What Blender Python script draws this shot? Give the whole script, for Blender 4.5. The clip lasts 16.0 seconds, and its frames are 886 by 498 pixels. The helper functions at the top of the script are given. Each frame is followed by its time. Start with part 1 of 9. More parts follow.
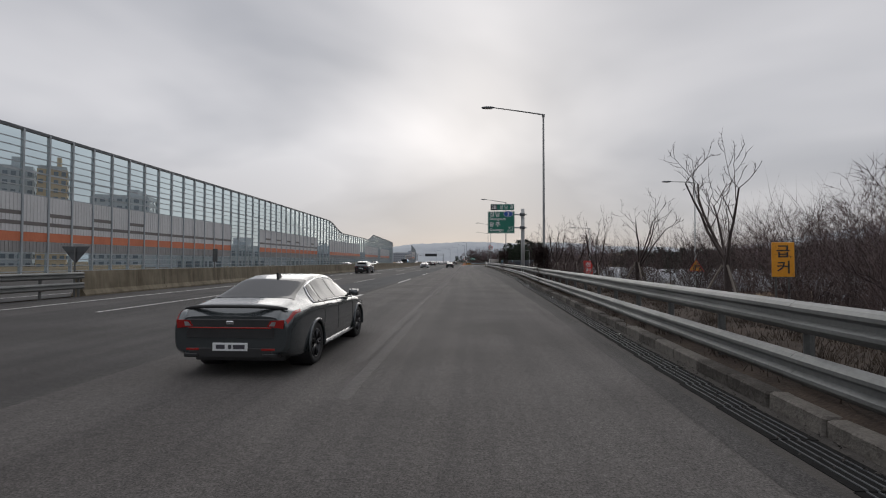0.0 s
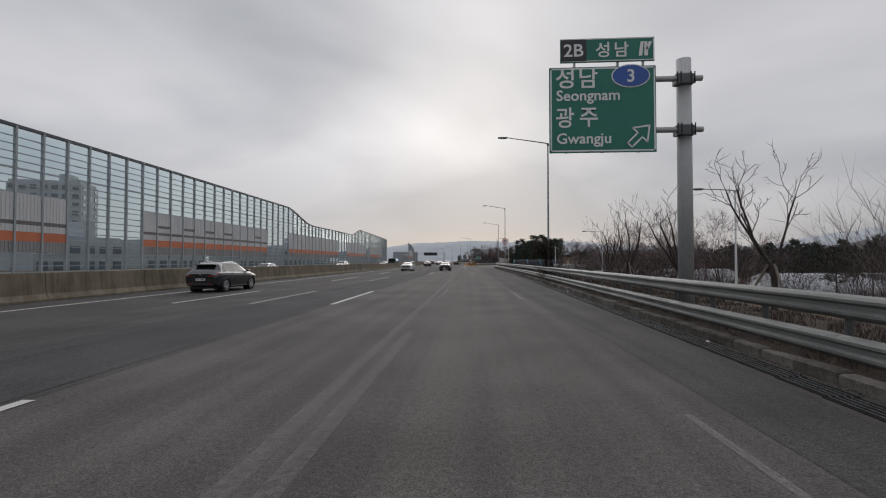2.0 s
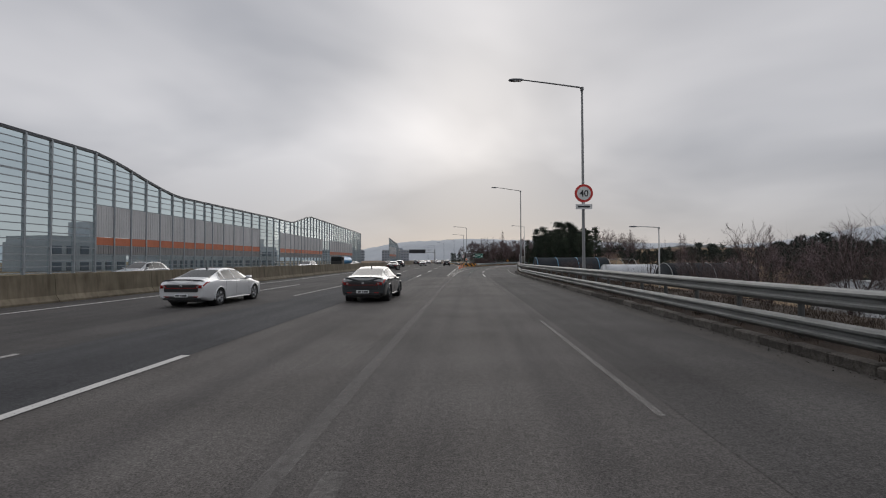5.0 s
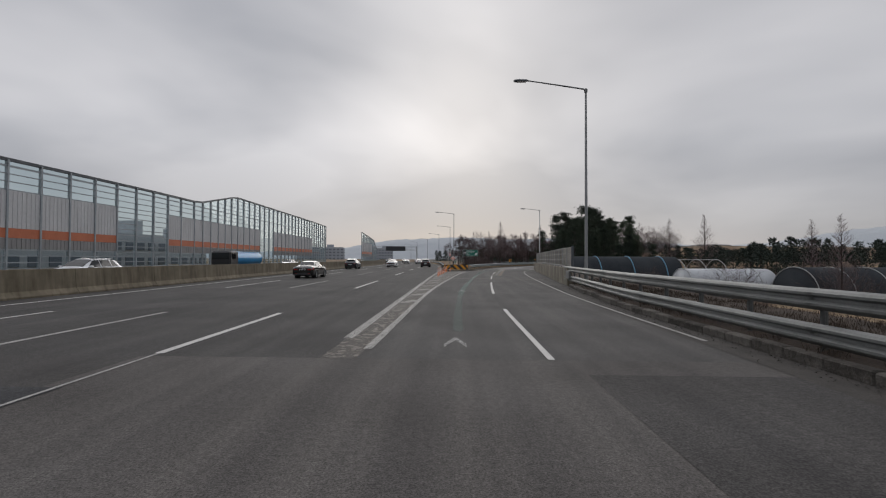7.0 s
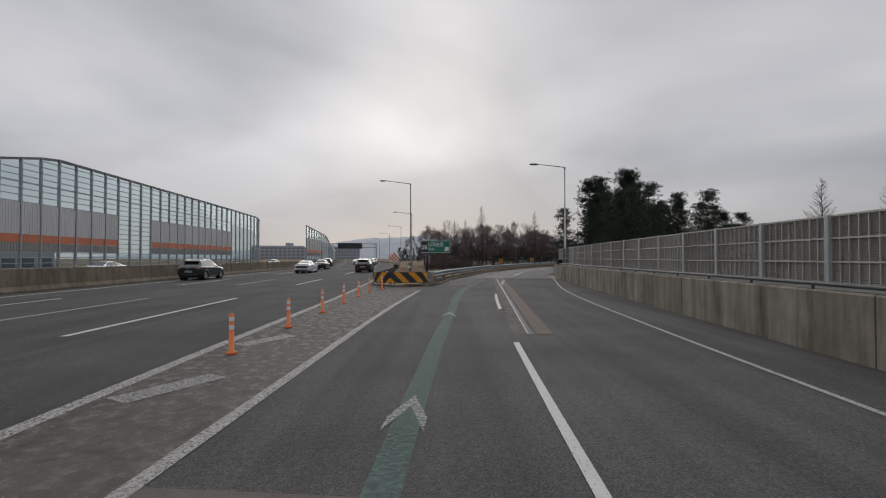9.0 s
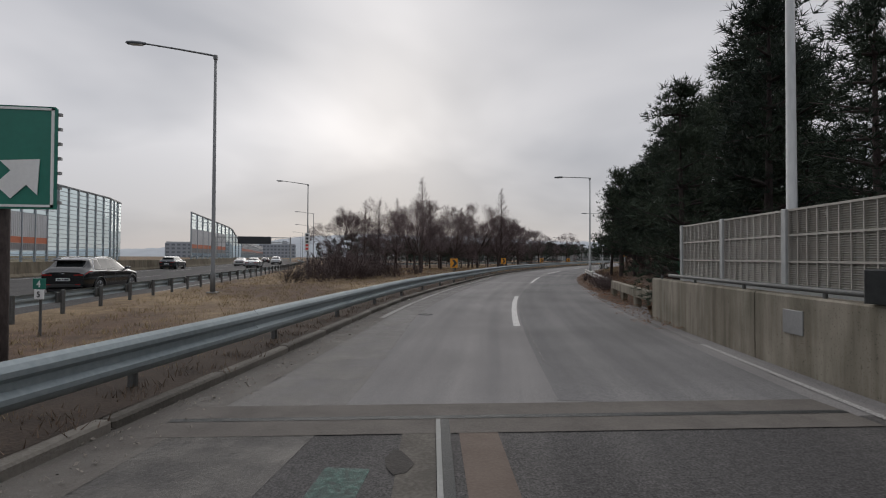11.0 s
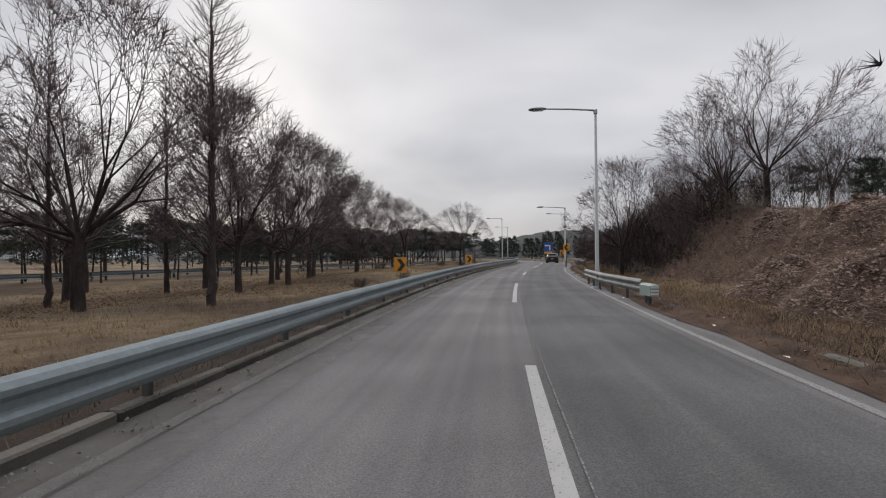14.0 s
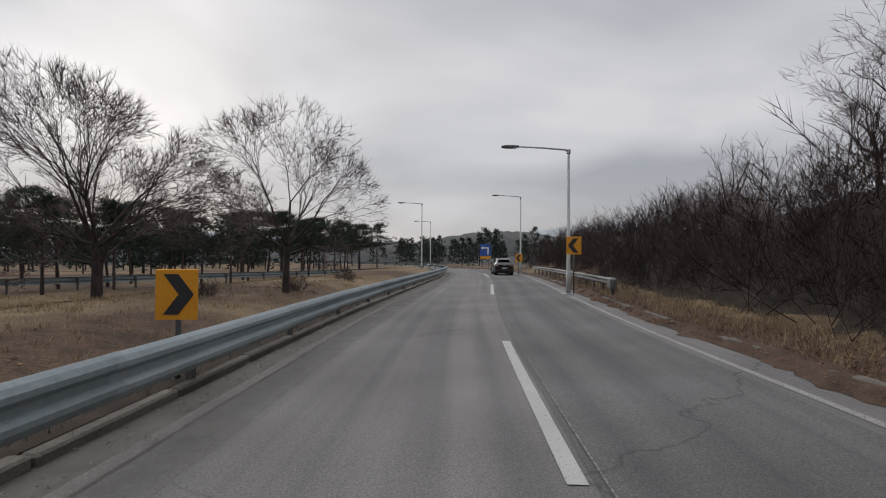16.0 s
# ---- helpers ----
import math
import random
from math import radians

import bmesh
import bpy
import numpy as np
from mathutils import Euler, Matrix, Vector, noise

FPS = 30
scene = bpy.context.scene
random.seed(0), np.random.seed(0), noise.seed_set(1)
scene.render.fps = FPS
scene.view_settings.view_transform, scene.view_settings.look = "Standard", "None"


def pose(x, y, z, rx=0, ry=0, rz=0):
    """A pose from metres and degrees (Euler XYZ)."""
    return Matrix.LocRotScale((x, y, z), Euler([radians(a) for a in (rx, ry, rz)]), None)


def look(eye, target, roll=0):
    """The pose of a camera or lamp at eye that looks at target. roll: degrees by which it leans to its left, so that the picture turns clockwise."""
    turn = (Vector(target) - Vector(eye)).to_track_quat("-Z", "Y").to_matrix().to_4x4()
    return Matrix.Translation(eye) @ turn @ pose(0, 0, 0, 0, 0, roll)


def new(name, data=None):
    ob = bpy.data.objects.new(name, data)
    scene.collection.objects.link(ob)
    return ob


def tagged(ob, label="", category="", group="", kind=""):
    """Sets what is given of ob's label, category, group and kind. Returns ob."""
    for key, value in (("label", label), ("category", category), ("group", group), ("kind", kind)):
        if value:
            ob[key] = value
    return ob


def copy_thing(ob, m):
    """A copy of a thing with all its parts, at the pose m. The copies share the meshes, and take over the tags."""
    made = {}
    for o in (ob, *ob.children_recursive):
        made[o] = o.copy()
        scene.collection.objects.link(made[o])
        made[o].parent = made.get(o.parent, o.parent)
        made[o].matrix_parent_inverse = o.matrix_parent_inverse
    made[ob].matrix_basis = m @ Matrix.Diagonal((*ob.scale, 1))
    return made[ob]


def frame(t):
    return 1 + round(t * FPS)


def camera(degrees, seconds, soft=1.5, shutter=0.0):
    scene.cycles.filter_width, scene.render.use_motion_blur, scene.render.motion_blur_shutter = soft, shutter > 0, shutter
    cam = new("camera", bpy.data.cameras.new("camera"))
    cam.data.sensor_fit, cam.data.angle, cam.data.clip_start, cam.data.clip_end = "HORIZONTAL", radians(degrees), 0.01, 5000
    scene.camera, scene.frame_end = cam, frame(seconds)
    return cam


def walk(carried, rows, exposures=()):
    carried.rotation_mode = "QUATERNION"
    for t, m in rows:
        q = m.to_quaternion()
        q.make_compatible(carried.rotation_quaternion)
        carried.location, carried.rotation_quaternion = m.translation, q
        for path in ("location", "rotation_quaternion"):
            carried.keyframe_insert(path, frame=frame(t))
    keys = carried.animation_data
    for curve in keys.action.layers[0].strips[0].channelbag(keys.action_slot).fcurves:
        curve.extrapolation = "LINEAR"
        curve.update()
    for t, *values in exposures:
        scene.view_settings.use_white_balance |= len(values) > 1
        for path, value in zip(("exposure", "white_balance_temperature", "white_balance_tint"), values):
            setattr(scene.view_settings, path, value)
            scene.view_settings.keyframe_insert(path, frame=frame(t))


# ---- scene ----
cam = camera(87.08, 16.0, 1.1)
PATH = [
    (0, pose(2.617, -7.628, 1.691, 91.488, -0.070, 3.354)),
    (0.5, pose(2.415, 2.129, 1.709, 91.430, 0.075, 3.307)),
    (1, pose(2.287, 11.728, 1.721, 91.377, 0.100, 3.215)),
    (1.5, pose(2.290, 21.265, 1.738, 91.472, 0.212, 3.545)),
    (2, pose(2.423, 30.791, 1.717, 91.442, -0.011, 3.852)),
    (2.5, pose(2.402, 40.448, 1.720, 91.373, 0.075, 3.605)),
    (3, pose(2.316, 50.254, 1.723, 91.242, 0.184, 3.529)),
    (3.5, pose(2.170, 60.287, 1.706, 91.272, 0.104, 3.483)),
    (4, pose(1.960, 70.329, 1.718, 91.311, 0.221, 3.484)),
    (6.5, pose(1.695, 120.539, 1.748, 91.280, -0.199, 2.653)),
    (7, pose(1.665, 129.987, 1.718, 91.195, -0.195, 1.912)),
    (7.5, pose(1.782, 139.663, 1.718, 91.086, -0.154, 1.168)),
    (8, pose(2.182, 149.173, 1.721, 91.103, -0.352, 0.200)),
    (10.5, pose(6.441, 193.521, 1.765, 91.034, 0.285, -5.189)),
    (11, pose(8.135, 202.120, 1.713, 90.985, -0.232, -7.717)),
    (11.5, pose(10.129, 210.877, 1.717, 90.669, 0.022, -10.955)),
    (12, pose(12.686, 219.541, 1.720, 90.904, -0.177, -13.562)),
    (12.5, pose(15.720, 227.977, 1.688, 90.872, 0.355, -15.997)),
    (13, pose(19.120, 236.306, 1.741, 90.497, 0.722, -18.644)),
    (13.5, pose(22.800, 244.520, 1.703, 90.330, 0.303, -20.564)),
    (14, pose(26.821, 252.377, 1.690, 90.571, 0.493, -22.800)),
    (14.5, pose(30.674, 259.904, 1.664, 90.742, 0.812, -25.372)),
    (15, pose(34.652, 267.055, 1.722, 90.783, 0.538, -27.954)),
    (15.5, pose(38.874, 273.823, 1.756, 90.966, 0.786, -30.324)),
    (16, pose(43.521, 280.386, 1.700, 91.031, -0.340, -32.227)),
]
EXPOSURES = [(0.0, 0.0), (2.0, -0.04), (4.0, -0.08), (8.0, -0.1), (10.5, -0.08), (11.5, 0.08), (12.5, 0.16), (13.0, 0.30), (13.5, 0.34), (14.0, 0.22), (14.5, 0.17), (15.0, 0.06), (16.0, 0.1)]
walk(cam, PATH, EXPOSURES)

# ---------------------------------------------------------------- world and sun
world = bpy.data.worlds.new("overcast_sky")
scene.world = world
world.use_nodes = True
SUN_AZ, SUN_EL = radians(0.5), radians(20.0)      # azimuth clockwise from +y


def build_sky():
    nt = world.node_tree
    nt.nodes.clear()
    N, Lk = nt.nodes.new, nt.links.new
    out, bg = N("ShaderNodeOutputWorld"), N("ShaderNodeBackground")
    tc, sep = N("ShaderNodeTexCoord"), N("ShaderNodeSeparateXYZ")
    Lk(tc.outputs["Generated"], sep.inputs[0])

    def math_node(op, a, b=None, clamp=False):
        n = N("ShaderNodeMath")
        n.operation, n.use_clamp = op, clamp
        for i, v in enumerate((a, b)):
            if v is None:
                continue
            if isinstance(v, (int, float)):
                n.inputs[i].default_value = v
            else:
                Lk(v, n.inputs[i])
        return n.outputs[0]

    up = math_node("MAXIMUM", sep.outputs[2], 0.0)
    flat = math_node("ADD", up, 0.22)
    u, v = math_node("DIVIDE", sep.outputs[0], flat), math_node("DIVIDE", sep.outputs[1], flat)
    comb = N("ShaderNodeCombineXYZ")
    Lk(u, comb.inputs[0]), Lk(v, comb.inputs[1])
    cloud = N("ShaderNodeTexNoise")
    cloud.inputs["Scale"].default_value, cloud.inputs["Detail"].default_value = 0.75, 4.0
    cloud.inputs["Roughness"].default_value, cloud.inputs["Distortion"].default_value = 0.45, 0.3
    shift = N("ShaderNodeVectorMath")
    shift.operation = "ADD"
    shift.inputs[1].default_value = (3.1, 1.7, 0.0)
    Lk(comb.outputs[0], shift.inputs[0]), Lk(shift.outputs[0], cloud.inputs["Vector"])
    ramp = N("ShaderNodeValToRGB")
    ramp.color_ramp.elements[0].position, ramp.color_ramp.elements[0].color = 0.38, (0.33, 0.342, 0.380, 1)
    ramp.color_ramp.elements[1].position, ramp.color_ramp.elements[1].color = 0.62, (0.622, 0.616, 0.642, 1)
    Lk(cloud.outputs["Fac"], ramp.inputs[0])
    # thinner cloud round the hidden sun
    sun_dir = (math.sin(SUN_AZ) * math.cos(SUN_EL), math.cos(SUN_AZ) * math.cos(SUN_EL), math.sin(SUN_EL))
    dot = N("ShaderNodeVectorMath")
    dot.operation = "DOT_PRODUCT"
    dot.inputs[1].default_value = sun_dir
    Lk(tc.outputs["Generated"], dot.inputs[0])
    d = math_node("MAXIMUM", dot.outputs["Value"], 0.0)
    glow = math_node("ADD", math_node("MULTIPLY", math_node("POWER", d, 40.0), 0.30), math_node("MULTIPLY", math_node("POWER", d, 8.0), 0.10))
    bank_dir = (math.sin(radians(15)) * math.cos(radians(27)), math.cos(radians(15)) * math.cos(radians(27)), math.sin(radians(27)))
    dot2 = N("ShaderNodeVectorMath")
    dot2.operation = "DOT_PRODUCT"
    dot2.inputs[1].default_value = bank_dir
    Lk(tc.outputs["Generated"], dot2.inputs[0])
    grey = math_node("SUBTRACT", 1.0, math_node("MULTIPLY", math_node("POWER", math_node("MAXIMUM", dot2.outputs["Value"], 0.0), 14.0), 0.13))
    # a second thin place in the cloud, further round
    dot3 = N("ShaderNodeVectorMath")
    dot3.operation = "DOT_PRODUCT"
    dot3.inputs[1].default_value = (math.sin(radians(46)) * math.cos(radians(24)), math.cos(radians(46)) * math.cos(radians(24)), math.sin(radians(24)))
    Lk(tc.outputs["Generated"], dot3.inputs[0])
    glow = math_node("ADD", glow, math_node("MULTIPLY", math_node("POWER", math_node("MAXIMUM", dot3.outputs["Value"], 0.0), 18.0), 0.04))
    gl = N("ShaderNodeMixRGB")
    gl.blend_type = "ADD"
    gl.inputs[0].default_value = 1.0
    gc = N("ShaderNodeMixRGB")
    gc.blend_type = "MULTIPLY"
    gc.inputs[0].default_value = 1.0
    gc.inputs[1].default_value = (1.0, 0.96, 0.92, 1)
    Lk(glow, gc.inputs[2])
    Lk(ramp.outputs[0], gl.inputs[1]), Lk(gc.outputs[0], gl.inputs[2])
    # even mist towards the horizon, brighter overhead as under any overcast sky
    bank = N("ShaderNodeMixRGB")
    bank.blend_type, bank.inputs[0].default_value = "MULTIPLY", 1.0
    Lk(gl.outputs[0], bank.inputs[1]), Lk(grey, bank.inputs[2])
    mist = N("ShaderNodeMixRGB")
    mist.inputs[2].default_value = (0.441, 0.431, 0.452, 1)
    Lk(math_node("SUBTRACT", 1.0, math_node("MULTIPLY", up, 4.5), True), mist.inputs[0])
    Lk(bank.outputs[0], mist.inputs[1])
    # thicker, darker cloud low over the fields
    dot4 = N("ShaderNodeVectorMath")
    dot4.operation = "DOT_PRODUCT"
    dot4.inputs[1].default_value = (math.sin(radians(52)) * math.cos(radians(7)), math.cos(radians(52)) * math.cos(radians(7)), math.sin(radians(7)))
    Lk(tc.outputs["Generated"], dot4.inputs[0])
    low = math_node("SUBTRACT", 1.0, math_node("MULTIPLY", math_node("POWER", math_node("MAXIMUM", dot4.outputs["Value"], 0.0), 14.0), 0.11))
    dim = N("ShaderNodeMixRGB")
    dim.blend_type, dim.inputs[0].default_value = "MULTIPLY", 1.0
    Lk(mist.outputs[0], dim.inputs[1]), Lk(low, dim.inputs[2])
    zen = math_node("ADD", 1.0, math_node("MULTIPLY", math_node("SUBTRACT", up, 0.5, True), 2.6))
    zm = N("ShaderNodeMixRGB")
    zm.blend_type = "MULTIPLY"
    zm.inputs[0].default_value = 1.0
    Lk(dim.outputs[0], zm.inputs[1]), Lk(zen, zm.inputs[2])
    sky = N("ShaderNodeTexSky")
    sky.sky_type, sky.sun_disc = "NISHITA", False
    sky.sun_elevation, sky.sun_rotation = SUN_EL, SUN_AZ
    sm = N("ShaderNodeMixRGB")
    sm.blend_type = "ADD"
    sm.inputs[0].default_value = 0.006
    Lk(zm.outputs[0], sm.inputs[1]), Lk(sky.outputs[0], sm.inputs[2])
    Lk(sm.outputs[0], bg.inputs[0])
    bg.inputs[1].default_value = 1.0
    Lk(bg.outputs[0], out.inputs[0])


build_sky()
sun_data = bpy.data.lights.new("sun", "SUN")
sun_data.energy, sun_data.angle, sun_data.color = 0.9, radians(50), (1.0, 0.96, 0.91)
sun = new("sun", sun_data)
sun.matrix_world = look((0, 0, 50), (-math.sin(SUN_AZ) * 50, -math.cos(SUN_AZ) * 50, 50 - 50 * math.tan(SUN_EL)))

# ---------------------------------------------------------------- materials


def material(name, low, high, scale=4.0, rough=0.7, bump=0.0, metal=0.0, fine=None, stretch=(1, 1, 1), spec=0.5, vary=0.0, bump_scale=None):
    """A two-scale procedural surface: low and high are the darkest and lightest base colours."""
    m = bpy.data.materials.new(name)
    m.use_nodes = True
    nt = m.node_tree
    N, Lk = nt.nodes.new, nt.links.new
    b = nt.nodes["Principled BSDF"]
    tc, mp = N("ShaderNodeTexCoord"), N("ShaderNodeMapping")
    mp.inputs["Scale"].default_value = stretch
    Lk(tc.outputs["Object"], mp.inputs[0])
    n1, n2 = N("ShaderNodeTexNoise"), N("ShaderNodeTexNoise")
    n1.inputs["Scale"].default_value, n1.inputs["Detail"].default_value = scale, 5
    n2.inputs["Scale"].default_value, n2.inputs["Detail"].default_value = fine or scale * 14, 3
    Lk(mp.outputs[0], n1.inputs["Vector"]), Lk(mp.outputs[0], n2.inputs["Vector"])
    mix = N("ShaderNodeMath")
    mix.operation = "MULTIPLY_ADD"
    mix.inputs[1].default_value = 0.6
    half = N("ShaderNodeMath")
    half.operation = "MULTIPLY"
    half.inputs[1].default_value = 0.4
    Lk(n2.outputs["Fac"], half.inputs[0])
    Lk(n1.outputs["Fac"], mix.inputs[0]), Lk(half.outputs[0], mix.inputs[2])
    fac = mix.outputs[0]
    if vary:
        info, ad = N("ShaderNodeObjectInfo"), N("ShaderNodeMath")
        ad.operation = "MULTIPLY_ADD"
        ad.inputs[1].default_value = vary
        Lk(info.outputs["Random"], ad.inputs[0]), Lk(fac, ad.inputs[2])
        sb = N("ShaderNodeMath")
        sb.operation = "SUBTRACT"
        sb.inputs[1].default_value = vary / 2
        Lk(ad.outputs[0], sb.inputs[0])
        fac = sb.outputs[0]
    r = N("ShaderNodeValToRGB")
    r.color_ramp.elements[0].position, r.color_ramp.elements[0].color = 0.32, (*low, 1)
    r.color_ramp.elements[1].position, r.color_ramp.elements[1].color = 0.68, (*high, 1)
    Lk(fac, r.inputs[0])
    Lk(r.outputs[0], b.inputs["Base Color"])
    b.inputs["Roughness"].default_value, b.inputs["Metallic"].default_value = rough, metal
    b.inputs["Specular IOR Level"].default_value = spec
    if bump:
        bn = N("ShaderNodeBump")
        bn.inputs["Strength"].default_value = bump
        bn.inputs["Distance"].default_value = 0.02
        if bump_scale:
            n3 = N("ShaderNodeTexNoise")
            n3.inputs["Scale"].default_value = bump_scale
            Lk(mp.outputs[0], n3.inputs["Vector"])
            Lk(n3.outputs["Fac"], bn.inputs["Height"])
        else:
            Lk(n2.outputs["Fac"], bn.inputs["Height"])
        Lk(bn.outputs[0], b.inputs["Normal"])
    return m


def asphalt(name, low, high, speckle=1.0):
    """Worn asphalt: aggregate speckle, long wheel-worn streaks, patches and fine cracks."""
    m = bpy.data.materials.new(name)
    m.use_nodes = True
    nt = m.node_tree
    N, Lk = nt.nodes.new, nt.links.new
    b = nt.nodes["Principled BSDF"]
    tc = N("ShaderNodeTexCoord")

    def noise_node(scale, detail=4, stretch=None, rough=0.5):
        n = N("ShaderNodeTexNoise")
        n.inputs["Scale"].default_value, n.inputs["Detail"].default_value = scale, detail
        n.inputs["Roughness"].default_value = rough
        if stretch:
            mp = N("ShaderNodeMapping")
            mp.inputs["Scale"].default_value = stretch
            Lk(tc.outputs["UV"], mp.inputs[0]), Lk(mp.outputs[0], n.inputs["Vector"])
        else:
            Lk(tc.outputs["Object"], n.inputs["Vector"])
        return n.outputs["Fac"]

    def ramp(fac, a, ca, z, cz):
        r = N("ShaderNodeValToRGB")
        r.color_ramp.elements[0].position, r.color_ramp.elements[0].color = a, (*ca, 1)
        r.color_ramp.elements[1].position, r.color_ramp.elements[1].color = z, (*cz, 1)
        Lk(fac, r.inputs[0])
        return r.outputs[0]

    def mult(a, c, f=1.0):
        x = N("ShaderNodeMixRGB")
        x.blend_type, x.inputs[0].default_value = "MULTIPLY", f
        Lk(a, x.inputs[1]), Lk(c, x.inputs[2])
        return x.outputs[0]

    base = ramp(noise_node(0.35, 5), 0.3, low, 0.7, high)
    speck = ramp(noise_node(48.0, 3, None, 0.75), 0.36, [1 - 0.50 * speckle] * 3, 0.66, [1 + 0.56 * speckle] * 3)
    mid = ramp(noise_node(14.0, 4, None, 0.65), 0.32, [1 - 0.24 * speckle ** 2] * 3, 0.68, [1 + 0.24 * speckle ** 2] * 3)
    streak = ramp(noise_node(1.0, 3, (1.7, 0.035, 1)), 0.35, (0.83, 0.83, 0.84), 0.65, (1.12, 1.115, 1.105))
    col = mult(mult(mult(base, speck), mid), streak)
    # cracks: thin lines between large cells
    vo = N("ShaderNodeTexVoronoi")
    vo.feature, vo.inputs["Scale"].default_value = "DISTANCE_TO_EDGE", 0.16
    wob, wm = N("ShaderNodeTexNoise"), N("ShaderNodeMixRGB")
    wob.inputs["Scale"].default_value, wob.inputs["Detail"].default_value = 0.8, 5
    wm.inputs[0].default_value = 0.55
    Lk(tc.outputs["Object"], wob.inputs["Vector"])
    Lk(tc.outputs["Object"], wm.inputs[1]), Lk(wob.outputs["Color"], wm.inputs[2])
    sc = N("ShaderNodeVectorMath")
    sc.operation, sc.inputs[1].default_value = "MULTIPLY", (2.2, 2.2, 2.2)
    Lk(wm.outputs[0], sc.inputs[0]), Lk(sc.outputs[0], vo.inputs["Vector"])
    crack = ramp(vo.outputs["Distance"], 0.0, (0.66, 0.66, 0.66), 0.003, (1, 1, 1))
    gate = ramp(noise_node(0.05, 2), 0.57, (0, 0, 0), 0.66, (1, 1, 1))
    x = N("ShaderNodeMixRGB")
    x.blend_type = "MULTIPLY"
    Lk(gate, x.inputs[0]), Lk(col, x.inputs[1]), Lk(crack, x.inputs[2])
    Lk(x.outputs[0], b.inputs["Base Color"])
    b.inputs["Roughness"].default_value = 0.88
    b.inputs["Specular IOR Level"].default_value = 0.2
    bn = N("ShaderNodeBump")
    bn.inputs["Strength"].default_value, bn.inputs["Distance"].default_value = 0.5, 0.012
    Lk(noise_node(90.0, 2, None, 0.7), bn.inputs["Height"])
    Lk(bn.outputs[0], b.inputs["Normal"])
    return m


def paint_worn(name, colour, wear_lo, wear_hi, scale=40.0, cover=1.0):
    """Road paint with worn holes that let the asphalt through."""
    m = bpy.data.materials.new(name)
    m.use_nodes = True
    nt = m.node_tree
    N, Lk = nt.nodes.new, nt.links.new
    b, out = nt.nodes["Principled BSDF"], nt.nodes["Material Output"]
    tc, n, r = N("ShaderNodeTexCoord"), N("ShaderNodeTexNoise"), N("ShaderNodeValToRGB")
    n.inputs["Scale"].default_value, n.inputs["Detail"].default_value = scale, 7
    n.inputs["Roughness"].default_value = 0.7
    Lk(tc.outputs["Object"], n.inputs["Vector"])
    r.color_ramp.elements[0].position, r.color_ramp.elements[1].position = wear_lo, wear_hi
    Lk(n.outputs["Fac"], r.inputs[0])
    c = N("ShaderNodeValToRGB")
    c.color_ramp.elements[0].color = (*[v * 0.72 for v in colour], 1)
    c.color_ramp.elements[1].color = (*colour, 1)
    n2 = N("ShaderNodeTexNoise")
    n2.inputs["Scale"].default_value, n2.inputs["Detail"].default_value = 2.5, 6
    Lk(tc.outputs["Object"], n2.inputs["Vector"]), Lk(n2.outputs["Fac"], c.inputs[0])
    Lk(c.outputs[0], b.inputs["Base Color"])
    b.inputs["Roughness"].default_value = 0.7
    t, mx = N("ShaderNodeBsdfTransparent"), N("ShaderNodeMixShader")
    cv = N("ShaderNodeMath")
    cv.operation, cv.inputs[1].default_value = "MULTIPLY", cover
    Lk(r.outputs[0], cv.inputs[0])
    Lk(cv.outputs[0], mx.inputs[0]), Lk(t.outputs[0], mx.inputs[1]), Lk(b.outputs[0], mx.inputs[2])
    Lk(mx.outputs[0], out.inputs["Surface"])
    return m


def glass(name, tint, gloss=0.12, rough=0.03):
    """A thin clear pane: see-through tint with a mirror sheen."""
    m = bpy.data.materials.new(name)
    m.use_nodes = True
    nt = m.node_tree
    N, Lk = nt.nodes.new, nt.links.new
    nt.nodes.remove(nt.nodes["Principled BSDF"])
    out = nt.nodes["Material Output"]
    t, g, mx, fr = N("ShaderNodeBsdfTransparent"), N("ShaderNodeBsdfGlossy"), N("ShaderNodeMixShader"), N("ShaderNodeFresnel")
    t.inputs[0].default_value = (*tint, 1)
    g.inputs["Roughness"].default_value = rough
    g.inputs["Color"].default_value = (0.9, 0.95, 0.95, 1)
    fr.inputs[0].default_value = 1.3
    Lk(fr.outputs[0], mx.inputs[0]), Lk(t.outputs[0], mx.inputs[1]), Lk(g.outputs[0], mx.inputs[2])
    Lk(mx.outputs[0], out.inputs["Surface"])
    return m


def car_paint(name, colour, metal=0.3):
    m = material(name, [c * 0.9 for c in colour], colour, 3.0, 0.20, 0, metal)
    b = m.node_tree.nodes["Principled BSDF"]
    b.inputs["Coat Weight"].default_value, b.inputs["Coat Roughness"].default_value = 0.8, 0.03
    return m


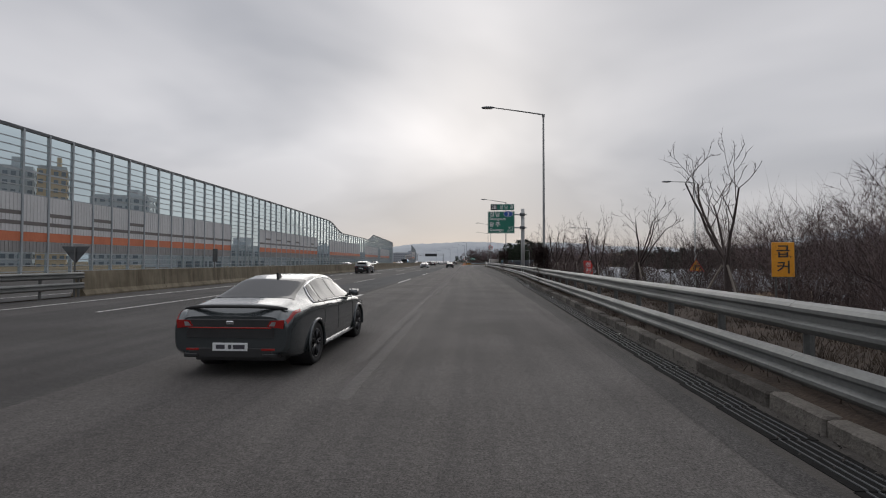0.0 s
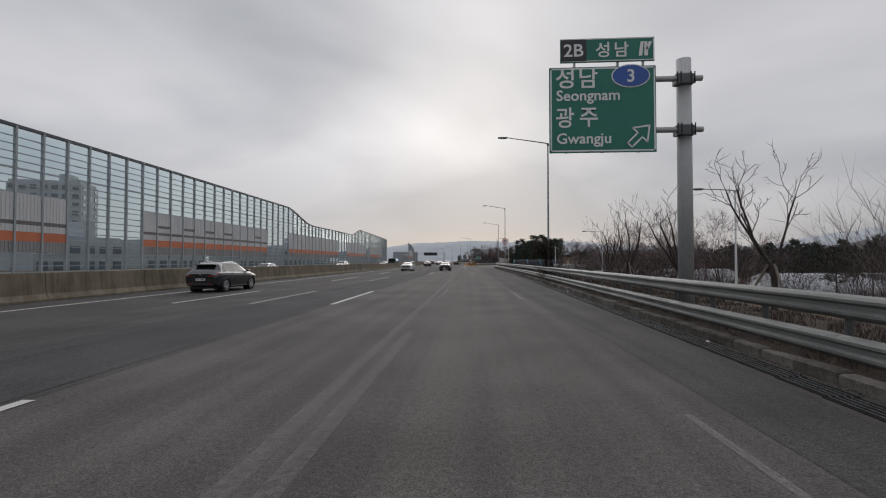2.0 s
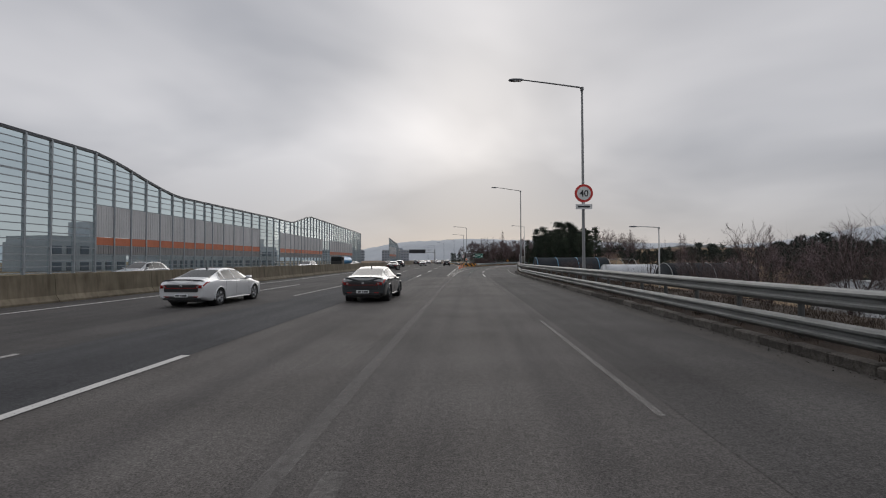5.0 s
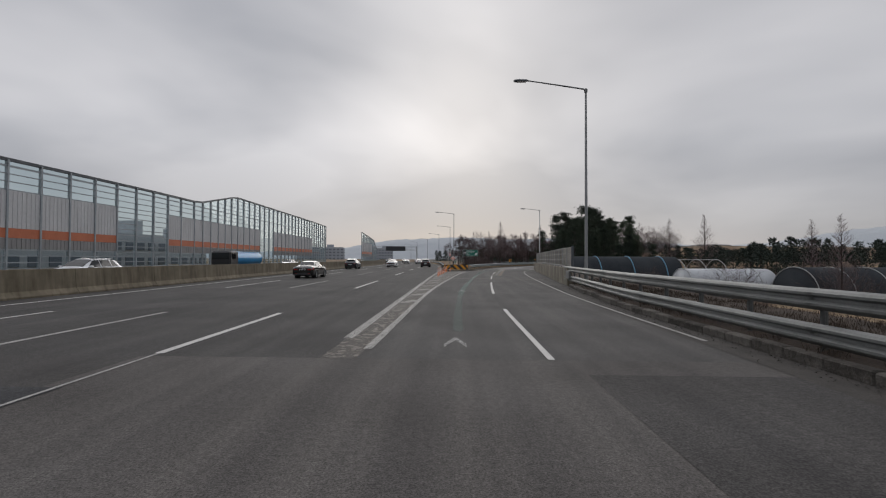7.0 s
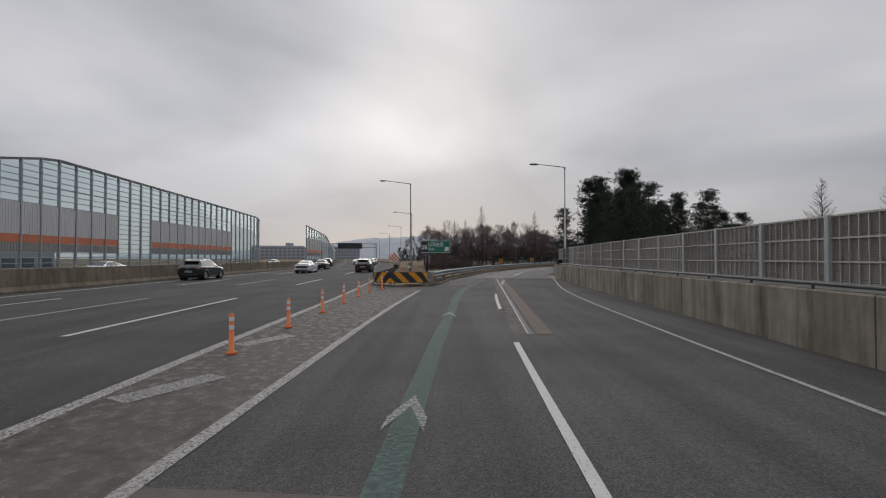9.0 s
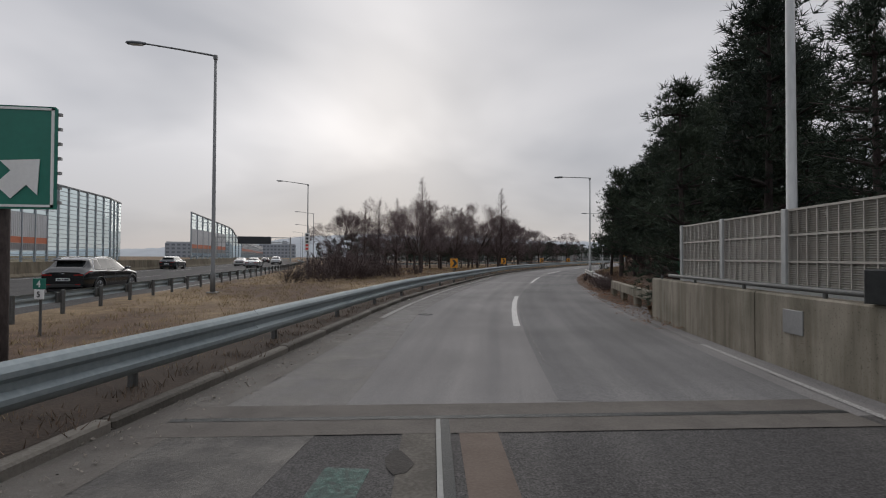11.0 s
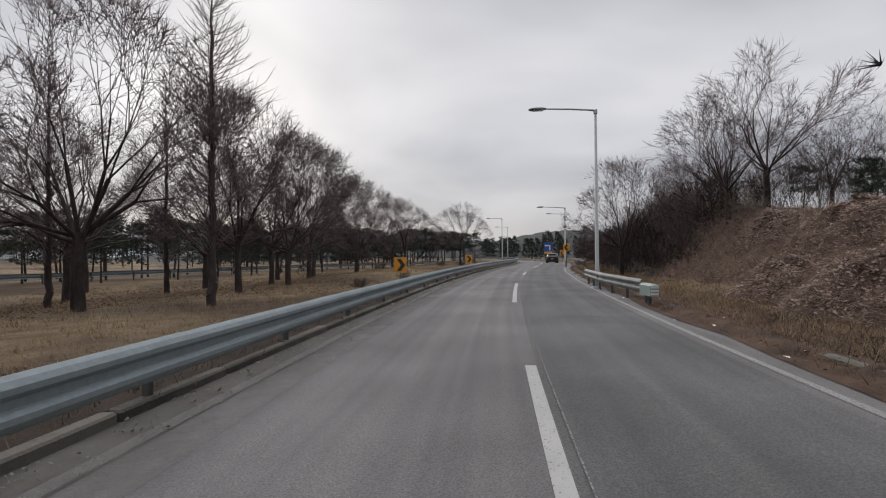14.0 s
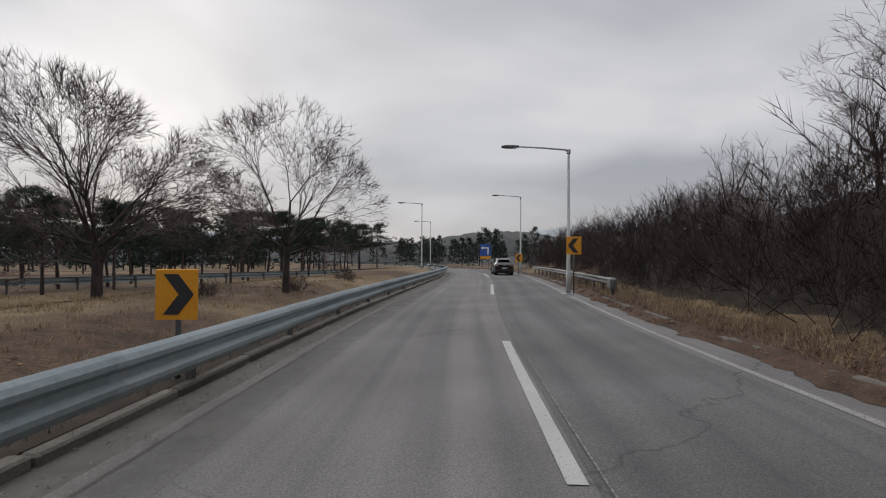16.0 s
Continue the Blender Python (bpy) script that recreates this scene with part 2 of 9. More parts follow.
M = dict(
    asphalt_old=asphalt("asphalt_old", (0.062, 0.0572, 0.0540), (0.097, 0.0905, 0.0860)),
    asphalt_mid=asphalt("asphalt_mid", (0.040, 0.0376, 0.0362), (0.066, 0.0628, 0.0606)),
    asphalt_new=asphalt("asphalt_new", (0.042, 0.0402, 0.039), (0.066, 0.0632, 0.061)),
    asphalt_bridge=asphalt("asphalt_bridge", (0.056, 0.0532, 0.0516), (0.087, 0.0835, 0.0805)),
    asphalt_shoulder=asphalt("asphalt_shoulder", (0.034, 0.0315, 0.030), (0.053, 0.050, 0.0475)),
    asphalt_ramp=asphalt("asphalt_ramp", (0.145, 0.139, 0.136), (0.210, 0.203, 0.197), 0.55),
    asphalt_outer=asphalt("asphalt_outer", (0.112, 0.110, 0.108), (0.163, 0.159, 0.157), 0.55),
    asphalt_dark=asphalt("asphalt_dark", (0.033, 0.0338, 0.036), (0.052, 0.053, 0.0555)),
    white_line=paint_worn("white_line", (0.50, 0.49, 0.47), 0.31, 0.42, 40.0),
    thin_line=paint_worn("thin_white_line", (0.42, 0.41, 0.39), 0.30, 0.50, 50.0, 0.85),
    ghost_line=paint_worn("worn_white_line", (0.36, 0.35, 0.33), 0.25, 0.62, 60.0, 0.55),
    faded_line=paint_worn("faded_line", (0.24, 0.23, 0.215), 0.32, 0.70, 9.0, 0.38),
    shoulder_line=paint_worn("shoulder_line", (0.26, 0.25, 0.235), 0.30, 0.62, 30.0, 0.55),
    faded_bar=paint_worn("faded_bar", (0.33, 0.325, 0.31), 0.30, 0.58, 26.0, 0.8),
    dust=paint_worn("pale_dust", (0.24, 0.225, 0.20), 0.36, 0.66, 1.3, 0.55),
    gore_line=paint_worn("gore_line", (0.40, 0.39, 0.365), 0.30, 0.56, 34.0, 0.85),
    gore_dust=paint_worn("gore_dust", (0.115, 0.10, 0.084), 0.30, 0.60, 5.0, 0.85),
    green_line=paint_worn("green_line", (0.080, 0.175, 0.145), 0.30, 0.64, 16.0, 0.66),
    green_faint=paint_worn("green_line_worn", (0.075, 0.15, 0.125), 0.30, 0.66, 50.0, 0.42),
    concrete=material("concrete", (0.15, 0.133, 0.11), (0.28, 0.255, 0.215), 0.9, 0.9, 0.3, 0, 5, (0.6, 0.6, 0.3), 0.3),
    concrete_kerb=material("concrete_kerb", (0.075, 0.068, 0.058), (0.175, 0.160, 0.138), 2.0, 0.9, 0.5, 0, 30, (1, 1, 1), 0.3, 0.3),
    steel=material("galvanised_steel", (0.1320, 0.1376, 0.1344), (0.2080, 0.2144, 0.2104), 1.2, 0.55, 0.06, 0.55, 18, (1, 1, 1), 0.5, 0.25),
    steel_blue=material("weathered_galvanised_steel", (0.20, 0.235, 0.245), (0.30, 0.34, 0.35), 1.0, 0.6, 0.08, 0.45, 16, (1, 1, 1), 0.5, 0.2),
    post_steel=material("post_steel", (0.0808, 0.0833, 0.0816), (0.1403, 0.1428, 0.1403), 2.0, 0.6, 0.05, 0.4),
    pole=material("grey_pole_paint", (0.30, 0.31, 0.31), (0.42, 0.43, 0.42), 1.5, 0.55, 0.0, 0.2, 20, (1, 1, 0.2)),
    # darker copy of the pole paint: backlit silhouette put into the colour
    pole_dark=material("weathered_pole_steel", (0.115, 0.12, 0.122), (0.19, 0.195, 0.195), 1.5, 0.6, 0.0, 0.3, 20, (1, 1, 0.2)),
    frame=material("barrier_frame_paint", (0.25, 0.28, 0.30), (0.35, 0.38, 0.40), 0.8, 0.5, 0, 0.2),
    frame_dark=material("barrier_cap_paint", (0.055, 0.06, 0.07), (0.09, 0.10, 0.11), 0.8, 0.5, 0, 0.2),
    panel_grey=material("panel_light_grey", (0.47, 0.47, 0.475), (0.60, 0.60, 0.605), 0.5, 0.6, 0, 0.1, 8, (1, 1, 0.3)),
    panel_brown=material("panel_brown", (0.10, 0.09, 0.085), (0.15, 0.135, 0.13), 0.8, 0.6),
    panel_orange=material("panel_orange", (0.42, 0.115, 0.05), (0.55, 0.17, 0.08), 0.6, 0.6, 0, 0, 8, (1, 1, 0.3)),
    panel_mid=material("panel_mid_grey", (0.21, 0.205, 0.205), (0.29, 0.285, 0.28), 0.6, 0.6),
    pane=glass("barrier_pane", (0.72, 0.83, 0.85)),
    louvre=material("louvre_panel", (0.34, 0.32, 0.285), (0.52, 0.50, 0.455), 0.9, 0.65, 0, 0.1, 11, (1, 1, 0.25), 0.5, 0.3),
    louvre_dark=material("louvre_panel_dark", (0.13, 0.13, 0.125), (0.22, 0.215, 0.205), 0.9, 0.6, 0, 0.1, 11),
    sign_green=material("sign_green", (0.006, 0.132, 0.094), (0.012, 0.172, 0.124), 1.2, 0.45),
    sign_white=material("sign_white", (0.66, 0.67, 0.66), (0.76, 0.77, 0.76), 2.0, 0.5),
    sign_blue=material("sign_blue", (0.02, 0.075, 0.30), (0.03, 0.10, 0.38), 2.0, 0.45),
    sign_black=material("sign_black", (0.018, 0.02, 0.024), (0.03, 0.032, 0.036), 2.0, 0.5),
    sign_yellow=material("sign_amber", (0.62, 0.25, 0.012), (0.78, 0.35, 0.02), 1.5, 0.5, 0, 0, 20),
    sign_red=material("sign_red", (0.52, 0.03, 0.025), (0.66, 0.05, 0.04), 2.0, 0.5),
    sign_back=material("sign_back", (0.22, 0.22, 0.22), (0.30, 0.30, 0.30), 2.0, 0.5, 0, 0.4),
    sign_dark=material("sign_back_dark", (0.075, 0.08, 0.085), (0.12, 0.125, 0.13), 2.0, 0.6, 0, 0.3),
    orange_plastic=material("orange_plastic", (0.62, 0.12, 0.02), (0.75, 0.19, 0.04), 3.0, 0.5),
    bark=material("bark", (0.032, 0.025, 0.024), (0.096, 0.077, 0.071), 6.0, 0.9, 0.6, 0, 40, (1, 1, 0.4), 0.2, 0.2),
    twig=material("twig", (0.072, 0.053, 0.054), (0.172, 0.131, 0.131), 3.0, 0.9, 0, 0, None, (1, 1, 1), 0.2, 0.25),
    twig_wood=material("wood_twig", (0.036, 0.027, 0.026), (0.098, 0.072, 0.068), 3.0, 0.9, 0, 0, None, (1, 1, 1), 0.2, 0.25),
    vine=material("dry_vine", (0.13, 0.085, 0.068), (0.36, 0.25, 0.20), 1.2, 0.95, 0, 0, 6),
    twig_dark=material("dark_twig", (0.024, 0.017, 0.017), (0.066, 0.046, 0.043), 2.0, 0.95, 0, 0, None, (1, 1, 1), 0.1, 0.25),
    steel_old=material("old_pale_steel", (0.20, 0.195, 0.18), (0.44, 0.43, 0.40), 1.6, 0.8, 0.15, 0.1, 22, (1, 1, 1), 0.3, 0.2),
    dead_leaf=material("dead_leaf", (0.17, 0.118, 0.092), (0.48, 0.375, 0.305), 2.5, 0.95, 0, 0, 20, (1, 1, 1), 0.2),
    leaf_red=material("red_brown_leaf", (0.14, 0.080, 0.058), (0.48, 0.33, 0.25), 2.5, 0.95, 0, 0, 20, (1, 1, 1), 0.2),
    kerb_old=material("dirty_kerb_concrete", (0.050, 0.045, 0.040), (0.155, 0.143, 0.128), 2.6, 0.95, 0.8, 0, 30, (1, 1, 1), 0.2, 0.3),
    mound=material("vine_litter", (0.05, 0.034, 0.027), (0.20, 0.138, 0.108), 2.2, 0.95, 0.8, 0, 18, (1, 1, 1), 0.2),
    twig_pale=material("twig_pale", (0.12, 0.095, 0.075), (0.21, 0.17, 0.135), 3.0, 0.9, 0, 0, None, (1, 1, 1), 0.2, 0.25),
    needle=material("pine_needle", (0.018, 0.029, 0.021), (0.062, 0.082, 0.052), 0.7, 0.75, 0, 0, 6, (1, 1, 1), 0.25, 0.3),
    # these two needle greens are lifted to paint in distance haze
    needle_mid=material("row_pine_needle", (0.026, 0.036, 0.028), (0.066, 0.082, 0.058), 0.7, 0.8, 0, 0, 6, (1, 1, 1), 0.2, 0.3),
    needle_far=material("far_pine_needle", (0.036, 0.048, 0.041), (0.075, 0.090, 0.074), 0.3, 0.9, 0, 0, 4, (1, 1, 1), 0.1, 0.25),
    terminal=material("pale_green_steel", (0.25, 0.31, 0.285), (0.35, 0.42, 0.39), 2.0, 0.55, 0, 0.3),
    wood=material("grey_wood", (0.12, 0.10, 0.085), (0.24, 0.21, 0.18), 4.0, 0.9, 0.2, 0, 50, (1, 1, 0.15)),
    grass_dry=material("dry_grass_blades", (0.20, 0.145, 0.075), (0.42, 0.33, 0.20), 1.1, 0.9, 0, 0, 9),
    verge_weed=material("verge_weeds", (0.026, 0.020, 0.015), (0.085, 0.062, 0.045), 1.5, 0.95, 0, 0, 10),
    brush_dry=material("dry_brush", (0.08, 0.056, 0.040), (0.19, 0.138, 0.098), 1.5, 0.95, 0, 0, 10),
    leaf_litter=material("leaf_litter", (0.10, 0.05, 0.028), (0.26, 0.135, 0.07), 2.0, 0.9, 0, 0, 30),
    rubber=material("tyre_rubber", (0.012, 0.012, 0.012), (0.022, 0.022, 0.022), 8.0, 0.85),
    rim=material("alloy", (0.26, 0.27, 0.28), (0.38, 0.39, 0.40), 5.0, 0.35, 0, 0.8),
    rim_dark=material("dark_alloy", (0.03, 0.03, 0.032), (0.06, 0.06, 0.063), 5.0, 0.35, 0, 0.7),
    black_trim=material("black_trim", (0.012, 0.012, 0.013), (0.022, 0.022, 0.023), 5.0, 0.5),
    chrome=material("bright_trim", (0.5, 0.51, 0.52), (0.6, 0.61, 0.62), 5.0, 0.2, 0, 0.9),
    car_glass=material("car_glass", (0.010, 0.012, 0.013), (0.016, 0.018, 0.019), 2.0, 0.07, 0, 0, None, (1, 1, 1), 0.35),
    lamp_red=material("tail_lamp", (0.20, 0.010, 0.009), (0.30, 0.015, 0.013), 3.0, 0.2),
    plate=material("number_plate", (0.60, 0.62, 0.62), (0.70, 0.72, 0.72), 3.0, 0.4),
    bar=material("plate_bar", (0.03, 0.03, 0.04), (0.05, 0.05, 0.06), 3.0, 0.5),
    snow=material("old_snow", (0.55, 0.57, 0.60), (0.72, 0.74, 0.77), 0.4, 0.8, 0.3, 0, 6),
    film=material("greenhouse_film", (0.30, 0.32, 0.34), (0.46, 0.48, 0.50), 0.4, 0.5, 0, 0, 5),
    film_dark=material("greenhouse_shade_cloth", (0.022, 0.026, 0.03), (0.045, 0.05, 0.055), 0.4, 0.95, 0, 0, 6, (1, 1, 1), 0.1),
    film_blue=material("greenhouse_blue_film", (0.06, 0.17, 0.26), (0.10, 0.25, 0.36), 0.5, 0.5),
    wall_far=material("far_facade", (0.36, 0.37, 0.39), (0.46, 0.47, 0.49), 0.1, 0.9),
    # distance haze mixed into the facade colour
    wall_haze=material("hazy_facade", (0.30, 0.33, 0.37), (0.36, 0.39, 0.43), 0.1, 0.95),
    wall_ochre=material("far_ochre_facade", (0.40, 0.30, 0.20), (0.50, 0.39, 0.27), 0.1, 0.9),
    win_far=material("far_window", (0.12, 0.14, 0.17), (0.18, 0.20, 0.23), 0.5, 0.3),
    # pale blue-grey is air haze put into the base colour of the ridges
    hill_hazed=material("far_wooded_hill", (0.31, 0.335, 0.36), (0.38, 0.405, 0.43), 0.03, 1.0, 0, 0, 0.4),
    hill_mid=material("wooded_hill", (0.045, 0.047, 0.046), (0.085, 0.086, 0.082), 0.06, 1.0, 0, 0, 0.7),
    fence_green=material("green_fence", (0.01, 0.15, 0.07), (0.02, 0.22, 0.11), 4.0, 0.5),
    litter_white=material("litter_white", (0.55, 0.55, 0.53), (0.7, 0.7, 0.68), 9.0, 0.6),
    soil=material("dark_soil", (0.022, 0.017, 0.014), (0.070, 0.052, 0.040), 1.4, 0.95, 0.8, 0, 26, (1, 1, 1), 0.2),
    soil_dark=material("dark_verge_soil", (0.018, 0.015, 0.012), (0.060, 0.048, 0.038), 1.4, 0.95, 0.8, 0, 26, (1, 1, 1), 0.2),
    soil_red=material("leafy_red_soil", (0.040, 0.027, 0.020), (0.135, 0.088, 0.062), 1.6, 0.95, 0.8, 0, 30, (1, 1, 1), 0.2),
    rock=material("kerb_rubble", (0.15, 0.13, 0.11), (0.30, 0.27, 0.235), 5.0, 0.95, 0.5),
    dirt=material("roadside_grit", (0.068, 0.060, 0.053), (0.125, 0.112, 0.098), 2.2, 0.95, 0.4, 0, 45),
    gutter_dirt=material("gutter_dirt", (0.0255, 0.0225, 0.0203), (0.0562, 0.0503, 0.0442), 2.2, 0.95, 0.5, 0, 45),
    joint_brown=material("brown_joint_strip", (0.085, 0.062, 0.048), (0.13, 0.10, 0.08), 2.0, 0.9, 0.3, 0, 40),
    drain_black=material("drain_black", (0.006, 0.006, 0.006), (0.014, 0.014, 0.014), 6.0, 0.95, 0.3, 0, 40, (1, 1, 1), 0.1),
    iron=material("cast_iron", (0.016, 0.018, 0.018), (0.035, 0.037, 0.037), 9.0, 0.6, 0.3, 0.4),
    bus_blue=material("bus_blue", (0.02, 0.19, 0.42), (0.03, 0.26, 0.52), 0.8, 0.3),
)


def ground_material():
    """Dry winter grass, bare brown soil and leaf litter in one sheet."""
    m = bpy.data.materials.new("winter_ground")
    m.use_nodes = True
    nt = m.node_tree
    N, Lk = nt.nodes.new, nt.links.new
    b = nt.nodes["Principled BSDF"]
    tc = N("ShaderNodeTexCoord")

    def nz(s, d=5):
        n = N("ShaderNodeTexNoise")
        n.inputs["Scale"].default_value, n.inputs["Detail"].default_value = s, d
        Lk(tc.outputs["Object"], n.inputs["Vector"])
        return n.outputs["Fac"]

    def ramp(fac, a, ca, z, cz):
        r = N("ShaderNodeValToRGB")
        r.color_ramp.elements[0].position, r.color_ramp.elements[0].color = a, (*ca, 1)
        r.color_ramp.elements[1].position, r.color_ramp.elements[1].color = z, (*cz, 1)
        Lk(fac, r.inputs[0])
        return r.outputs[0]
    grass = ramp(nz(1.6), 0.3, (0.14, 0.10, 0.06), 0.7, (0.28, 0.21, 0.13))
    soil = ramp(nz(2.3), 0.3, (0.055, 0.038, 0.028), 0.7, (0.13, 0.086, 0.058))
    mx = N("ShaderNodeMixRGB")
    Lk(ramp(nz(0.12, 6), 0.42, (0, 0, 0), 0.58, (1, 1, 1)), mx.inputs[0])
    Lk(soil, mx.inputs[1]), Lk(grass, mx.inputs[2])
    sp = N("ShaderNodeMixRGB")
    sp.blend_type, sp.inputs[0].default_value = "MULTIPLY", 0.8
    Lk(mx.outputs[0], sp.inputs[1]), Lk(ramp(nz(22.0, 4), 0.3, (0.5, 0.5, 0.5), 0.7, (1.45, 1.42, 1.38)), sp.inputs[2])
    Lk(sp.outputs[0], b.inputs["Base Color"])
    b.inputs["Roughness"].default_value = 0.95
    b.inputs["Specular IOR Level"].default_value = 0.2
    bn = N("ShaderNodeBump")
    bn.inputs["Strength"].default_value, bn.inputs["Distance"].default_value = 0.8, 0.06
    Lk(nz(11.0, 6), bn.inputs["Height"]), Lk(bn.outputs[0], b.inputs["Normal"])
    return m



def stained_concrete(name, low, high, strong=1.0):
    """Old cast concrete: cloudy tone, long drip stains, pitted holes and mossy flecks."""
    m = material(name, low, high, 0.9, 0.92, 0.35, 0, 5, (0.6, 0.6, 0.3), 0.25)
    nt = m.node_tree
    N, Lk = nt.nodes.new, nt.links.new
    b = nt.nodes["Principled BSDF"]
    col = b.inputs["Base Color"].links[0].from_socket
    tc = N("ShaderNodeTexCoord")

    def layer(col, scale, stretch, a, ca, z, cz, detail=5):
        mp, n, r, x = N("ShaderNodeMapping"), N("ShaderNodeTexNoise"), N("ShaderNodeValToRGB"), N("ShaderNodeMixRGB")
        mp.inputs["Scale"].default_value = stretch
        n.inputs["Scale"].default_value, n.inputs["Detail"].default_value = scale, detail
        Lk(tc.outputs["Object"], mp.inputs[0]), Lk(mp.outputs[0], n.inputs["Vector"])
        r.color_ramp.elements[0].position, r.color_ramp.elements[0].color = a, (*ca, 1)
        r.color_ramp.elements[1].position, r.color_ramp.elements[1].color = z, (*cz, 1)
        x.blend_type, x.inputs[0].default_value = "MULTIPLY", strong
        Lk(n.outputs["Fac"], r.inputs[0]), Lk(col, x.inputs[1]), Lk(r.outputs[0], x.inputs[2])
        return x.outputs[0]
    col = layer(col, 2.2, (1, 1, 0.07), 0.36, (0.42, 0.40, 0.36), 0.56, (1, 1, 1))
    col = layer(col, 7.0, (1, 1, 0.10), 0.34, (0.62, 0.60, 0.55), 0.52, (1.05, 1.05, 1.03))
    col = layer(col, 0.7, (1, 1, 1.6), 0.36, (0.72, 0.74, 0.66), 0.6, (1.12, 1.10, 1.05))
    col = layer(col, 42.0, (1, 1, 1), 0.30, (0.35, 0.34, 0.30), 0.36, (1, 1, 1), 1)
    Lk(col, b.inputs["Base Color"])
    return m


M["ground"] = ground_material()
M["concrete_wall"] = stained_concrete("stained_concrete", (0.18, 0.162, 0.135), (0.33, 0.302, 0.258), 0.55)
M["concrete_median"] = stained_concrete("median_concrete", (0.13, 0.110, 0.082), (0.225, 0.195, 0.150), 0.45)

# ---------------------------------------------------------------- mesh helpers


class Geo:
    """Collects vertices and faces for one mesh."""

    def __init__(self):
        self.v, self.f, self.n = [], [], 0

    def add(self, verts, faces):
        self.f += [tuple(i + self.n for i in f) for f in faces]
        self.v += [tuple(p) for p in verts]
        self.n += len(verts)
        return self

    def box(self, c, s, rz=0.0, tilt=None):
        h = [x / 2 for x in s]
        p = [Vector((i * h[0], j * h[1], k * h[2])) for k in (-1, 1) for j in (-1, 1) for i in (-1, 1)]
        m = tilt.to_3x3() if tilt else Matrix.Rotation(rz, 3, "Z")
        return self.add([Vector(c) + m @ q for q in p], [(0, 2, 3, 1), (4, 5, 7, 6), (0, 1, 5, 4), (2, 6, 7, 3), (0, 4, 6, 2), (1, 3, 7, 5)])

    def bevel_box(self, c, s, b=0.02, rz=0.0):
        """A box with chamfered upright and top edges."""
        x, y, z = s[0] / 2, s[1] / 2, s[2] / 2
        rings = []
        for zz, e in ((-z, 0), (z - b, 0), (z, b)):
            rings.append([(x - e, -(y - e) + b, zz), (x - e, y - e - b, zz), (x - e - b, y - e, zz), (-(x - e) + b, y - e, zz),
                          (-(x - e), y - e - b, zz), (-(x - e), -(y - e) + b, zz), (-(x - e) + b, -(y - e), zz), (x - e - b, -(y - e), zz)])
        m = Matrix.Rotation(rz, 3, "Z")
        return self.loft([[Vector(c) + m @ Vector(q) for q in r] for r in rings])

    def loft(self, rings, caps=True, closed=True):
        n, base = len(rings[0]), self.n
        v = [p for r in rings for p in r]
        f = []
        for i in range(len(rings) - 1):
            for j in range(n if closed else n - 1):
                k = (j + 1) % n
                f.append((i * n + j, i * n + k, (i + 1) * n + k, (i + 1) * n + j))
        if caps:
            f += [tuple(range(n - 1, -1, -1)), tuple((len(rings) - 1) * n + j for j in range(n))]
        return self.add(v, f)

    def tube(self, pts, radii, sides=8, caps=True):
        pts = [Vector(p) for p in pts]
        if isinstance(radii, (int, float)):
            radii = [radii] * len(pts)
        rings, side = [], None
        for i, p in enumerate(pts):
            d = (pts[min(i + 1, len(pts) - 1)] - pts[max(i - 1, 0)]).normalized()
            if side is None:
                side = d.orthogonal().normalized()
            side = (side - d * side.dot(d)).normalized()
            o = d.cross(side)
            rings.append([p + (side * math.cos(a) + o * math.sin(a)) * radii[i] for a in [2 * math.pi * k / sides for k in range(sides)]])
        return self.loft(rings, caps)

    def sweep(self, prof, path, caps=True, closed=True):
        """prof: (right, up) points carried along a level path of (x, y, z)."""
        path = [Vector(p) for p in path]
        rings = []
        for i, p in enumerate(path):
            d = path[min(i + 1, len(path) - 1)] - path[max(i - 1, 0)]
            r = Vector((d.y, -d.x, 0)).normalized()
            rings.append([p + r * a + Vector((0, 0, b)) for a, b in prof])
        return self.loft(rings, caps, closed)

    def lathe(self, prof, axis_o, axis_d, sides=20, caps=True):
        """prof: (along, radius)."""
        o, d = Vector(axis_o), Vector(axis_d).normalized()
        s = d.orthogonal().normalized()
        t = d.cross(s)
        return self.loft([[o + d * a + (s * math.cos(q) + t * math.sin(q)) * r for q in [2 * math.pi * k / sides for k in range(sides)]] for a, r in prof], caps)

    def poly(self, pts):
        return self.add(pts, [tuple(range(len(pts)))])

    def prism(self, pts, depth):
        """A flat outline given depth along a vector."""
        d = Vector(depth)
        n = len(pts)
        a = [Vector(p) for p in pts]
        return self.add(a + [p + d for p in a], [tuple(range(n - 1, -1, -1)), tuple(range(n, 2 * n))] + [(i, (i + 1) % n, n + (i + 1) % n, n + i) for i in range(n)])

    def mesh(self, name, mat, smooth=False):
        me = bpy.data.meshes.new(name)
        me.from_pydata(self.v, [], self.f)
        me.materials.append(mat)
        if smooth:
            me.polygons.foreach_set("use_smooth", [True] * len(me.polygons))
        me.update()
        return me


def part(name, geo, mat, parent=None, label="", smooth=False):
    """Links a Geo (or a ready mesh) as one mesh object, under a thing or a part."""
    ob = new(name, geo if isinstance(geo, bpy.types.Mesh) else geo.mesh(name, mat, smooth))
    if parent:
        ob.parent = parent
    return tagged(ob, label)


def thing(name, label, category, group="", at=(0, 0, 0), rz=0.0):
    """An Empty at the thing's base; its parts are built round it, in its own axes."""
    e = new(name)
    e.empty_display_size = 0.2
    e.matrix_world = pose(*at, 0, 0, math.degrees(rz))
    return tagged(e, label, category, group)


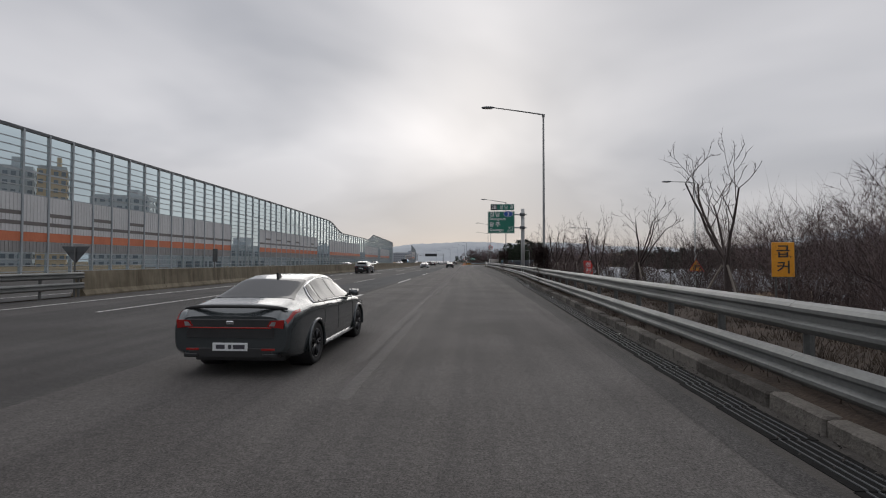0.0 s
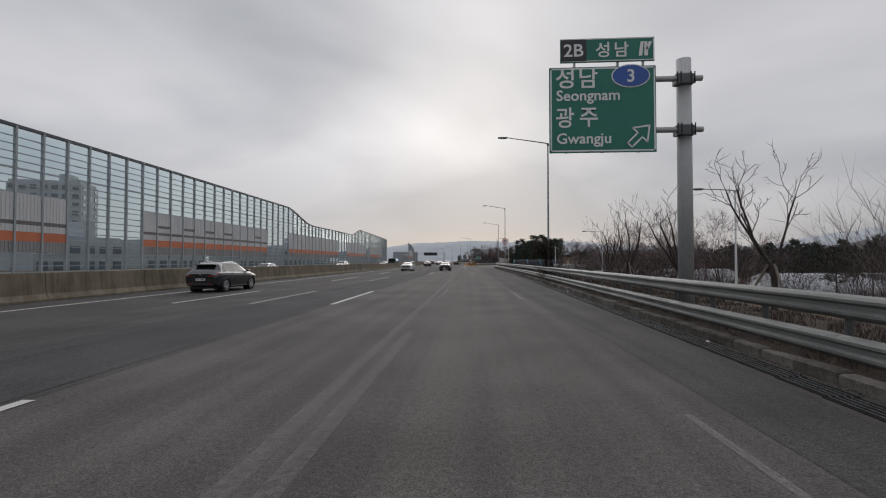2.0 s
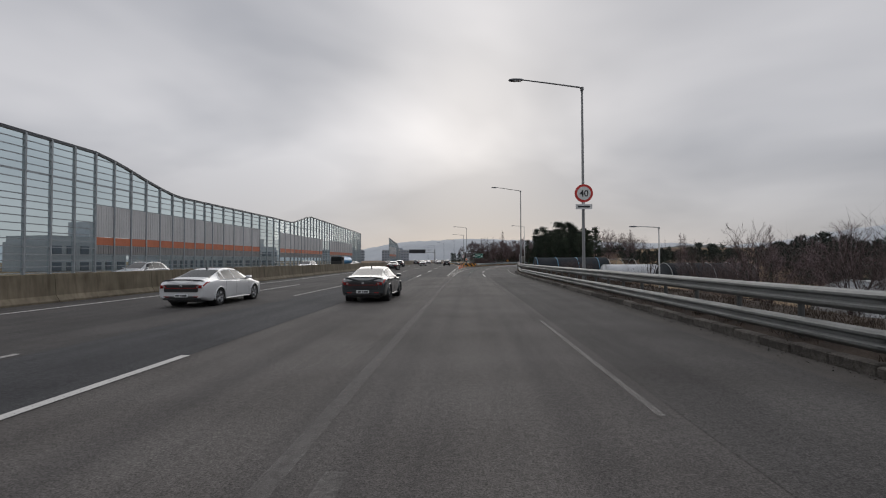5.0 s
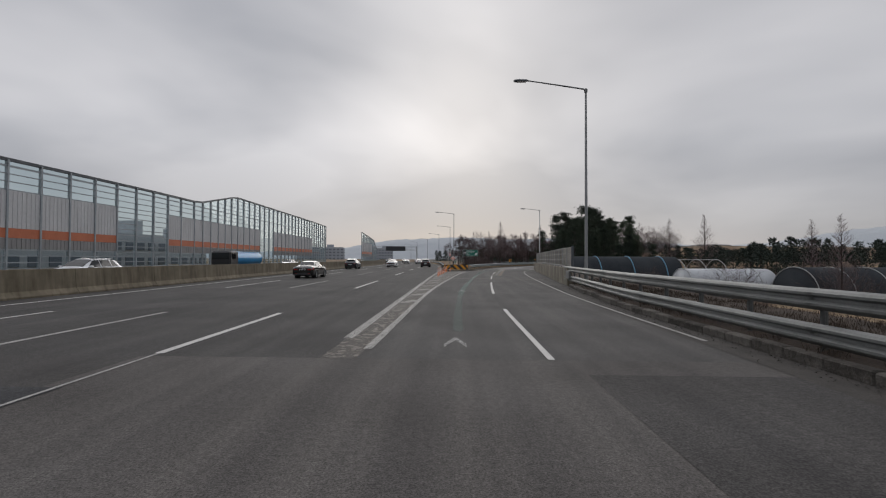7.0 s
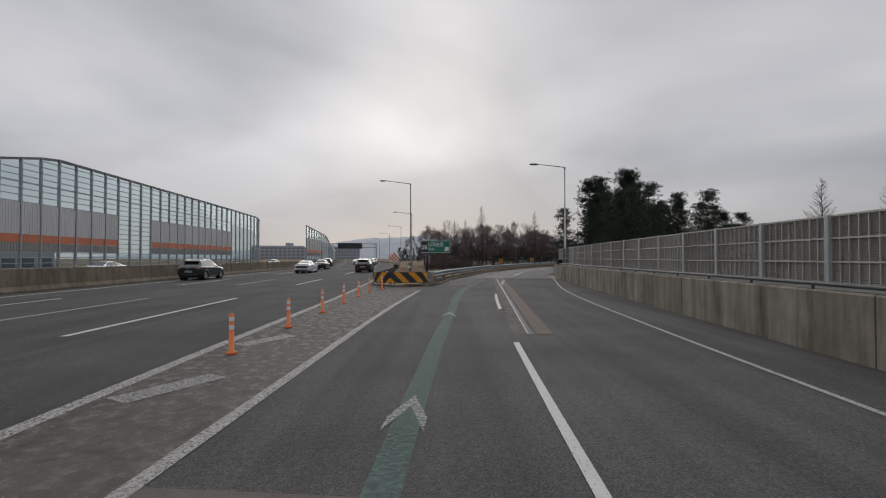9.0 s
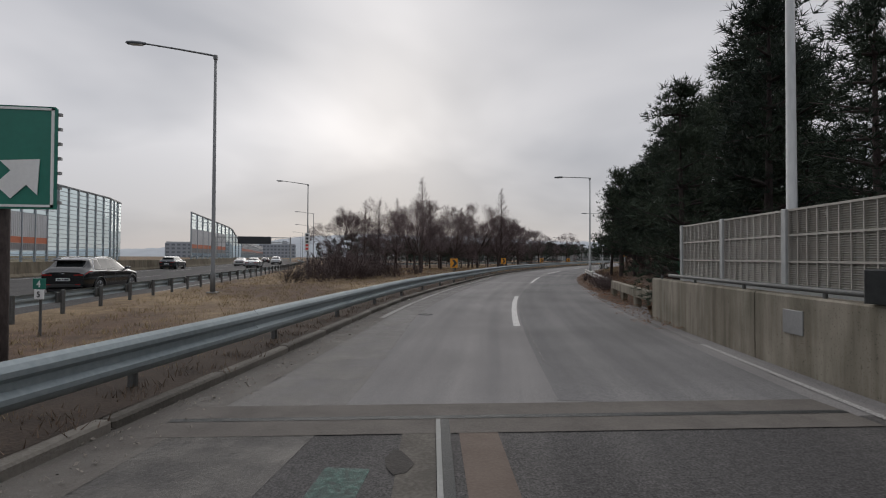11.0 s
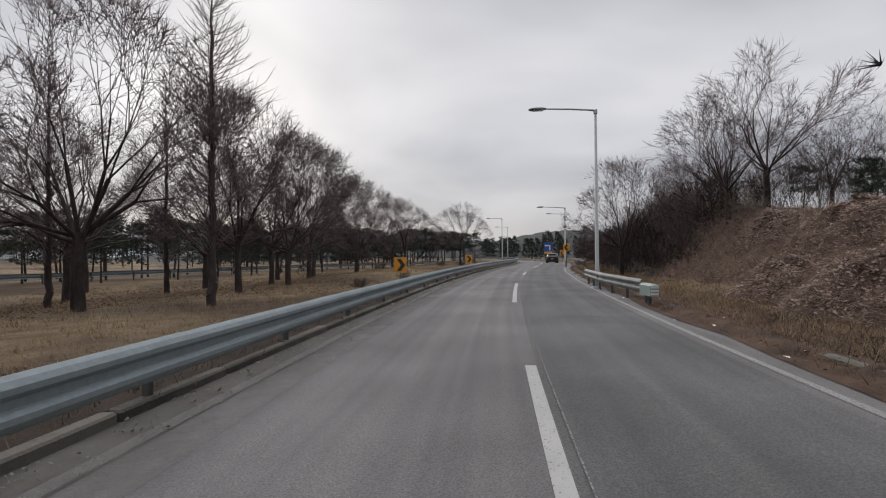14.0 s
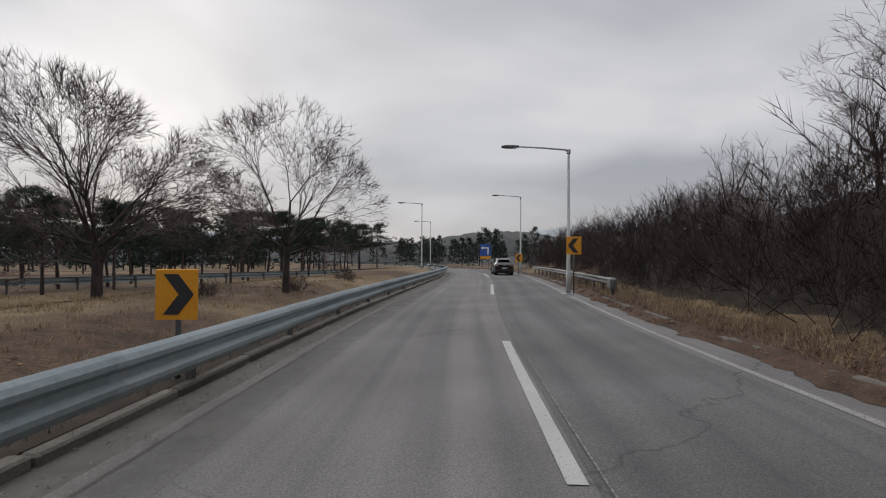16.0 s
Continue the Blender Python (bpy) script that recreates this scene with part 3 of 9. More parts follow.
def lettering(name, text, size, mat, parent, m, width=None, label=""):
    """Raised letters of the built-in font, turned into a mesh, standing upright in the plane y = 0 before m."""
    cu = bpy.data.curves.new(name, "FONT")
    cu.body, cu.size, cu.align_x, cu.align_y, cu.extrude = text, size, "CENTER", "CENTER", 0.004
    cu.resolution_u, cu.offset = 3, size * 0.014
    ob = bpy.data.objects.new(name, cu)
    scene.collection.objects.link(ob)
    bpy.context.view_layer.update()
    me = bpy.data.meshes.new_from_object(ob.evaluated_get(bpy.context.evaluated_depsgraph_get()))
    bpy.data.objects.remove(ob)
    if not len(me.vertices):
        return None
    xs = [v.co.x for v in me.vertices]
    ys = [v.co.y for v in me.vertices]
    k = width / max(max(xs) - min(xs), 1e-6) if width else 1.0
    cx, cy = (max(xs) + min(xs)) / 2, (max(ys) + min(ys)) / 2
    for v in me.vertices:
        v.co = ((v.co.x - cx) * k, -v.co.z, v.co.y - cy)
    me.transform(m)
    me.materials.clear()
    me.materials.append(mat)
    return part(name, me, mat, parent, label)


def spline(pts, step):
    """A smooth level curve through the points, cut into even steps."""
    p = [np.array(q, float) for q in pts]
    p = [2 * p[0] - p[1]] + p + [2 * p[-1] - p[-2]]
    out = []
    for i in range(1, len(p) - 2):
        for t in np.linspace(0, 1, 24, endpoint=False):
            a, b, c, d = p[i - 1], p[i], p[i + 1], p[i + 2]
            out.append(0.5 * (2 * b + (c - a) * t + (2 * a - 5 * b + 4 * c - d) * t * t + (3 * b - a - 3 * c + d) * t ** 3))
    out.append(p[-2])
    return even(out, step)


def even(pts, step):
    q = np.array(pts, float)
    s = np.concatenate([[0], np.cumsum(np.linalg.norm(np.diff(q, axis=0), axis=1))])
    n = max(2, int(round(s[-1] / step)) + 1)
    u = np.linspace(0, s[-1], n)
    return np.stack([np.interp(u, s, q[:, k]) for k in range(q.shape[1])], 1)


def aside(line, d):
    """The line moved d metres to its right (d may vary along it)."""
    t = np.gradient(line, axis=0)
    t /= np.linalg.norm(t, axis=1)[:, None]
    return line + np.stack([t[:, 1], -t[:, 0]], 1) * (np.asarray(d).reshape(-1, 1) if np.ndim(d) else d)


def flat_path(line, z=0.0):
    return [(float(p[0]), float(p[1]), z) for p in line]


# ---------------------------------------------------------------- alignment of the two roads


def hx(y):
    """Sideways bend of the expressway at y."""
    if y < 130:
        return 0.0
    b = -0.03 * (y - 130)
    if y > 210:
        u = min(y, 322) - 210
        b -= 4e-6 * u ** 3
    if y > 322:
        b -= 0.15 * (y - 322)
    return b


KERB_Y = (-40, -2, 8, 23, 38, 68, 80, 105, 130, 146, 150, 156, 160)
KERB_X = (5.2, 6.05, 6.38, 6.82, 7.42, 7.80, 7.90, 7.55, 7.30, 7.38, 7.65, 8.20, 8.6)


def kerb_x(y):
    return float(np.interp(y, KERB_Y, KERB_X))


# lane line between the two lanes of the exit ramp
RAMP = spline([(3.25, 138), (3.24, 146), (3.42, 153.5), (4.02, 163.6), (5.2, 179), (6.7, 192), (9.1, 203.3), (11.6, 214), (14.2, 222.5), (17.9, 232), (21.1, 239.7),
               (25.4, 248.9), (30.4, 258), (35.3, 266.2), (40.4, 274.3), (46.0, 282.6), (51.2, 290), (56.7, 297.2), (62.7, 304.9), (69.2, 313.6),
               (75.0, 322.5), (79.4, 332), (81.5, 342), (80.8, 354), (77, 366), (70, 380)], 1.0)
NOSE = [(-0.6, 198.4), (-0.3, 197.0), (0.6, 195.8), (1.8, 195.4), (3.0, 195.9), (3.65, 197.4), (4.15, 200.6), (5.2, 206.0), (6.2, 209.8)]


def ramp_from(y0, d, y1=1e9):
    line = aside(RAMP, d)
    return np.array([p for p, q in zip(line, RAMP) if y0 <= q[1] <= y1 or (q[0] > 60 and y1 > 1e8)])


RAMP_KERB = even(np.vstack([spline(NOSE, 0.5), spline([(6.2, 209.8)] + [tuple(p) for p in ramp_from(216, -4.25)[::6]], 1.0)]), 1.0)
WALL_LINE = spline([(8.75, 160.6), (9.35, 167.5), (10.2, 174.4), (11.4, 186), (12.45, 195.6), (12.98, 199.4), (13.38, 202.6), (13.8, 205.4), (14.52, 209.2), (15.7, 214.3)], 1.0)
RAMP_RIGHT = even(np.vstack([WALL_LINE, ramp_from(219, 4.75)]), 1.0)


def near_ramp(x, y):
    """Signed distance to the ramp's lane line (right is positive), for arrays."""
    P = np.stack([np.ravel(x), np.ravel(y)], 1)
    Q = RAMP[::2]
    T = np.gradient(Q, axis=0)
    T /= np.linalg.norm(T, axis=1)[:, None]
    out = np.empty(len(P))
    for i in range(0, len(P), 20000):
        d = P[i:i + 20000, None, :] - Q[None]
        k = np.argmin((d ** 2).sum(2), axis=1)
        dd = d[np.arange(len(k)), k]
        out[i:i + 20000] = np.sign(dd[:, 0] * T[k, 1] - dd[:, 1] * T[k, 0]) * np.linalg.norm(dd, axis=1)
    return out.reshape(np.shape(x))


def smooth_step(a, b, v):
    t = np.clip((v - a) / (b - a), 0, 1)
    return t * t * (3 - 2 * t)


def wave(x, y):
    return (np.sin(x * 0.31 + 1.3 * np.sin(y * 0.17)) * np.sin(y * 0.27 + 0.7 * np.sin(x * 0.21)) + 0.5 * np.sin(x * 0.83 + y * 0.55) * np.sin(y * 0.71 - x * 0.4))


def ground_z(x, y):
    """Height of the open ground: level verge, low fields beside the expressway, a bank beside the ramp."""
    x, y = np.asarray(x, float), np.asarray(y, float)
    kx = np.interp(y, KERB_Y + (161, 175, 196, 214), tuple(v + 0.17 for v in KERB_X) + (8.9, 10.6, 13.1, 15.9))
    fields = -3.0 * smooth_step(4.5, 12.0, x - kx)
    off = near_ramp(x, y)
    bank = 3.7 * smooth_step(7.8, 13.4, off) + 1.5 * smooth_step(12.8, 30.0, off)
    bank = bank * smooth_step(239, 266, y - 0.25 * x) * (1 - 0.42 * smooth_step(262, 276, y - 0.25 * x)) + 1.2 * smooth_step(6.6, 12.5, off)
    bank = bank * (1 - smooth_step(316, 338, y))
    w = smooth_step(196, 222, y + 0.1 * (x - kx))
    right = fields * (1 - w) + bank * w
    z = np.where(x > kx, right, 0.0)
    z = np.where((y > 214) & (off < 5), 0.45 * smooth_step(262, 296, y) * smooth_step(5.0, 7.4, -off) - 0.75 * smooth_step(10, 18, -off) * smooth_step(262, 290, y) * smooth_step(-4, 6, x), z)
    z = z * smooth_step(4.6, 7.5, np.where(y > 196, np.abs(off), x - kx + 4.6))
    far = np.hypot(x, y - 150)
    rough = 0.05 * wave(x, y) * smooth_step(5.5, 9, np.abs(off)) * smooth_step(1.0, 5.0, np.abs(x - kx))
    return z + 0.06 + np.where(x > -14, rough, 0.0) - 0.0 * far

# ---------------------------------------------------------------- ground and roads


def build_ground():
    """One sheet out to the horizon, finer near the roads."""
    ax = np.concatenate([[-3000, -1500, -700, -350, -200, -120, -80, -62], np.arange(-52, -16, 6.0), np.arange(-16, 72, 1.4), np.arange(72, 150, 5), [165, 200, 260, 400, 800, 1600, 3000]])
    ay = np.concatenate([[-3000, -1200, -500, -200, -100, -60], np.arange(-40, 190, 3.0), np.arange(190, 345, 1.4), np.arange(345, 420, 6), [440, 480, 540, 620, 750, 1000, 1600, 3000]])
    X, Y = np.meshgrid(ax, ay)
    Z = ground_z(X, Y)
    off = near_ramp(X, Y)
    hxs = np.array([hx(v) for v in ay])[:, None]
    kx = np.array([kerb_x(v) for v in ay])[:, None]
    on_main = (X > -48 + hxs) & (X < np.where(Y < 161, kx + 1.9, np.where(Y < 200, 0.5, -1.0 + hxs + 1.5)))
    on_ramp = (Y > 138) & (off > -4.9) & (off < 6.6)
    Z = np.where(on_main | on_ramp, -0.15, Z)
    Z = np.where((Y > 138) & (Y < 200) & (X > -1) & (X < np.interp(Y, (138, 161, 175, 196, 200), (8, 8.7, 10.3, 12.8, 13.4))), -0.15, Z)
    g = Geo()
    n = len(ax)
    g.add(np.stack([X.ravel(), Y.ravel(), Z.ravel()], 1).tolist(),
          [(j * n + i, j * n + i + 1, (j + 1) * n + i + 1, (j + 1) * n + i) for j in range(len(ay) - 1) for i in range(n - 1)])
    ob = part("ground", g, M["ground"], None, "", True)
    tagged(ob, "dry winter grass and brown soil beside the roads", "ground", "", "structure")


def ribbon(name, left, right, cols, z, mat, label, category="road", kind="structure"):
    """A road sheet between two edge lines of equal count, with a (sideways, along) UV map in metres."""
    L, R = np.asarray(left, float), np.asarray(right, float)
    rows = len(L)
    g = Geo()
    verts, uvs = [], []
    s = 0.0
    for i in range(rows):
        if i:
            s += float(np.linalg.norm((L[i] + R[i]) / 2 - (L[i - 1] + R[i - 1]) / 2))
        w = float(np.linalg.norm(R[i] - L[i]))
        for j in range(cols + 1):
            p = L[i] + (R[i] - L[i]) * j / cols
            verts.append((p[0], p[1], z))
            uvs.append((w * j / cols, s))
    n = cols + 1
    g.add(verts, [(i * n + j, i * n + j + 1, (i + 1) * n + j + 1, (i + 1) * n + j) for i in range(rows - 1) for j in range(cols)])
    me = g.mesh(name, mat)
    uv = me.uv_layers.new(name="UVMap")
    for lp in me.loops:
        uv.data[lp.index].uv = uvs[lp.vertex_index]
    ob = part(name, me, mat)
    return tagged(ob, label, category, "", kind)


build_ground()
YS_A = np.arange(-60, 138.1, 2.0)
ribbon("road_near", [(-2.72 - 0.0085 * max(y, 0.0), y) for y in YS_A], [(kerb_x(y) - 0.02, y) for y in YS_A], 8, 0.0, M["asphalt_old"], "worn grey-brown asphalt of the expressway", "road")
ribbon("road_near_left", [(-15.75, y) for y in YS_A], [(-2.72 - 0.0085 * max(y, 0.0), y) for y in YS_A], 10, 0.0, M["asphalt_mid"], "dark grey worn asphalt of the inner expressway lanes", "road")
YS_B = np.concatenate([np.arange(138, 200, 2.0), np.arange(200, 330, 4.0), np.arange(330, 901, 15.0)])
right_b = [(np.interp(y, (138, 160, 175, 190, 197, 200, 206), (-0.45, -0.45, -0.35, 0.2, 0.2, -0.5, -0.75)) if y < 206 else 1.55 + hx(y), y) for y in YS_B]
ribbon("road_far", [(-15.75 + hx(y), y) for y in YS_B], right_b, 12, 0.0, M["asphalt_new"], "grey asphalt of the expressway beyond a repaved seam", "road")
YS_O = np.concatenate([np.arange(-60, 330, 6.0), np.arange(330, 901, 15.0)])
ribbon("road_opposite", [(-43.6 + hx(y) * 0.8, y) for y in YS_O], [(-16.3 + hx(y), y) for y in YS_O], 6, 0.0, M["asphalt_new"], "asphalt of the opposite carriageway behind the median wall", "road")


def build_ramp():
    left = [(-0.45, 138), (-0.45, 160), (-0.35, 175), (0.2, 190), (0.9, 195.7)]
    lk = np.array([p for p in RAMP_KERB if p[0] > 1.5])
    right = [(kerb_x(138) - 0.02, 138), (kerb_x(150) - 0.02, 150)]
    R_all = even(right + [tuple(p) for p in RAMP_RIGHT], 0.1)
    L_all = even(left + [tuple(p) for p in lk], 0.1)
    far = lambda a: a[:, 0] > 60
    pick = lambda a, n: a[np.linspace(0, len(a) - 1, n).astype(int)]
    ln, rn = (L_all[:, 1] <= 207.35) & ~far(L_all), (R_all[:, 1] <= 206.6) & ~far(R_all)
    Lb, Rb = L_all[ln], R_all[rn]
    Lr, Rr = np.vstack([Lb[-1:], L_all[~ln]]), np.vstack([Rb[-1:], R_all[~rn]])
    ribbon("road_bridge", pick(Lb, 60), pick(Rb, 60), 10, 0.0, M["asphalt_bridge"], "dark worn asphalt of the exit lanes before the bridge joint", "road")
    ribbon("road_ramp", pick(Lr, 300), pick(Rr, 300), 10, 0.0, M["asphalt_ramp"], "curving two-lane exit ramp of pale worn asphalt", "road")


build_ramp()
# darker resurfaced strip in the second lane, with a straight saw-cut edge
ys = np.arange(16, 136.1, 2.0)
ribbon("road_patch", [(-6.45, y) for y in ys], [(-3.25 - 0.004 * max(0.0, y - 60), y) for y in ys], 3, 0.006, M["asphalt_dark"], "dark resurfaced strip of asphalt in one lane", "asphalt patch")


def strip(g, line, w, z):
    g.sweep([(-w / 2, 0), (w / 2, 0)], flat_path(line, z), False, False)


def marking(name, label, category="road marking"):
    return tagged(thing(name, label, category), "", "", "", "structure")


def dashes(owner, f, spans, w, mat, z=0.010):
    """f(y) gives the line's x; spans are the painted stretches."""
    for a, b in spans:
        g = Geo()
        strip(g, np.array([(f(y), y) for y in np.linspace(a, b, 5)]), w, z)
        part("dash", g, M[mat], owner)


ys = np.arange(-40, 158.1, 2.0)
sy = np.arange(-40, 137.1, 3.0)
ribbon("road_shoulder", [(float(np.interp(y, (-40, 8, 40, 60, 140), (4.05, 5.25, 5.3, 4.55, 3.55))), y) for y in sy], [(kerb_x(y) - 0.60, y) for y in sy], 3, 0.004, M["asphalt_mid"], "darker asphalt of the hard shoulder", "asphalt patch")
ey = np.arange(138, 161.1, 1.0)
ribbon("exit_shoulder", [(float(np.interp(y, RAMP[:60, 1], RAMP[:60, 0])) + 3.75, y) for y in ey], [(kerb_x(y) - 0.70, y) for y in ey], 1, 0.004, M["asphalt_shoulder"], "darker asphalt of the hard shoulder before the parapet", "asphalt patch")
gy = np.arange(138, 197.1, 2.0)
ribbon("gore_dirt", [(float(np.interp(y, (138, 156, 175, 196), (-0.72, -0.78, -0.92, -0.98))), y) for y in gy], [(float(np.interp(y, (138.2, 154, 165.6, 182, 192, 197), (-0.1, 0.15, 0.7, 1.7, 2.6, 3.2))), y) for y in gy], 2, 0.005, M["gore_dust"], "brown dusty strip of broken asphalt in the gore", "asphalt patch")
ribbon("gutter", [(kerb_x(y) - 0.72, y) for y in ys], [(kerb_x(y) + 0.02, y) for y in ys], 1, 0.006, M["gutter_dirt"], "dusty gutter strip beside the kerb", "gutter")


def verge_lift(d):
    """Height of the soil bank behind the expressway kerb, d metres from it."""
    return np.interp(d, (0.1, 0.25, 0.7, 1.6, 2.8, 4.2, 5.6), (0.13, 0.19, 0.32, 0.42, 0.40, 0.22, -0.1))


vd = np.array((0.12, 0.3, 0.5, 0.75, 1.05, 1.4, 1.9, 2.4, 3.0, 3.7, 4.5, 5.6))
vy = np.arange(-40, 158.2, 0.7)
VX = np.array([kerb_x(v) for v in vy])[:, None] + vd[None]
VZ = np.repeat(verge_lift(vd)[None], len(vy), 0) + np.random.RandomState(19).normal(0, 0.022, VX.shape) + 0.03 * wave(VX * 3, np.repeat(vy[:, None], len(vd), 1) * 2)
g = Geo()
nv = len(vd)
g.add(np.stack([VX.ravel(), np.repeat(vy, nv), VZ.ravel()], 1).tolist(), [(r * nv + c, r * nv + c + 1, (r + 1) * nv + c + 1, (r + 1) * nv + c) for r in range(len(vy) - 1) for c in range(nv - 1)])
tagged(part("verge", g, M["soil"], None, "", True), "bank of dark soil under the guardrail", "verge", "", "structure")
kl = aside(RAMP_KERB, -0.05)
ribbon("island_edge", aside(RAMP_KERB, -1.1)[4:], kl[4:], 2, 0.12, M["soil"], "bare soil along the island kerb", "verge")
gl = np.array([p for p in RAMP_KERB if p[0] > 3.6])
ribbon("ramp_gutter", gl, aside(gl, 0.75), 2, 0.006, M["dirt"], "dusty gutter strip along the island kerb", "gutter")
ev = ramp_from(219, 4.75)
ribbon("ramp_verge", aside(ev, np.interp(ev[:, 1], (216, 220, 226, 233, 242, 248, 251, 257, 264, 275, 300), (-0.9, -1.0, -1.35, -1.58, -1.36, -1.2, -1.02, -0.78, -0.72, -0.6, -0.5))
       + np.convolve(np.random.RandomState(8).normal(0, 0.10, len(ev)), (0.3, 0.5, 0.3), "same")), aside(ev, 3.6), 6, 0.011, M["soil_red"], "reddish soil and leaf litter beside the ramp", "verge")
dl = np.array([p for p in RAMP_KERB if p[0] > 3.3 and p[1] > 196.8])
ribbon("dust_edge", aside(dl, 0.1), aside(dl, np.interp(dl[:, 1], (197, 208, 216, 240), (2.0, 2.1, 1.5, 1.3))), 3, 0.0075, M["dust"], "pale dust along the ramp edge", "dust")


def soil_berm():
    """A low uneven ridge of soil and leaves washed over the outer kerb."""
    ln = ramp_from(226, 4.75, 304)
    T = np.gradient(ln, axis=0)
    nrm = np.stack([T[:, 1], -T[:, 0]], 1) / np.linalg.norm(T, axis=1)[:, None]
    fine = even(ln, 0.22)
    r = np.random.RandomState(21)
    hgt = np.convolve(r.uniform(0.2, 1.0, len(fine)), np.ones(5) / 5, "same")
    hgt = hgt * np.clip(np.minimum(np.arange(len(fine)), np.arange(len(fine))[::-1]) / 14.0, 0.0, 1.0)
    side = np.convolve(r.normal(0, 0.22, len(fine)), np.ones(4) / 4, "same")
    Tn = np.gradient(fine, axis=0)
    N_ = np.stack([Tn[:, 1], -Tn[:, 0]], 1) / np.linalg.norm(Tn, axis=1)[:, None]
    d0 = np.interp(fine[:, 1], (226, 240, 252, 262, 304), (-0.9, -0.75, -0.35, -0.2, -0.15))
    prof = ((-0.34, 0.0), (-0.22, 0.35), (-0.1, 0.85), (0.05, 1.0), (0.2, 0.8), (0.38, 0.45), (0.62, 0.25), (0.9, 0.0))
    v = []
    for i, p in enumerate(fine):
        for d, h in prof:
            q = p + N_[i] * (d0[i] + d + side[i] + r.normal(0, 0.03))
            v.append((q[0], q[1], 0.006 + h * hgt[i] * (0.20 + r.uniform(-0.04, 0.04))))
    n = len(prof)
    g = Geo().add(v, [(i * n + j, i * n + j + 1, (i + 1) * n + j + 1, (i + 1) * n + j) for i in range(len(fine) - 1) for j in range(n - 1)])
    ob = part("soil_berm", (g or Geo()).mesh("soil_berm", M["soil_red"]), None)
    tagged(ob, "uneven ridge of reddish soil and leaves over the kerb", "verge", "", "structure")


soil_berm()
ribbon("outer_lane", aside(RAMP, 0.22)[70:-3], aside(RAMP, 3.3)[70:-3], 4, 0.004, M["asphalt_outer"], "darker asphalt of the outer ramp lane", "asphalt patch")

lane = marking("lane_marking", "worn white dashed lane lines on the expressway")
S1 = [(7, 15.6), (28.2, 36.2), (48.8, 56.6), (90.5, 99), (113, 123.4), (138.2, 144.4), (156.5, 165.5), (178, 188), (198, 206), (218, 226), (238, 246), (258, 266), (278, 286), (300, 308)]
dashes(lane, lambda y: -2.65 - min(0.8, 0.0105 * max(y, 0)) + hx(y), S1, 0.17, "white_line")
dashes(lane, lambda y: -2.65 - min(0.8, 0.0105 * max(y, 0)), [(70, 81)], 0.05, "faded_line")
dashes(lane, lambda y: -2.65 - min(0.8, 0.0105 * max(y, 0)) + hx(y), [(130, 138.2)], 0.06, "thin_line")
S2 = [(-14, -6)] + [(a, b) for a, b in S1 if b < 60] + [(70, 79.8)] + [(a, b) for a, b in S1 if a > 85]
dashes(lane, lambda y: float(np.interp(y, (0, 75, 160), (-6.38, -6.5, -7.25))) + hx(y), S2, 0.15, "thin_line")
dashes(lane, lambda y: float(np.interp(y, (0, 75, 160), (-9.58, -9.75, -11.0))) + hx(y), S2, 0.15, "white_line")
edge = marking("edge_marking", "solid white edge line beside the median wall")
g = Geo()
strip(g, np.array([(float(np.interp(y, (0, 75, 160), (-13.3, -13.4, -14.1))) + hx(y), y) for y in np.arange(-40, 500, 5.0)]), 0.16, 0.010)
part("line", g, M["white_line"], edge)
g = Geo()
strip(g, np.array([(-18.2 + hx(y), y) for y in np.arange(-40, 500, 5.0)]), 0.16, 0.010)
part("line", g, M["white_line"], edge)
old = marking("old_lane_marking", "almost worn away lane lines on the near lane")
for k in range(6):
    y0 = -2 + 17.5 * k
    g = Geo()
    strip(g, np.array([(1.05 - 0.004 * y, y) for y in np.linspace(y0, y0 + 9, 4)]), 0.2, 0.010)
    part("dash", g, M["faded_line"], old)
g = Geo()
strip(g, np.array([(0.75 - 0.006 * y, y) for y in np.arange(0, 137, 6.0)]), 0.20, 0.008)
part("line", g, M["faded_line"], old)
for a, b in ((33.2, 36.2), (51, 59), (73, 80.6), (96, 104), (116, 124)):
    g = Geo()
    strip(g, np.array([(5.33 - 0.0152 * y, y) for y in np.linspace(a, b, 4)]), 0.10, 0.010)
    part("dash", g, M["shoulder_line"], old)

gore = marking("gore_marking", "worn white lines and bars of the exit gore")
g = Geo()
strip(g, spline([(-0.70, 140.0), (-0.8, 156), (-0.95, 175), (-1.0, 196), (-2.6, 231), (-4.6, 258)], 2.0), 0.22, 0.010)
part("line", g, M["gore_line"], gore)
g = Geo()
strip(g, spline([(-0.05, 138.8), (0.15, 154), (0.7, 165.6), (1.7, 182), (2.6, 192)], 2.0), 0.17, 0.011)
part("line", g, M["gore_line"], gore)
for k in range(9):
    y0 = 148 + 3.6 * k
    g = Geo()
    strip(g, np.array([(-0.55, y0), (0.0 + 0.02 * k, y0 + 1.2)]), 0.42, 0.014)
    part("bar", g, M["faded_bar"], gore)

ramp_mark = marking("ramp_marking", "white dashed and edge lines of the exit ramp")


def ramp_line(owner, a, b, d, w, mat, name, z=0.010):
    """A painted stretch between two distances along the ramp."""
    line = aside(RAMP, d)
    i, j = int(round(a)), int(round(b))
    g = Geo()
    strip(g, line[i:j + 1], w, z)
    part(name, g, M[mat], owner)


RS = np.concatenate([[0], np.cumsum(np.linalg.norm(np.diff(RAMP, axis=0), axis=1))])


def ramp_s(y):
    return float(np.interp(y, RAMP[:230, 1], RS[:230]))


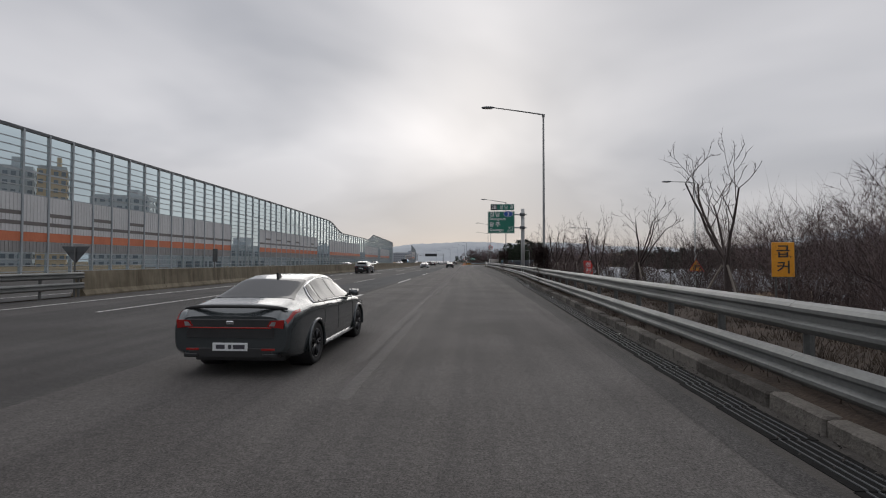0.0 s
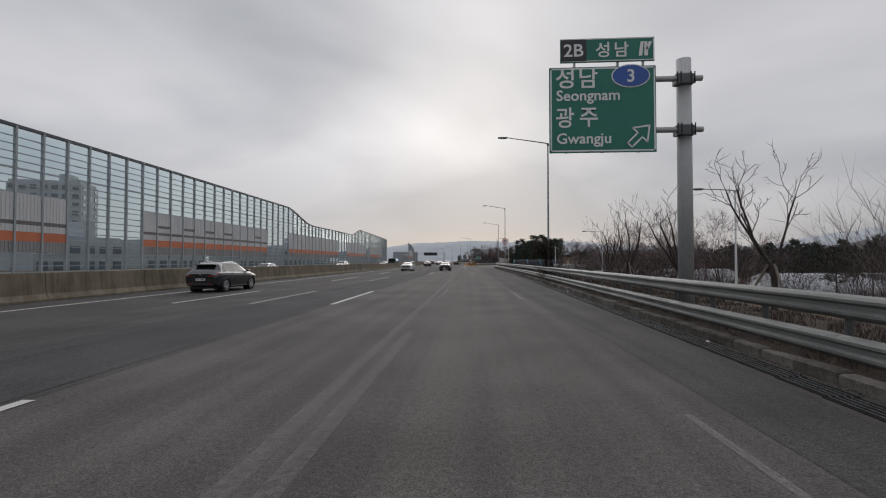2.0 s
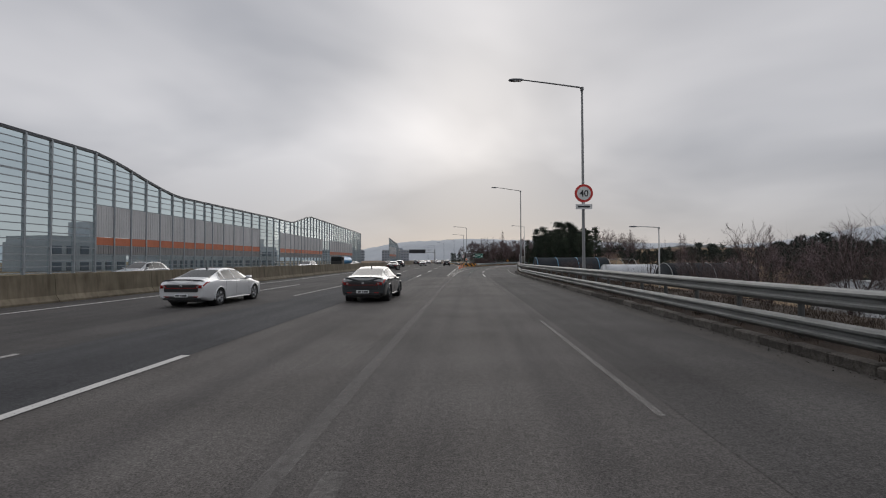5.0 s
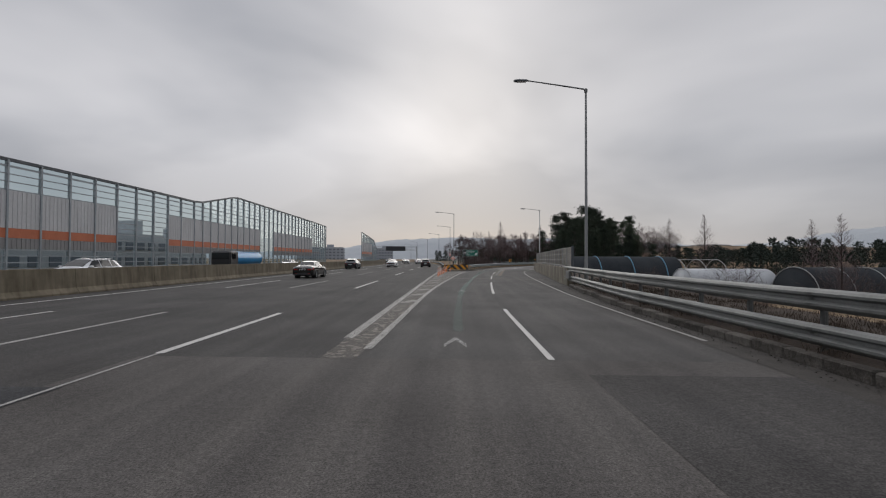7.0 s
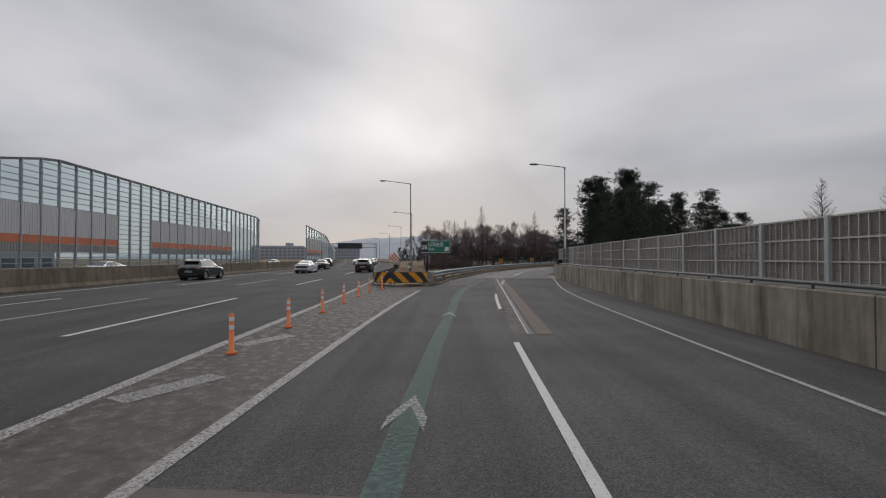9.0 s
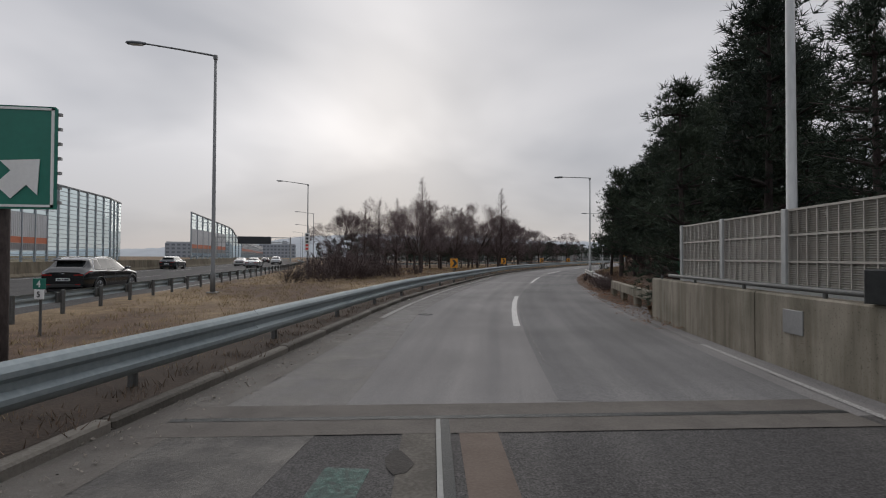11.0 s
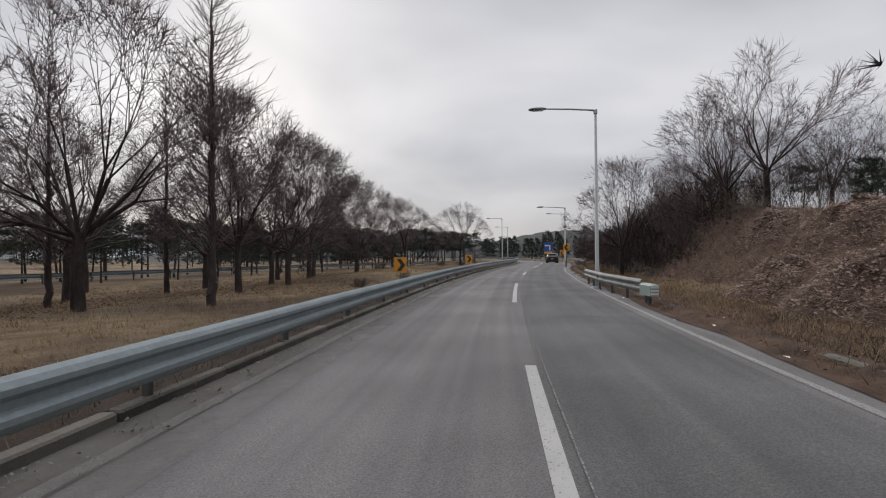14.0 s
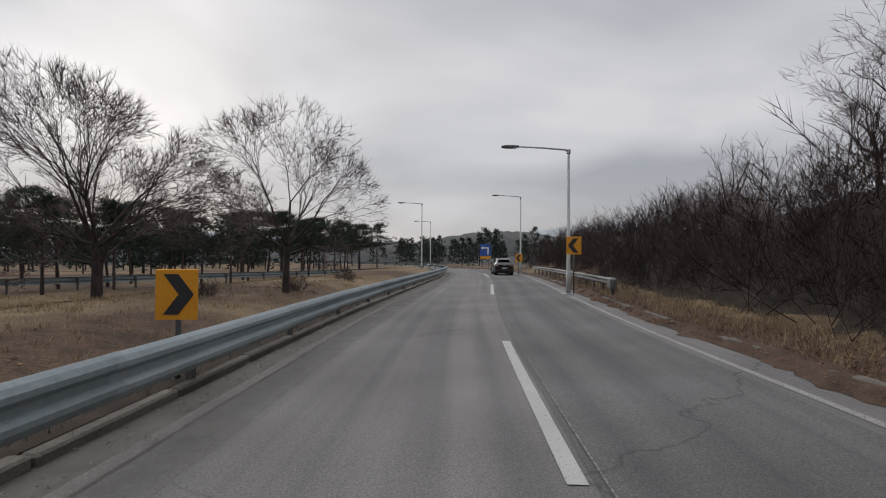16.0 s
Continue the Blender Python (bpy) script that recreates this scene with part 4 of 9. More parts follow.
for y0, y1 in ((138.3, 146), (152.8, 163.6), (169.6, 177), (183, 190), (213.6, 221.6), (232, 240.5), (249.6, 258), (266.2, 274.2), (283.0, 287.8)):
    ramp_line(ramp_mark, ramp_s(y0), ramp_s(y1), 0.0 if y0 < 190 else (0.32 if y0 < 200 else 0.08) if y0 < 220 else (0.18 if y0 < 240 else 0.12 if y0 < 260 else -0.01 if y0 < 280 else 0.09), 0.12 if y0 < 200 else 0.165, "thin_line" if 190 < y0 < 200 else "white_line", "dash")
for k in range(5):
    s0 = ramp_s(297) + 20 * k
    ramp_line(ramp_mark, s0, s0 + 8, 0.08, 0.165, "white_line", "dash")
ramp_line(ramp_mark, ramp_s(140), ramp_s(211), 3.62, 0.10, "thin_line", "line")
ramp_line(ramp_mark, ramp_s(211), ramp_s(247), 3.55, 0.17, "faded_line", "line")
ramp_line(ramp_mark, ramp_s(247), len(RAMP) - 2, 3.55, 0.13, "thin_line", "line")
ramp_line(ramp_mark, ramp_s(214), ramp_s(239), -3.62, 0.15, "thin_line", "line")
ramp_line(ramp_mark, ramp_s(239), len(RAMP) - 2, -3.62, 0.17, "ghost_line", "line")
guide = marking("guide_marking", "faded green guide line with chevrons along the exit lane")
ramp_line(guide, ramp_s(141), ramp_s(152), -1.58, 0.24, "green_faint", "line", 0.012)
ramp_line(guide, ramp_s(152), ramp_s(186), -1.62, 0.30, "green_line", "line", 0.012)
ramp_line(guide, ramp_s(186), ramp_s(206), -1.76, 0.37, "green_line", "line", 0.012)
for y0 in (139.2, 154.6, 163.8, 172.6, 181):
    i = int(ramp_s(y0))
    c, t = aside(RAMP, -1.64)[i], (RAMP[i + 1] - RAMP[i])
    g = Geo()
    r = np.array([t[1], -t[0]])
    for sgn in (-1, 1):
        a, b = c + t * 0.8, c + r * 0.22 * sgn
        g.add([(*a, 0.014), (*(a + t * 0.42), 0.014), (*(b + t * 0.42), 0.014), (*b, 0.014)], [(0, 1, 2, 3)])
    part("chevron", g, M["faded_bar"], guide)

seam = marking("seam_line", "thin sealed seam in the asphalt between the ramp lanes", "road seam")
ramp_line(seam, ramp_s(209), len(RAMP) - 2, 0.30, 0.006, "dirt", "line", 0.012)
ramp_line(seam, ramp_s(209), len(RAMP) - 2, 0.318, 0.016, "faded_bar", "edge", 0.012)

# bridge joints across the ramp and a lengthwise one between its lanes
joint = tagged(thing("expansion_joint", "steel expansion joints set in pale repair mortar", "road joint"), "", "", "", "structure")
for (xa, ya), (xb, yb) in (((6.0, 207.3), (13.3, 206.7)), ((0.9, 170.6), (8.9, 169.7))):
    for w, z, mat, nm in ((0.9, 0.0085, "dirt", "mortar"), (0.10, 0.012, "iron", "rail")):
        g = Geo()
        strip(g, np.array([(xa, ya), ((xa + xb) / 2, (ya + yb) / 2), (xb, yb)]), w, z)
        part(nm, g, M[mat], joint)
JY = np.arange(178.0, 207.1, 1.0)
JOINT = np.stack([7.67 + 0.113 * (JY - 197.0), JY], 1)
for d, w, z, mat, nm in ((-0.24, 0.32, 0.0065, "concrete_kerb", "mortar"), (0.02, 0.09, 0.013, "iron", "rail"), (-0.05, 0.045, 0.016, "steel", "rail"), (0.34, 0.38, 0.0065, "joint_brown", "mortar")):
    g = Geo()
    strip(g, aside(JOINT, d), w, z)
    part(nm, g, M[mat], joint)
g = Geo()
strip(g, np.array([(7.86, 197.5), (8.22, 199.9), (8.88, 203.4)]), 0.13, 0.0105)
part("dash", g, M["thin_line"], ramp_mark)
rngj = random.Random(8)
for k in range(4, len(JOINT), 1):
    if rngj.random() < 0.6:
        c = aside(JOINT, -0.40 + rngj.uniform(-0.05, 0.05))[k]
        a = rngj.uniform(0, 6.28)
        rr_ = rngj.uniform(0.06, 0.15)
        part("spall", Geo().prism([(c[0] + rr_ * rngj.uniform(0.5, 1) * math.cos(a + u), c[1] + 1.8 * rr_ * rngj.uniform(0.5, 1) * math.sin(a + u), 0.0075) for u in np.linspace(0, 6.28, 9)[:-1]], (0, 0, 0.003)), M["gutter_dirt"], joint, "broken dark edge")

# ---------------------------------------------------------------- median


def build_median():
    med = tagged(thing("median_wall", "grey-brown concrete median wall with weathered stains", "median wall"), "", "", "", "structure")
    prof = [(0.36, -0.1), (0.36, 0.08), (0.2, 0.3), (0.13, 1.2), (-0.13, 1.2), (-0.2, 0.3), (-0.36, 0.08), (-0.36, -0.1)]
    y = 13.6
    while y < 620:
        step = 6.0 if y < 240 else 24.0
        g = Geo()
        path = [(-16.05 + hx(v), v, 0) for v in (np.linspace(y, y + step - 0.03, 3))]
        g.sweep(prof, path)
        part("wall_section", g, M["concrete_median"], med)
        y += step


build_median()

W_BEAM = [(0.0, 0.155), (0.045, 0.13), (0.08, 0.095), (0.08, 0.06), (0.02, 0.025), (0.02, -0.025), (0.08, -0.06), (0.08, -0.095), (0.045, -0.13), (0.0, -0.155)]


def w_profile(sgn, k=1.0):
    """Two-wave beam with a thin back; sgn is the side that the road lies on."""
    f = [(sgn * a, b * k) for a, b in W_BEAM]
    return f + [(a - sgn * 0.008, b) for a, b in reversed(f)]


def guardrail(label, line, heights, sgn, mat, post_gap, post_h, span, post_off=0.13, block=False, scale=1.0, z0=0.0, group=""):
    rail = tagged(thing("guardrail", label, "guardrail", group), "", "", "", "structure")
    ln = even(line, span)
    for h in heights:
        for i in range(len(ln) - 1):
            seg = even([ln[i], ln[i + 1]], span / 2)
            t = (ln[i + 1] - ln[i]) / np.linalg.norm(ln[i + 1] - ln[i])
            seg[-1] = seg[-1] + t * 0.12
            g = Geo()
            g.sweep(w_profile(sgn, scale), [(p[0], p[1], z0 + h + (0.004 if i % 2 else 0.0)) for p in seg])
            part("beam", g, M[mat], rail)
    posts = even(line, post_gap)
    T = np.gradient(posts, axis=0)
    shared, blk = {}, {}
    for p, t in zip(posts, T):
        a = math.atan2(t[1], t[0])
        key = 0
        if key not in shared:
            shared[key] = Geo().lathe([(-0.3, 0.057), (post_h, 0.057), (post_h + 0.02, 0.05), (post_h + 0.025, 0.0)], (0, 0, 0), (0, 0, 1), 10).mesh("post", M["post_steel"])
            blk[key] = Geo().bevel_box((0, 0, 0), (0.3 if block else 0.10, 0.05 if block else (0.07 if post_off < 0.2 else post_off), 0.3 if post_off < 0.2 else 0.2), 0.01).mesh("spacer", M["post_steel"])
        n = np.array([t[1], -t[0]]) / np.linalg.norm(t)
        ob = part("post", shared[key], None, rail)
        q = p - n * sgn * post_off
        ob.matrix_local = pose(q[0], q[1], z0, 0, 0, math.degrees(a))
        for h in heights:
            ob = part("spacer", blk[key], None, rail)
            q = p - n * sgn * (0.04 if post_off < 0.2 else post_off / 2)
            ob.matrix_local = pose(q[0], q[1], z0 + h - 0.02, 0, 0, math.degrees(a))
    return rail


right_line = np.array([(kerb_x(y) + 0.33, y) for y in np.arange(-30, 162.5, 2.0)])
guardrail("double galvanised steel guardrail on a grassy verge", right_line, (0.47, 1.06), -1, "steel", 2.0, 1.20, 4.0, scale=1.16)
guardrail("double steel guardrail of the median, ending at the concrete wall", np.array([(-15.75, -40), (-15.75, 13.4)]), (0.52, 1.0), 1, "steel", 2.0, 1.15, 4.0)
left_rail = np.array([p for p in aside(RAMP_KERB, np.interp(RAMP_KERB[:, 1], (198, 203, 216, 235), (-0.40, -0.30, 0.08, 0.42))) if (p[1] > 197.6 and p[0] > 2.9)])
guardrail("single blue-grey steel guardrail along the curving ramp", left_rail, (0.63,), 1, "steel_blue", 3.4, 0.68, 4.0, 0.46, scale=1.38)
hw_rail = spline([(-0.95, 201), (-0.85, 206), (-1.0, 214), (-1.75, 231), (-3.2, 258), (-7.2, 300), (-13, 330), (-22, 380)], 2.0)
guardrail("low steel guardrail between the grass island and the expressway", hw_rail, (0.52,), -1, "steel_blue", 2.0, 0.70, 4.0, block=True)


def kerb(name, label, line, w, h, side, seg=1.0, missing=0.0, rough=0.02, mat="concrete_kerb"):
    """Separate kerb stones, a little uneven."""
    k = tagged(thing(name, label, "kerb"), "", "", "", "structure")
    rng = random.Random(5)
    ln = even(line, seg)
    shapes = [Geo().bevel_box((0, 0, h / 2 - 0.1), (seg * 0.985, w, h + 0.2), 0.025).mesh("kerb_stone", M[mat]) for _ in range(1)]
    for a, b in zip(ln[:-1], ln[1:]):
        if rng.random() < missing:
            continue
        c = (a + b) / 2
        ob = part("kerb_stone", shapes[0], None, k)
        ob.matrix_local = pose(c[0], c[1], rng.uniform(-rough, rough), rng.uniform(-90, 90) * rough, rng.uniform(-40, 40) * rough, math.degrees(math.atan2(b[1] - a[1], b[0] - a[0])) + rng.uniform(-50, 50) * rough)
    return k


kerb("kerb_expressway", "rough dirty concrete kerb stones beside the expressway", np.array([(kerb_x(y) + 0.1, y) for y in np.arange(-20, 160, 1.0)]), 0.24, 0.19, -1, 0.9, 0.0, 0.022, "kerb_old")
kerb("kerb_island", "low concrete kerb round the grass island", RAMP_KERB[:230], 0.20, 0.12, 1, 1.9, 0.0, 0.008)
kerb("kerb_ramp", "low concrete kerb along the right of the ramp", np.array([p for p in aside(ramp_from(224, 4.9), np.interp(ramp_from(224, 4.9)[:, 1], (224, 246, 258), (0.0, 0.0, -0.3)))]), 0.18, 0.10, -1, 1.0, 0.35, 0.03)


def build_drain():
    """A slotted drain channel in front of the kerb."""
    d = tagged(thing("drain_channel", "dark slotted drain channel along the kerb", "drain"), "", "", "", "structure")
    y = -8.0
    while y < 92:
        g = Geo()
        xs = kerb_x(y) - 0.36
        g.box((xs, y + 0.49, -0.042), (0.44, 0.985, 0.11))
        part("channel", g, M["drain_black"], d)
        g = Geo()
        for k in (-0.13, -0.045, 0.045, 0.13):
            g.box((xs + k, y + 0.49, 0.016), (0.012, 0.98, 0.012))
        part("grate_bar", g, M["sign_dark"], d)
        y += 1.0


build_drain()

# ---------------------------------------------------------------- tall noise barrier across the expressway
BAR = [(-60, -44.2), (150, -44.5), (200, -45.6), (231, -47.6), (290, -50.0), (315, -51.6), (327, -55.0)]
TOP = [(-60, 15.7), (100, 15.5), (146, 15.15), (150, 14.4), (156, 12.9), (162, 11.85), (215, 11.95), (231, 15.1), (327, 14.4)]


def bar_x(y):
    return float(np.interp(y, [p[0] for p in BAR], [p[1] for p in BAR]))


def bar_top(y):
    return float(np.interp(y, [p[0] for p in TOP], [p[1] for p in TOP]))


def panelled(y):
    """Whether opaque panels fill the bay at y."""
    return any(a <= y < b for a, b in ((-60, 80.4), (92.4, 133.1), (146.3, 193.4), (205.6, 243.7), (255.6, 292.7)))


def noise_barrier(label, post_ys, fx, ftop, has_panels, base_z, face=1, stripes=True):
    nb = tagged(thing("noise_barrier", label, "noise barrier"), "", "", "", "structure")
    rng = random.Random(3)
    for k, (a, b) in enumerate(zip(post_ys[:-1], post_ys[1:])):
        xa, xb = fx(a), fx(b)
        ta, tb = ftop(a), ftop(b)
        ln = math.hypot(xb - xa, b - a)
        rz = math.atan2(b - a, xb - xa)
        mid = ((xa + xb) / 2, (a + b) / 2)
        g = Geo()
        g.add([(xa + (0.22 if sx > 0 else -0.12), a + sy * 0.1, z) for z in (base_z, ta) for sx, sy in ((1, -1), (1, 1), (-1, 1), (-1, -1))],
              [(0, 1, 5, 4), (1, 2, 6, 5), (2, 3, 7, 6), (3, 0, 4, 7), (4, 5, 6, 7)])
        part("post", g, M["frame"], nb)
        t_min = min(ta, tb)
        solid = has_panels((a + b) / 2)
        # clear panes
        g = Geo()
        for z0, z1a, z1b in (((base_z, 2.6, 2.6), (8.7, ta, tb)) if solid else ((base_z, ta, tb),)):
            if t_min > z0:
                g.add([(xa, a, z0), (xb, b, z0), (xb, b, z1b), (xa, a, z1a)], [(0, 1, 2, 3)])
        ob = part("pane", g, M["pane"], nb)
        ob.visible_shadow = False
        # horizontal bars
        levels = [z for z in (0.5, 1.15, 1.85, 2.5)] + ([] if solid else [3.3, 4.1, 4.9, 5.7, 6.5, 7.3, 8.1]) + [8.75, 9.6, 10.4, 11.2, 12.0, 12.8, 13.6, 14.4]
        g = Geo()
        for z in levels:
            if z < t_min - 0.2:
                g.box((mid[0] + 0.07, mid[1], z), (ln - 0.1, 0.09, 0.10 if abs(z - 11.2) > 0.1 else 0.2), rz)
        part("bar", g, M["frame"], nb)
        if solid:
            def slab(z0, z1, mat, name, ribs):
                s = Geo()
                n = 14 if ribs else 1
                for q in range(n):
                    w = (ln - 0.24) / n
                    u = -(ln - 0.24) / 2 + w * (q + 0.5)
                    c = (mid[0] + math.cos(rz) * u + (0.06 if q % 2 else 0.10) * face, mid[1] + math.sin(rz) * u, (z0 + z1) / 2)
                    s.box(c, (w, 0.08, z1 - z0), rz)
                part(name, s, M[mat], nb)
            slab(2.6, 3.72, "panel_mid", "panel", True)
            slab(3.74, 4.72 if a < 150 else 4.75, "panel_orange", "orange_panel", False)
            if a < 135 and stripes:
                cut = rng.choice((5.25, 5.25, 6.2, 0)) if k % 5 else 0
                z = 4.74
                for c in ([5.45] if k % 2 else [5.45, 6.5])[: (2 if cut else 1)]:
                    slab(z, c, "panel_grey", "panel", True)
                    slab(c + 0.01, c + 0.4, "panel_brown", "brown_panel", False)
                    z = c + 0.42
                slab(z, 8.68, "panel_grey", "panel", True)
            else:
                slab(4.77, 8.68, "panel_grey", "panel", True)
    g = Geo()
    path = [(fx(y), y, ftop(y)) for y in post_ys]
    g.sweep([(-0.17, -0.16), (0.17, -0.16), (0.17, 0.16), (-0.17, 0.16)], path)
    part("cap_rail", g, M["frame_dark"], nb)
    return nb


posts_a = list(np.arange(-32, 172, 3.06)) + list(np.arange(172.5, 212, 4.0)) + list(np.arange(213, 327, 3.2))
noise_barrier("tall glazed noise barrier with grey and orange panels beyond the opposite carriageway", posts_a, bar_x, bar_top, panelled, -0.1)
B2 = [(330, -40.2), (352, -41.3), (372, -42.4), (385, -43.2), (420, -50), (520, -70), (700, -103)]
T2 = [(330, 13.0), (370, 11.2), (383, 6.8), (700, 6.4)]
noise_barrier("second noise barrier further along the expressway with orange band", list(np.arange(330, 560, 4.6)),
              lambda y: float(np.interp(y, [p[0] for p in B2], [p[1] for p in B2])), lambda y: float(np.interp(y, [p[0] for p in T2], [p[1] for p in T2])),
              lambda y: 332 < y < 362 or y > 385, -0.1, 1, False)

# ---------------------------------------------------------------- street lamps


def street_lamp(x, y, top, arm, rise, label, z=0.0, rz=0.0, head="slim", group="street lamps", r=0.09, mat="pole"):
    """A tapered pole with a sideways arm (to the local -x side) and a lamp head."""
    lamp = thing("street_lamp", label, "street lamp", group, (x, y, z), rz)
    part("base_plate", Geo().bevel_box((0, 0, 0.03), (0.42, 0.42, 0.06), 0.02), M[mat], lamp)
    h = top - z
    part("pole", Geo().tube([(0, 0, 0), (0, 0, 0.9), (0, 0, 0.92), (0, 0, h)], [r * 1.25, r * 1.2, r, r * 0.62], 12), M[mat], lamp, "", True)
    pts = [(0.0, 0, h - 0.06), (-0.12, 0, h + 0.05), (-arm * 0.5, 0, h + 0.05 + rise * 0.45), (-arm, 0, h + rise)]
    part("arm", Geo().tube(pts, [r * 0.6, r * 0.5, r * 0.45, r * 0.38], 8), M[mat], lamp, "", True)
    part("collar", Geo().bevel_box((0, 0, h - 0.03), (0.17, 0.15, 0.2), 0.02), M[mat], lamp)
    rings = []
    for u, w, a, b in ((0.05, 0.05, -0.03, 0.05), (-0.2, 0.12, -0.05, 0.07), (-0.5, 0.15, -0.06, 0.07), (-0.72, 0.10, -0.04, 0.05), (-0.78, 0.03, -0.01, 0.02)):
        rings.append([(-arm + u, s * w, h + rise + zz) for s, zz in ((-1, a), (1, a), (1, 0), (0.6, b), (-0.6, b), (-1, 0))])
    hd = part("lamp_head", Geo().loft(rings), M["frame_dark"], lamp, "dark grey lamp head", True)
    part("diffuser", Geo().bevel_box((-arm - 0.32, 0, h + rise - 0.065), (0.5, 0.2, 0.02), 0.005), M["sign_white"], hd)
    return lamp


HW_LAMP = "tall grey steel street lamp behind the guardrail"
# expressway and island lamps take the pole colour darkened as a silhouette
for x, y, t in ((7.44, 23.3, 11.35), (8.45, 69.3, 11.3), (8.05, 117.0, 11.3), (8.84, 156.45, 11.3)):
    street_lamp(x, y, t, 3.3, 0.56, HW_LAMP, mat="pole_dark")
street_lamp(15.4, 209.5, 9.95, 2.45, 0.3, "grey steel street lamp behind the louvred wall")
for x, y, t in ((0.7, 224.3, 10.75), (-0.75, 261.6, 10.6), (-5.6, 302, 10.6), (-12.5, 342, 10.6), (-21, 385, 10.6), (-29, 430, 10.6)):
    street_lamp(x, y, t, 3.0, 0.4, "grey steel street lamp on the grass island", 0.05, mat="pole_dark")
RAMP_LAMP = "pale grey street lamp beside the ramp"
for x, y, t, a in ((26.86, 241.9, 8.85, -24), (42.1, 269.9, 8.4, -31), (60.0, 295.6, 6.7, -36), (77.7, 318.8, 8.3, -36)):
    street_lamp(x, y, t, 2.35, 0.22, RAMP_LAMP, float(ground_z(x, y)) - 0.05, radians(a), "round")
for x, y, t, a in ((71.6, 329.8, 8.2, -36), (66, 345, 8.0, -36), (86, 352, 8.0, -36)):
    street_lamp(x, y, t, 2.2, 0.15, "grey street lamp across the grass island", 0.05, radians(a))
for x, y, t in ((23.5, 37, 9.0), (21.0, 65.3, 6.7), (21.5, 102, 6.0), (21.0, 139.5, 4.9)):
    street_lamp(x, y, t, 2.2, 0.15, "slim grey street lamp of the lower service road", -3.0, radians(0))

# ---------------------------------------------------------------- signs


def placed(x, y, z):
    return Matrix.Translation((x, y, z))


def frame_bars(g, w, h, t, y, cx=0.0, cz=0.0):
    """A thin border inside a panel's edge."""
    for sx in (-1, 1):
        g.box((cx + sx * (w / 2 - t), y, cz), (t * 0.8, 0.01, h - t * 1.2))
    for sz in (-1, 1):
        g.box((cx, y, cz + sz * (h / 2 - t)), (w - t * 1.2, 0.01, t * 0.8))


def exit_gantry_sign():
    s = thing("direction_sign", "green cantilever direction sign for Seongnam and Gwangju on a grey post", "road sign", "", (8.43, 44.5, 0.0))
    part("post", Geo().tube([(0, 0, 0), (0, 0, 7.5)], [0.21, 0.20], 20), M["pole"], s, "thick grey steel post", True)
    part("base_plate", Geo().bevel_box((0, 0, 0.05), (0.8, 0.8, 0.1), 0.03), M["pole"], s)
    for z in (6.85, 5.40):
        part("arm", Geo().tube([(0.38, -0.28, z), (-3.6, -0.28, z)], 0.08, 12), M["pole"], s, "", True)
        g = Geo()
        g.bevel_box((-0.1, -0.2, z), (0.5, 0.32, 0.3), 0.04)
        part("clamp", g, M["frame_dark"], s)
        for dx in (-0.32, -0.22, 0.05, 0.15):
            part("bolt", Geo().tube([(dx, -0.36, z - 0.17), (dx, -0.36, z + 0.17)], 0.018, 6), M["iron"], s)
    yb = -0.42
    cx, cz, w, h = 6.02 - 8.43, 5.97, 2.95, 2.43
    p = part("panel", Geo().bevel_box((cx, yb, cz), (w, 0.05, h), 0.02), M["sign_green"], s, "green panel with white lettering")
    g = Geo()
    frame_bars(g, w, h, 0.05, yb - 0.027, cx, cz)
    part("border", g, M["sign_white"], p)
    for dx in (-1.0, 0.0, 1.0):
        part("stiffener", Geo().box((cx + dx, yb + 0.06, cz), (0.06, 0.06, h)), M["sign_back"], p)
    yt = yb - 0.034
    for ch, dx, dz in (("성", -1.04, 0.90), ("남", -0.38, 0.90), ("광", -1.04, -0.22), ("주", -0.38, -0.22)):
        lettering("lettering", ch, 0.62, M["sign_white"], p, placed(cx + dx, yt, cz + dz), 0.5)
    lettering("lettering", "Seongnam", 0.42, M["sign_white"], p, placed(cx - 0.40, yt, cz + 0.36), 1.75)
    lettering("lettering", "Gwangju", 0.42, M["sign_white"], p, placed(cx - 0.52, yt, cz - 0.86), 1.5)
    g = Geo().prism([(cx + 0.78 + 0.53 * math.cos(a), yt + 0.004, cz + 0.93 + 0.33 * math.sin(a)) for a in np.linspace(0, 2 * math.pi, 29)[:-1]], (0, -0.008, 0))
    part("route_shield_edge", g, M["sign_white"], p)
    g = Geo().prism([(cx + 0.78 + 0.50 * math.cos(a), yt - 0.004, cz + 0.93 + 0.30 * math.sin(a)) for a in np.linspace(0, 2 * math.pi, 29)[:-1]], (0, -0.008, 0))
    part("route_shield", g, M["sign_blue"], p, "blue oval route shield")
    lettering("lettering", "3", 0.5, M["sign_white"], p, placed(cx + 0.78, yt - 0.014, cz + 0.93))
    # outlined arrow pointing up to the right
    arrow = [(-0.3, -0.18), (-0.18, -0.3), (0.1, -0.02), (0.24, -0.16), (0.3, 0.3), (-0.16, 0.24), (-0.02, 0.1)]
    g = Geo()
    for (ax_, az_), (bx_, bz_) in zip(arrow, arrow[1:] + arrow[:1]):
        m = Vector((cx + 0.98 + (ax_ + bx_) / 2, yt, cz - 0.78 + (az_ + bz_) / 2))
        ln = math.hypot(bx_ - ax_, bz_ - az_)
        g.box(m, (ln + 0.04, 0.01, 0.045), 0, Matrix.Rotation(-math.atan2(bz_ - az_, bx_ - ax_), 4, "Y"))
    part("arrow", g, M["sign_white"], p, "white outlined arrow")
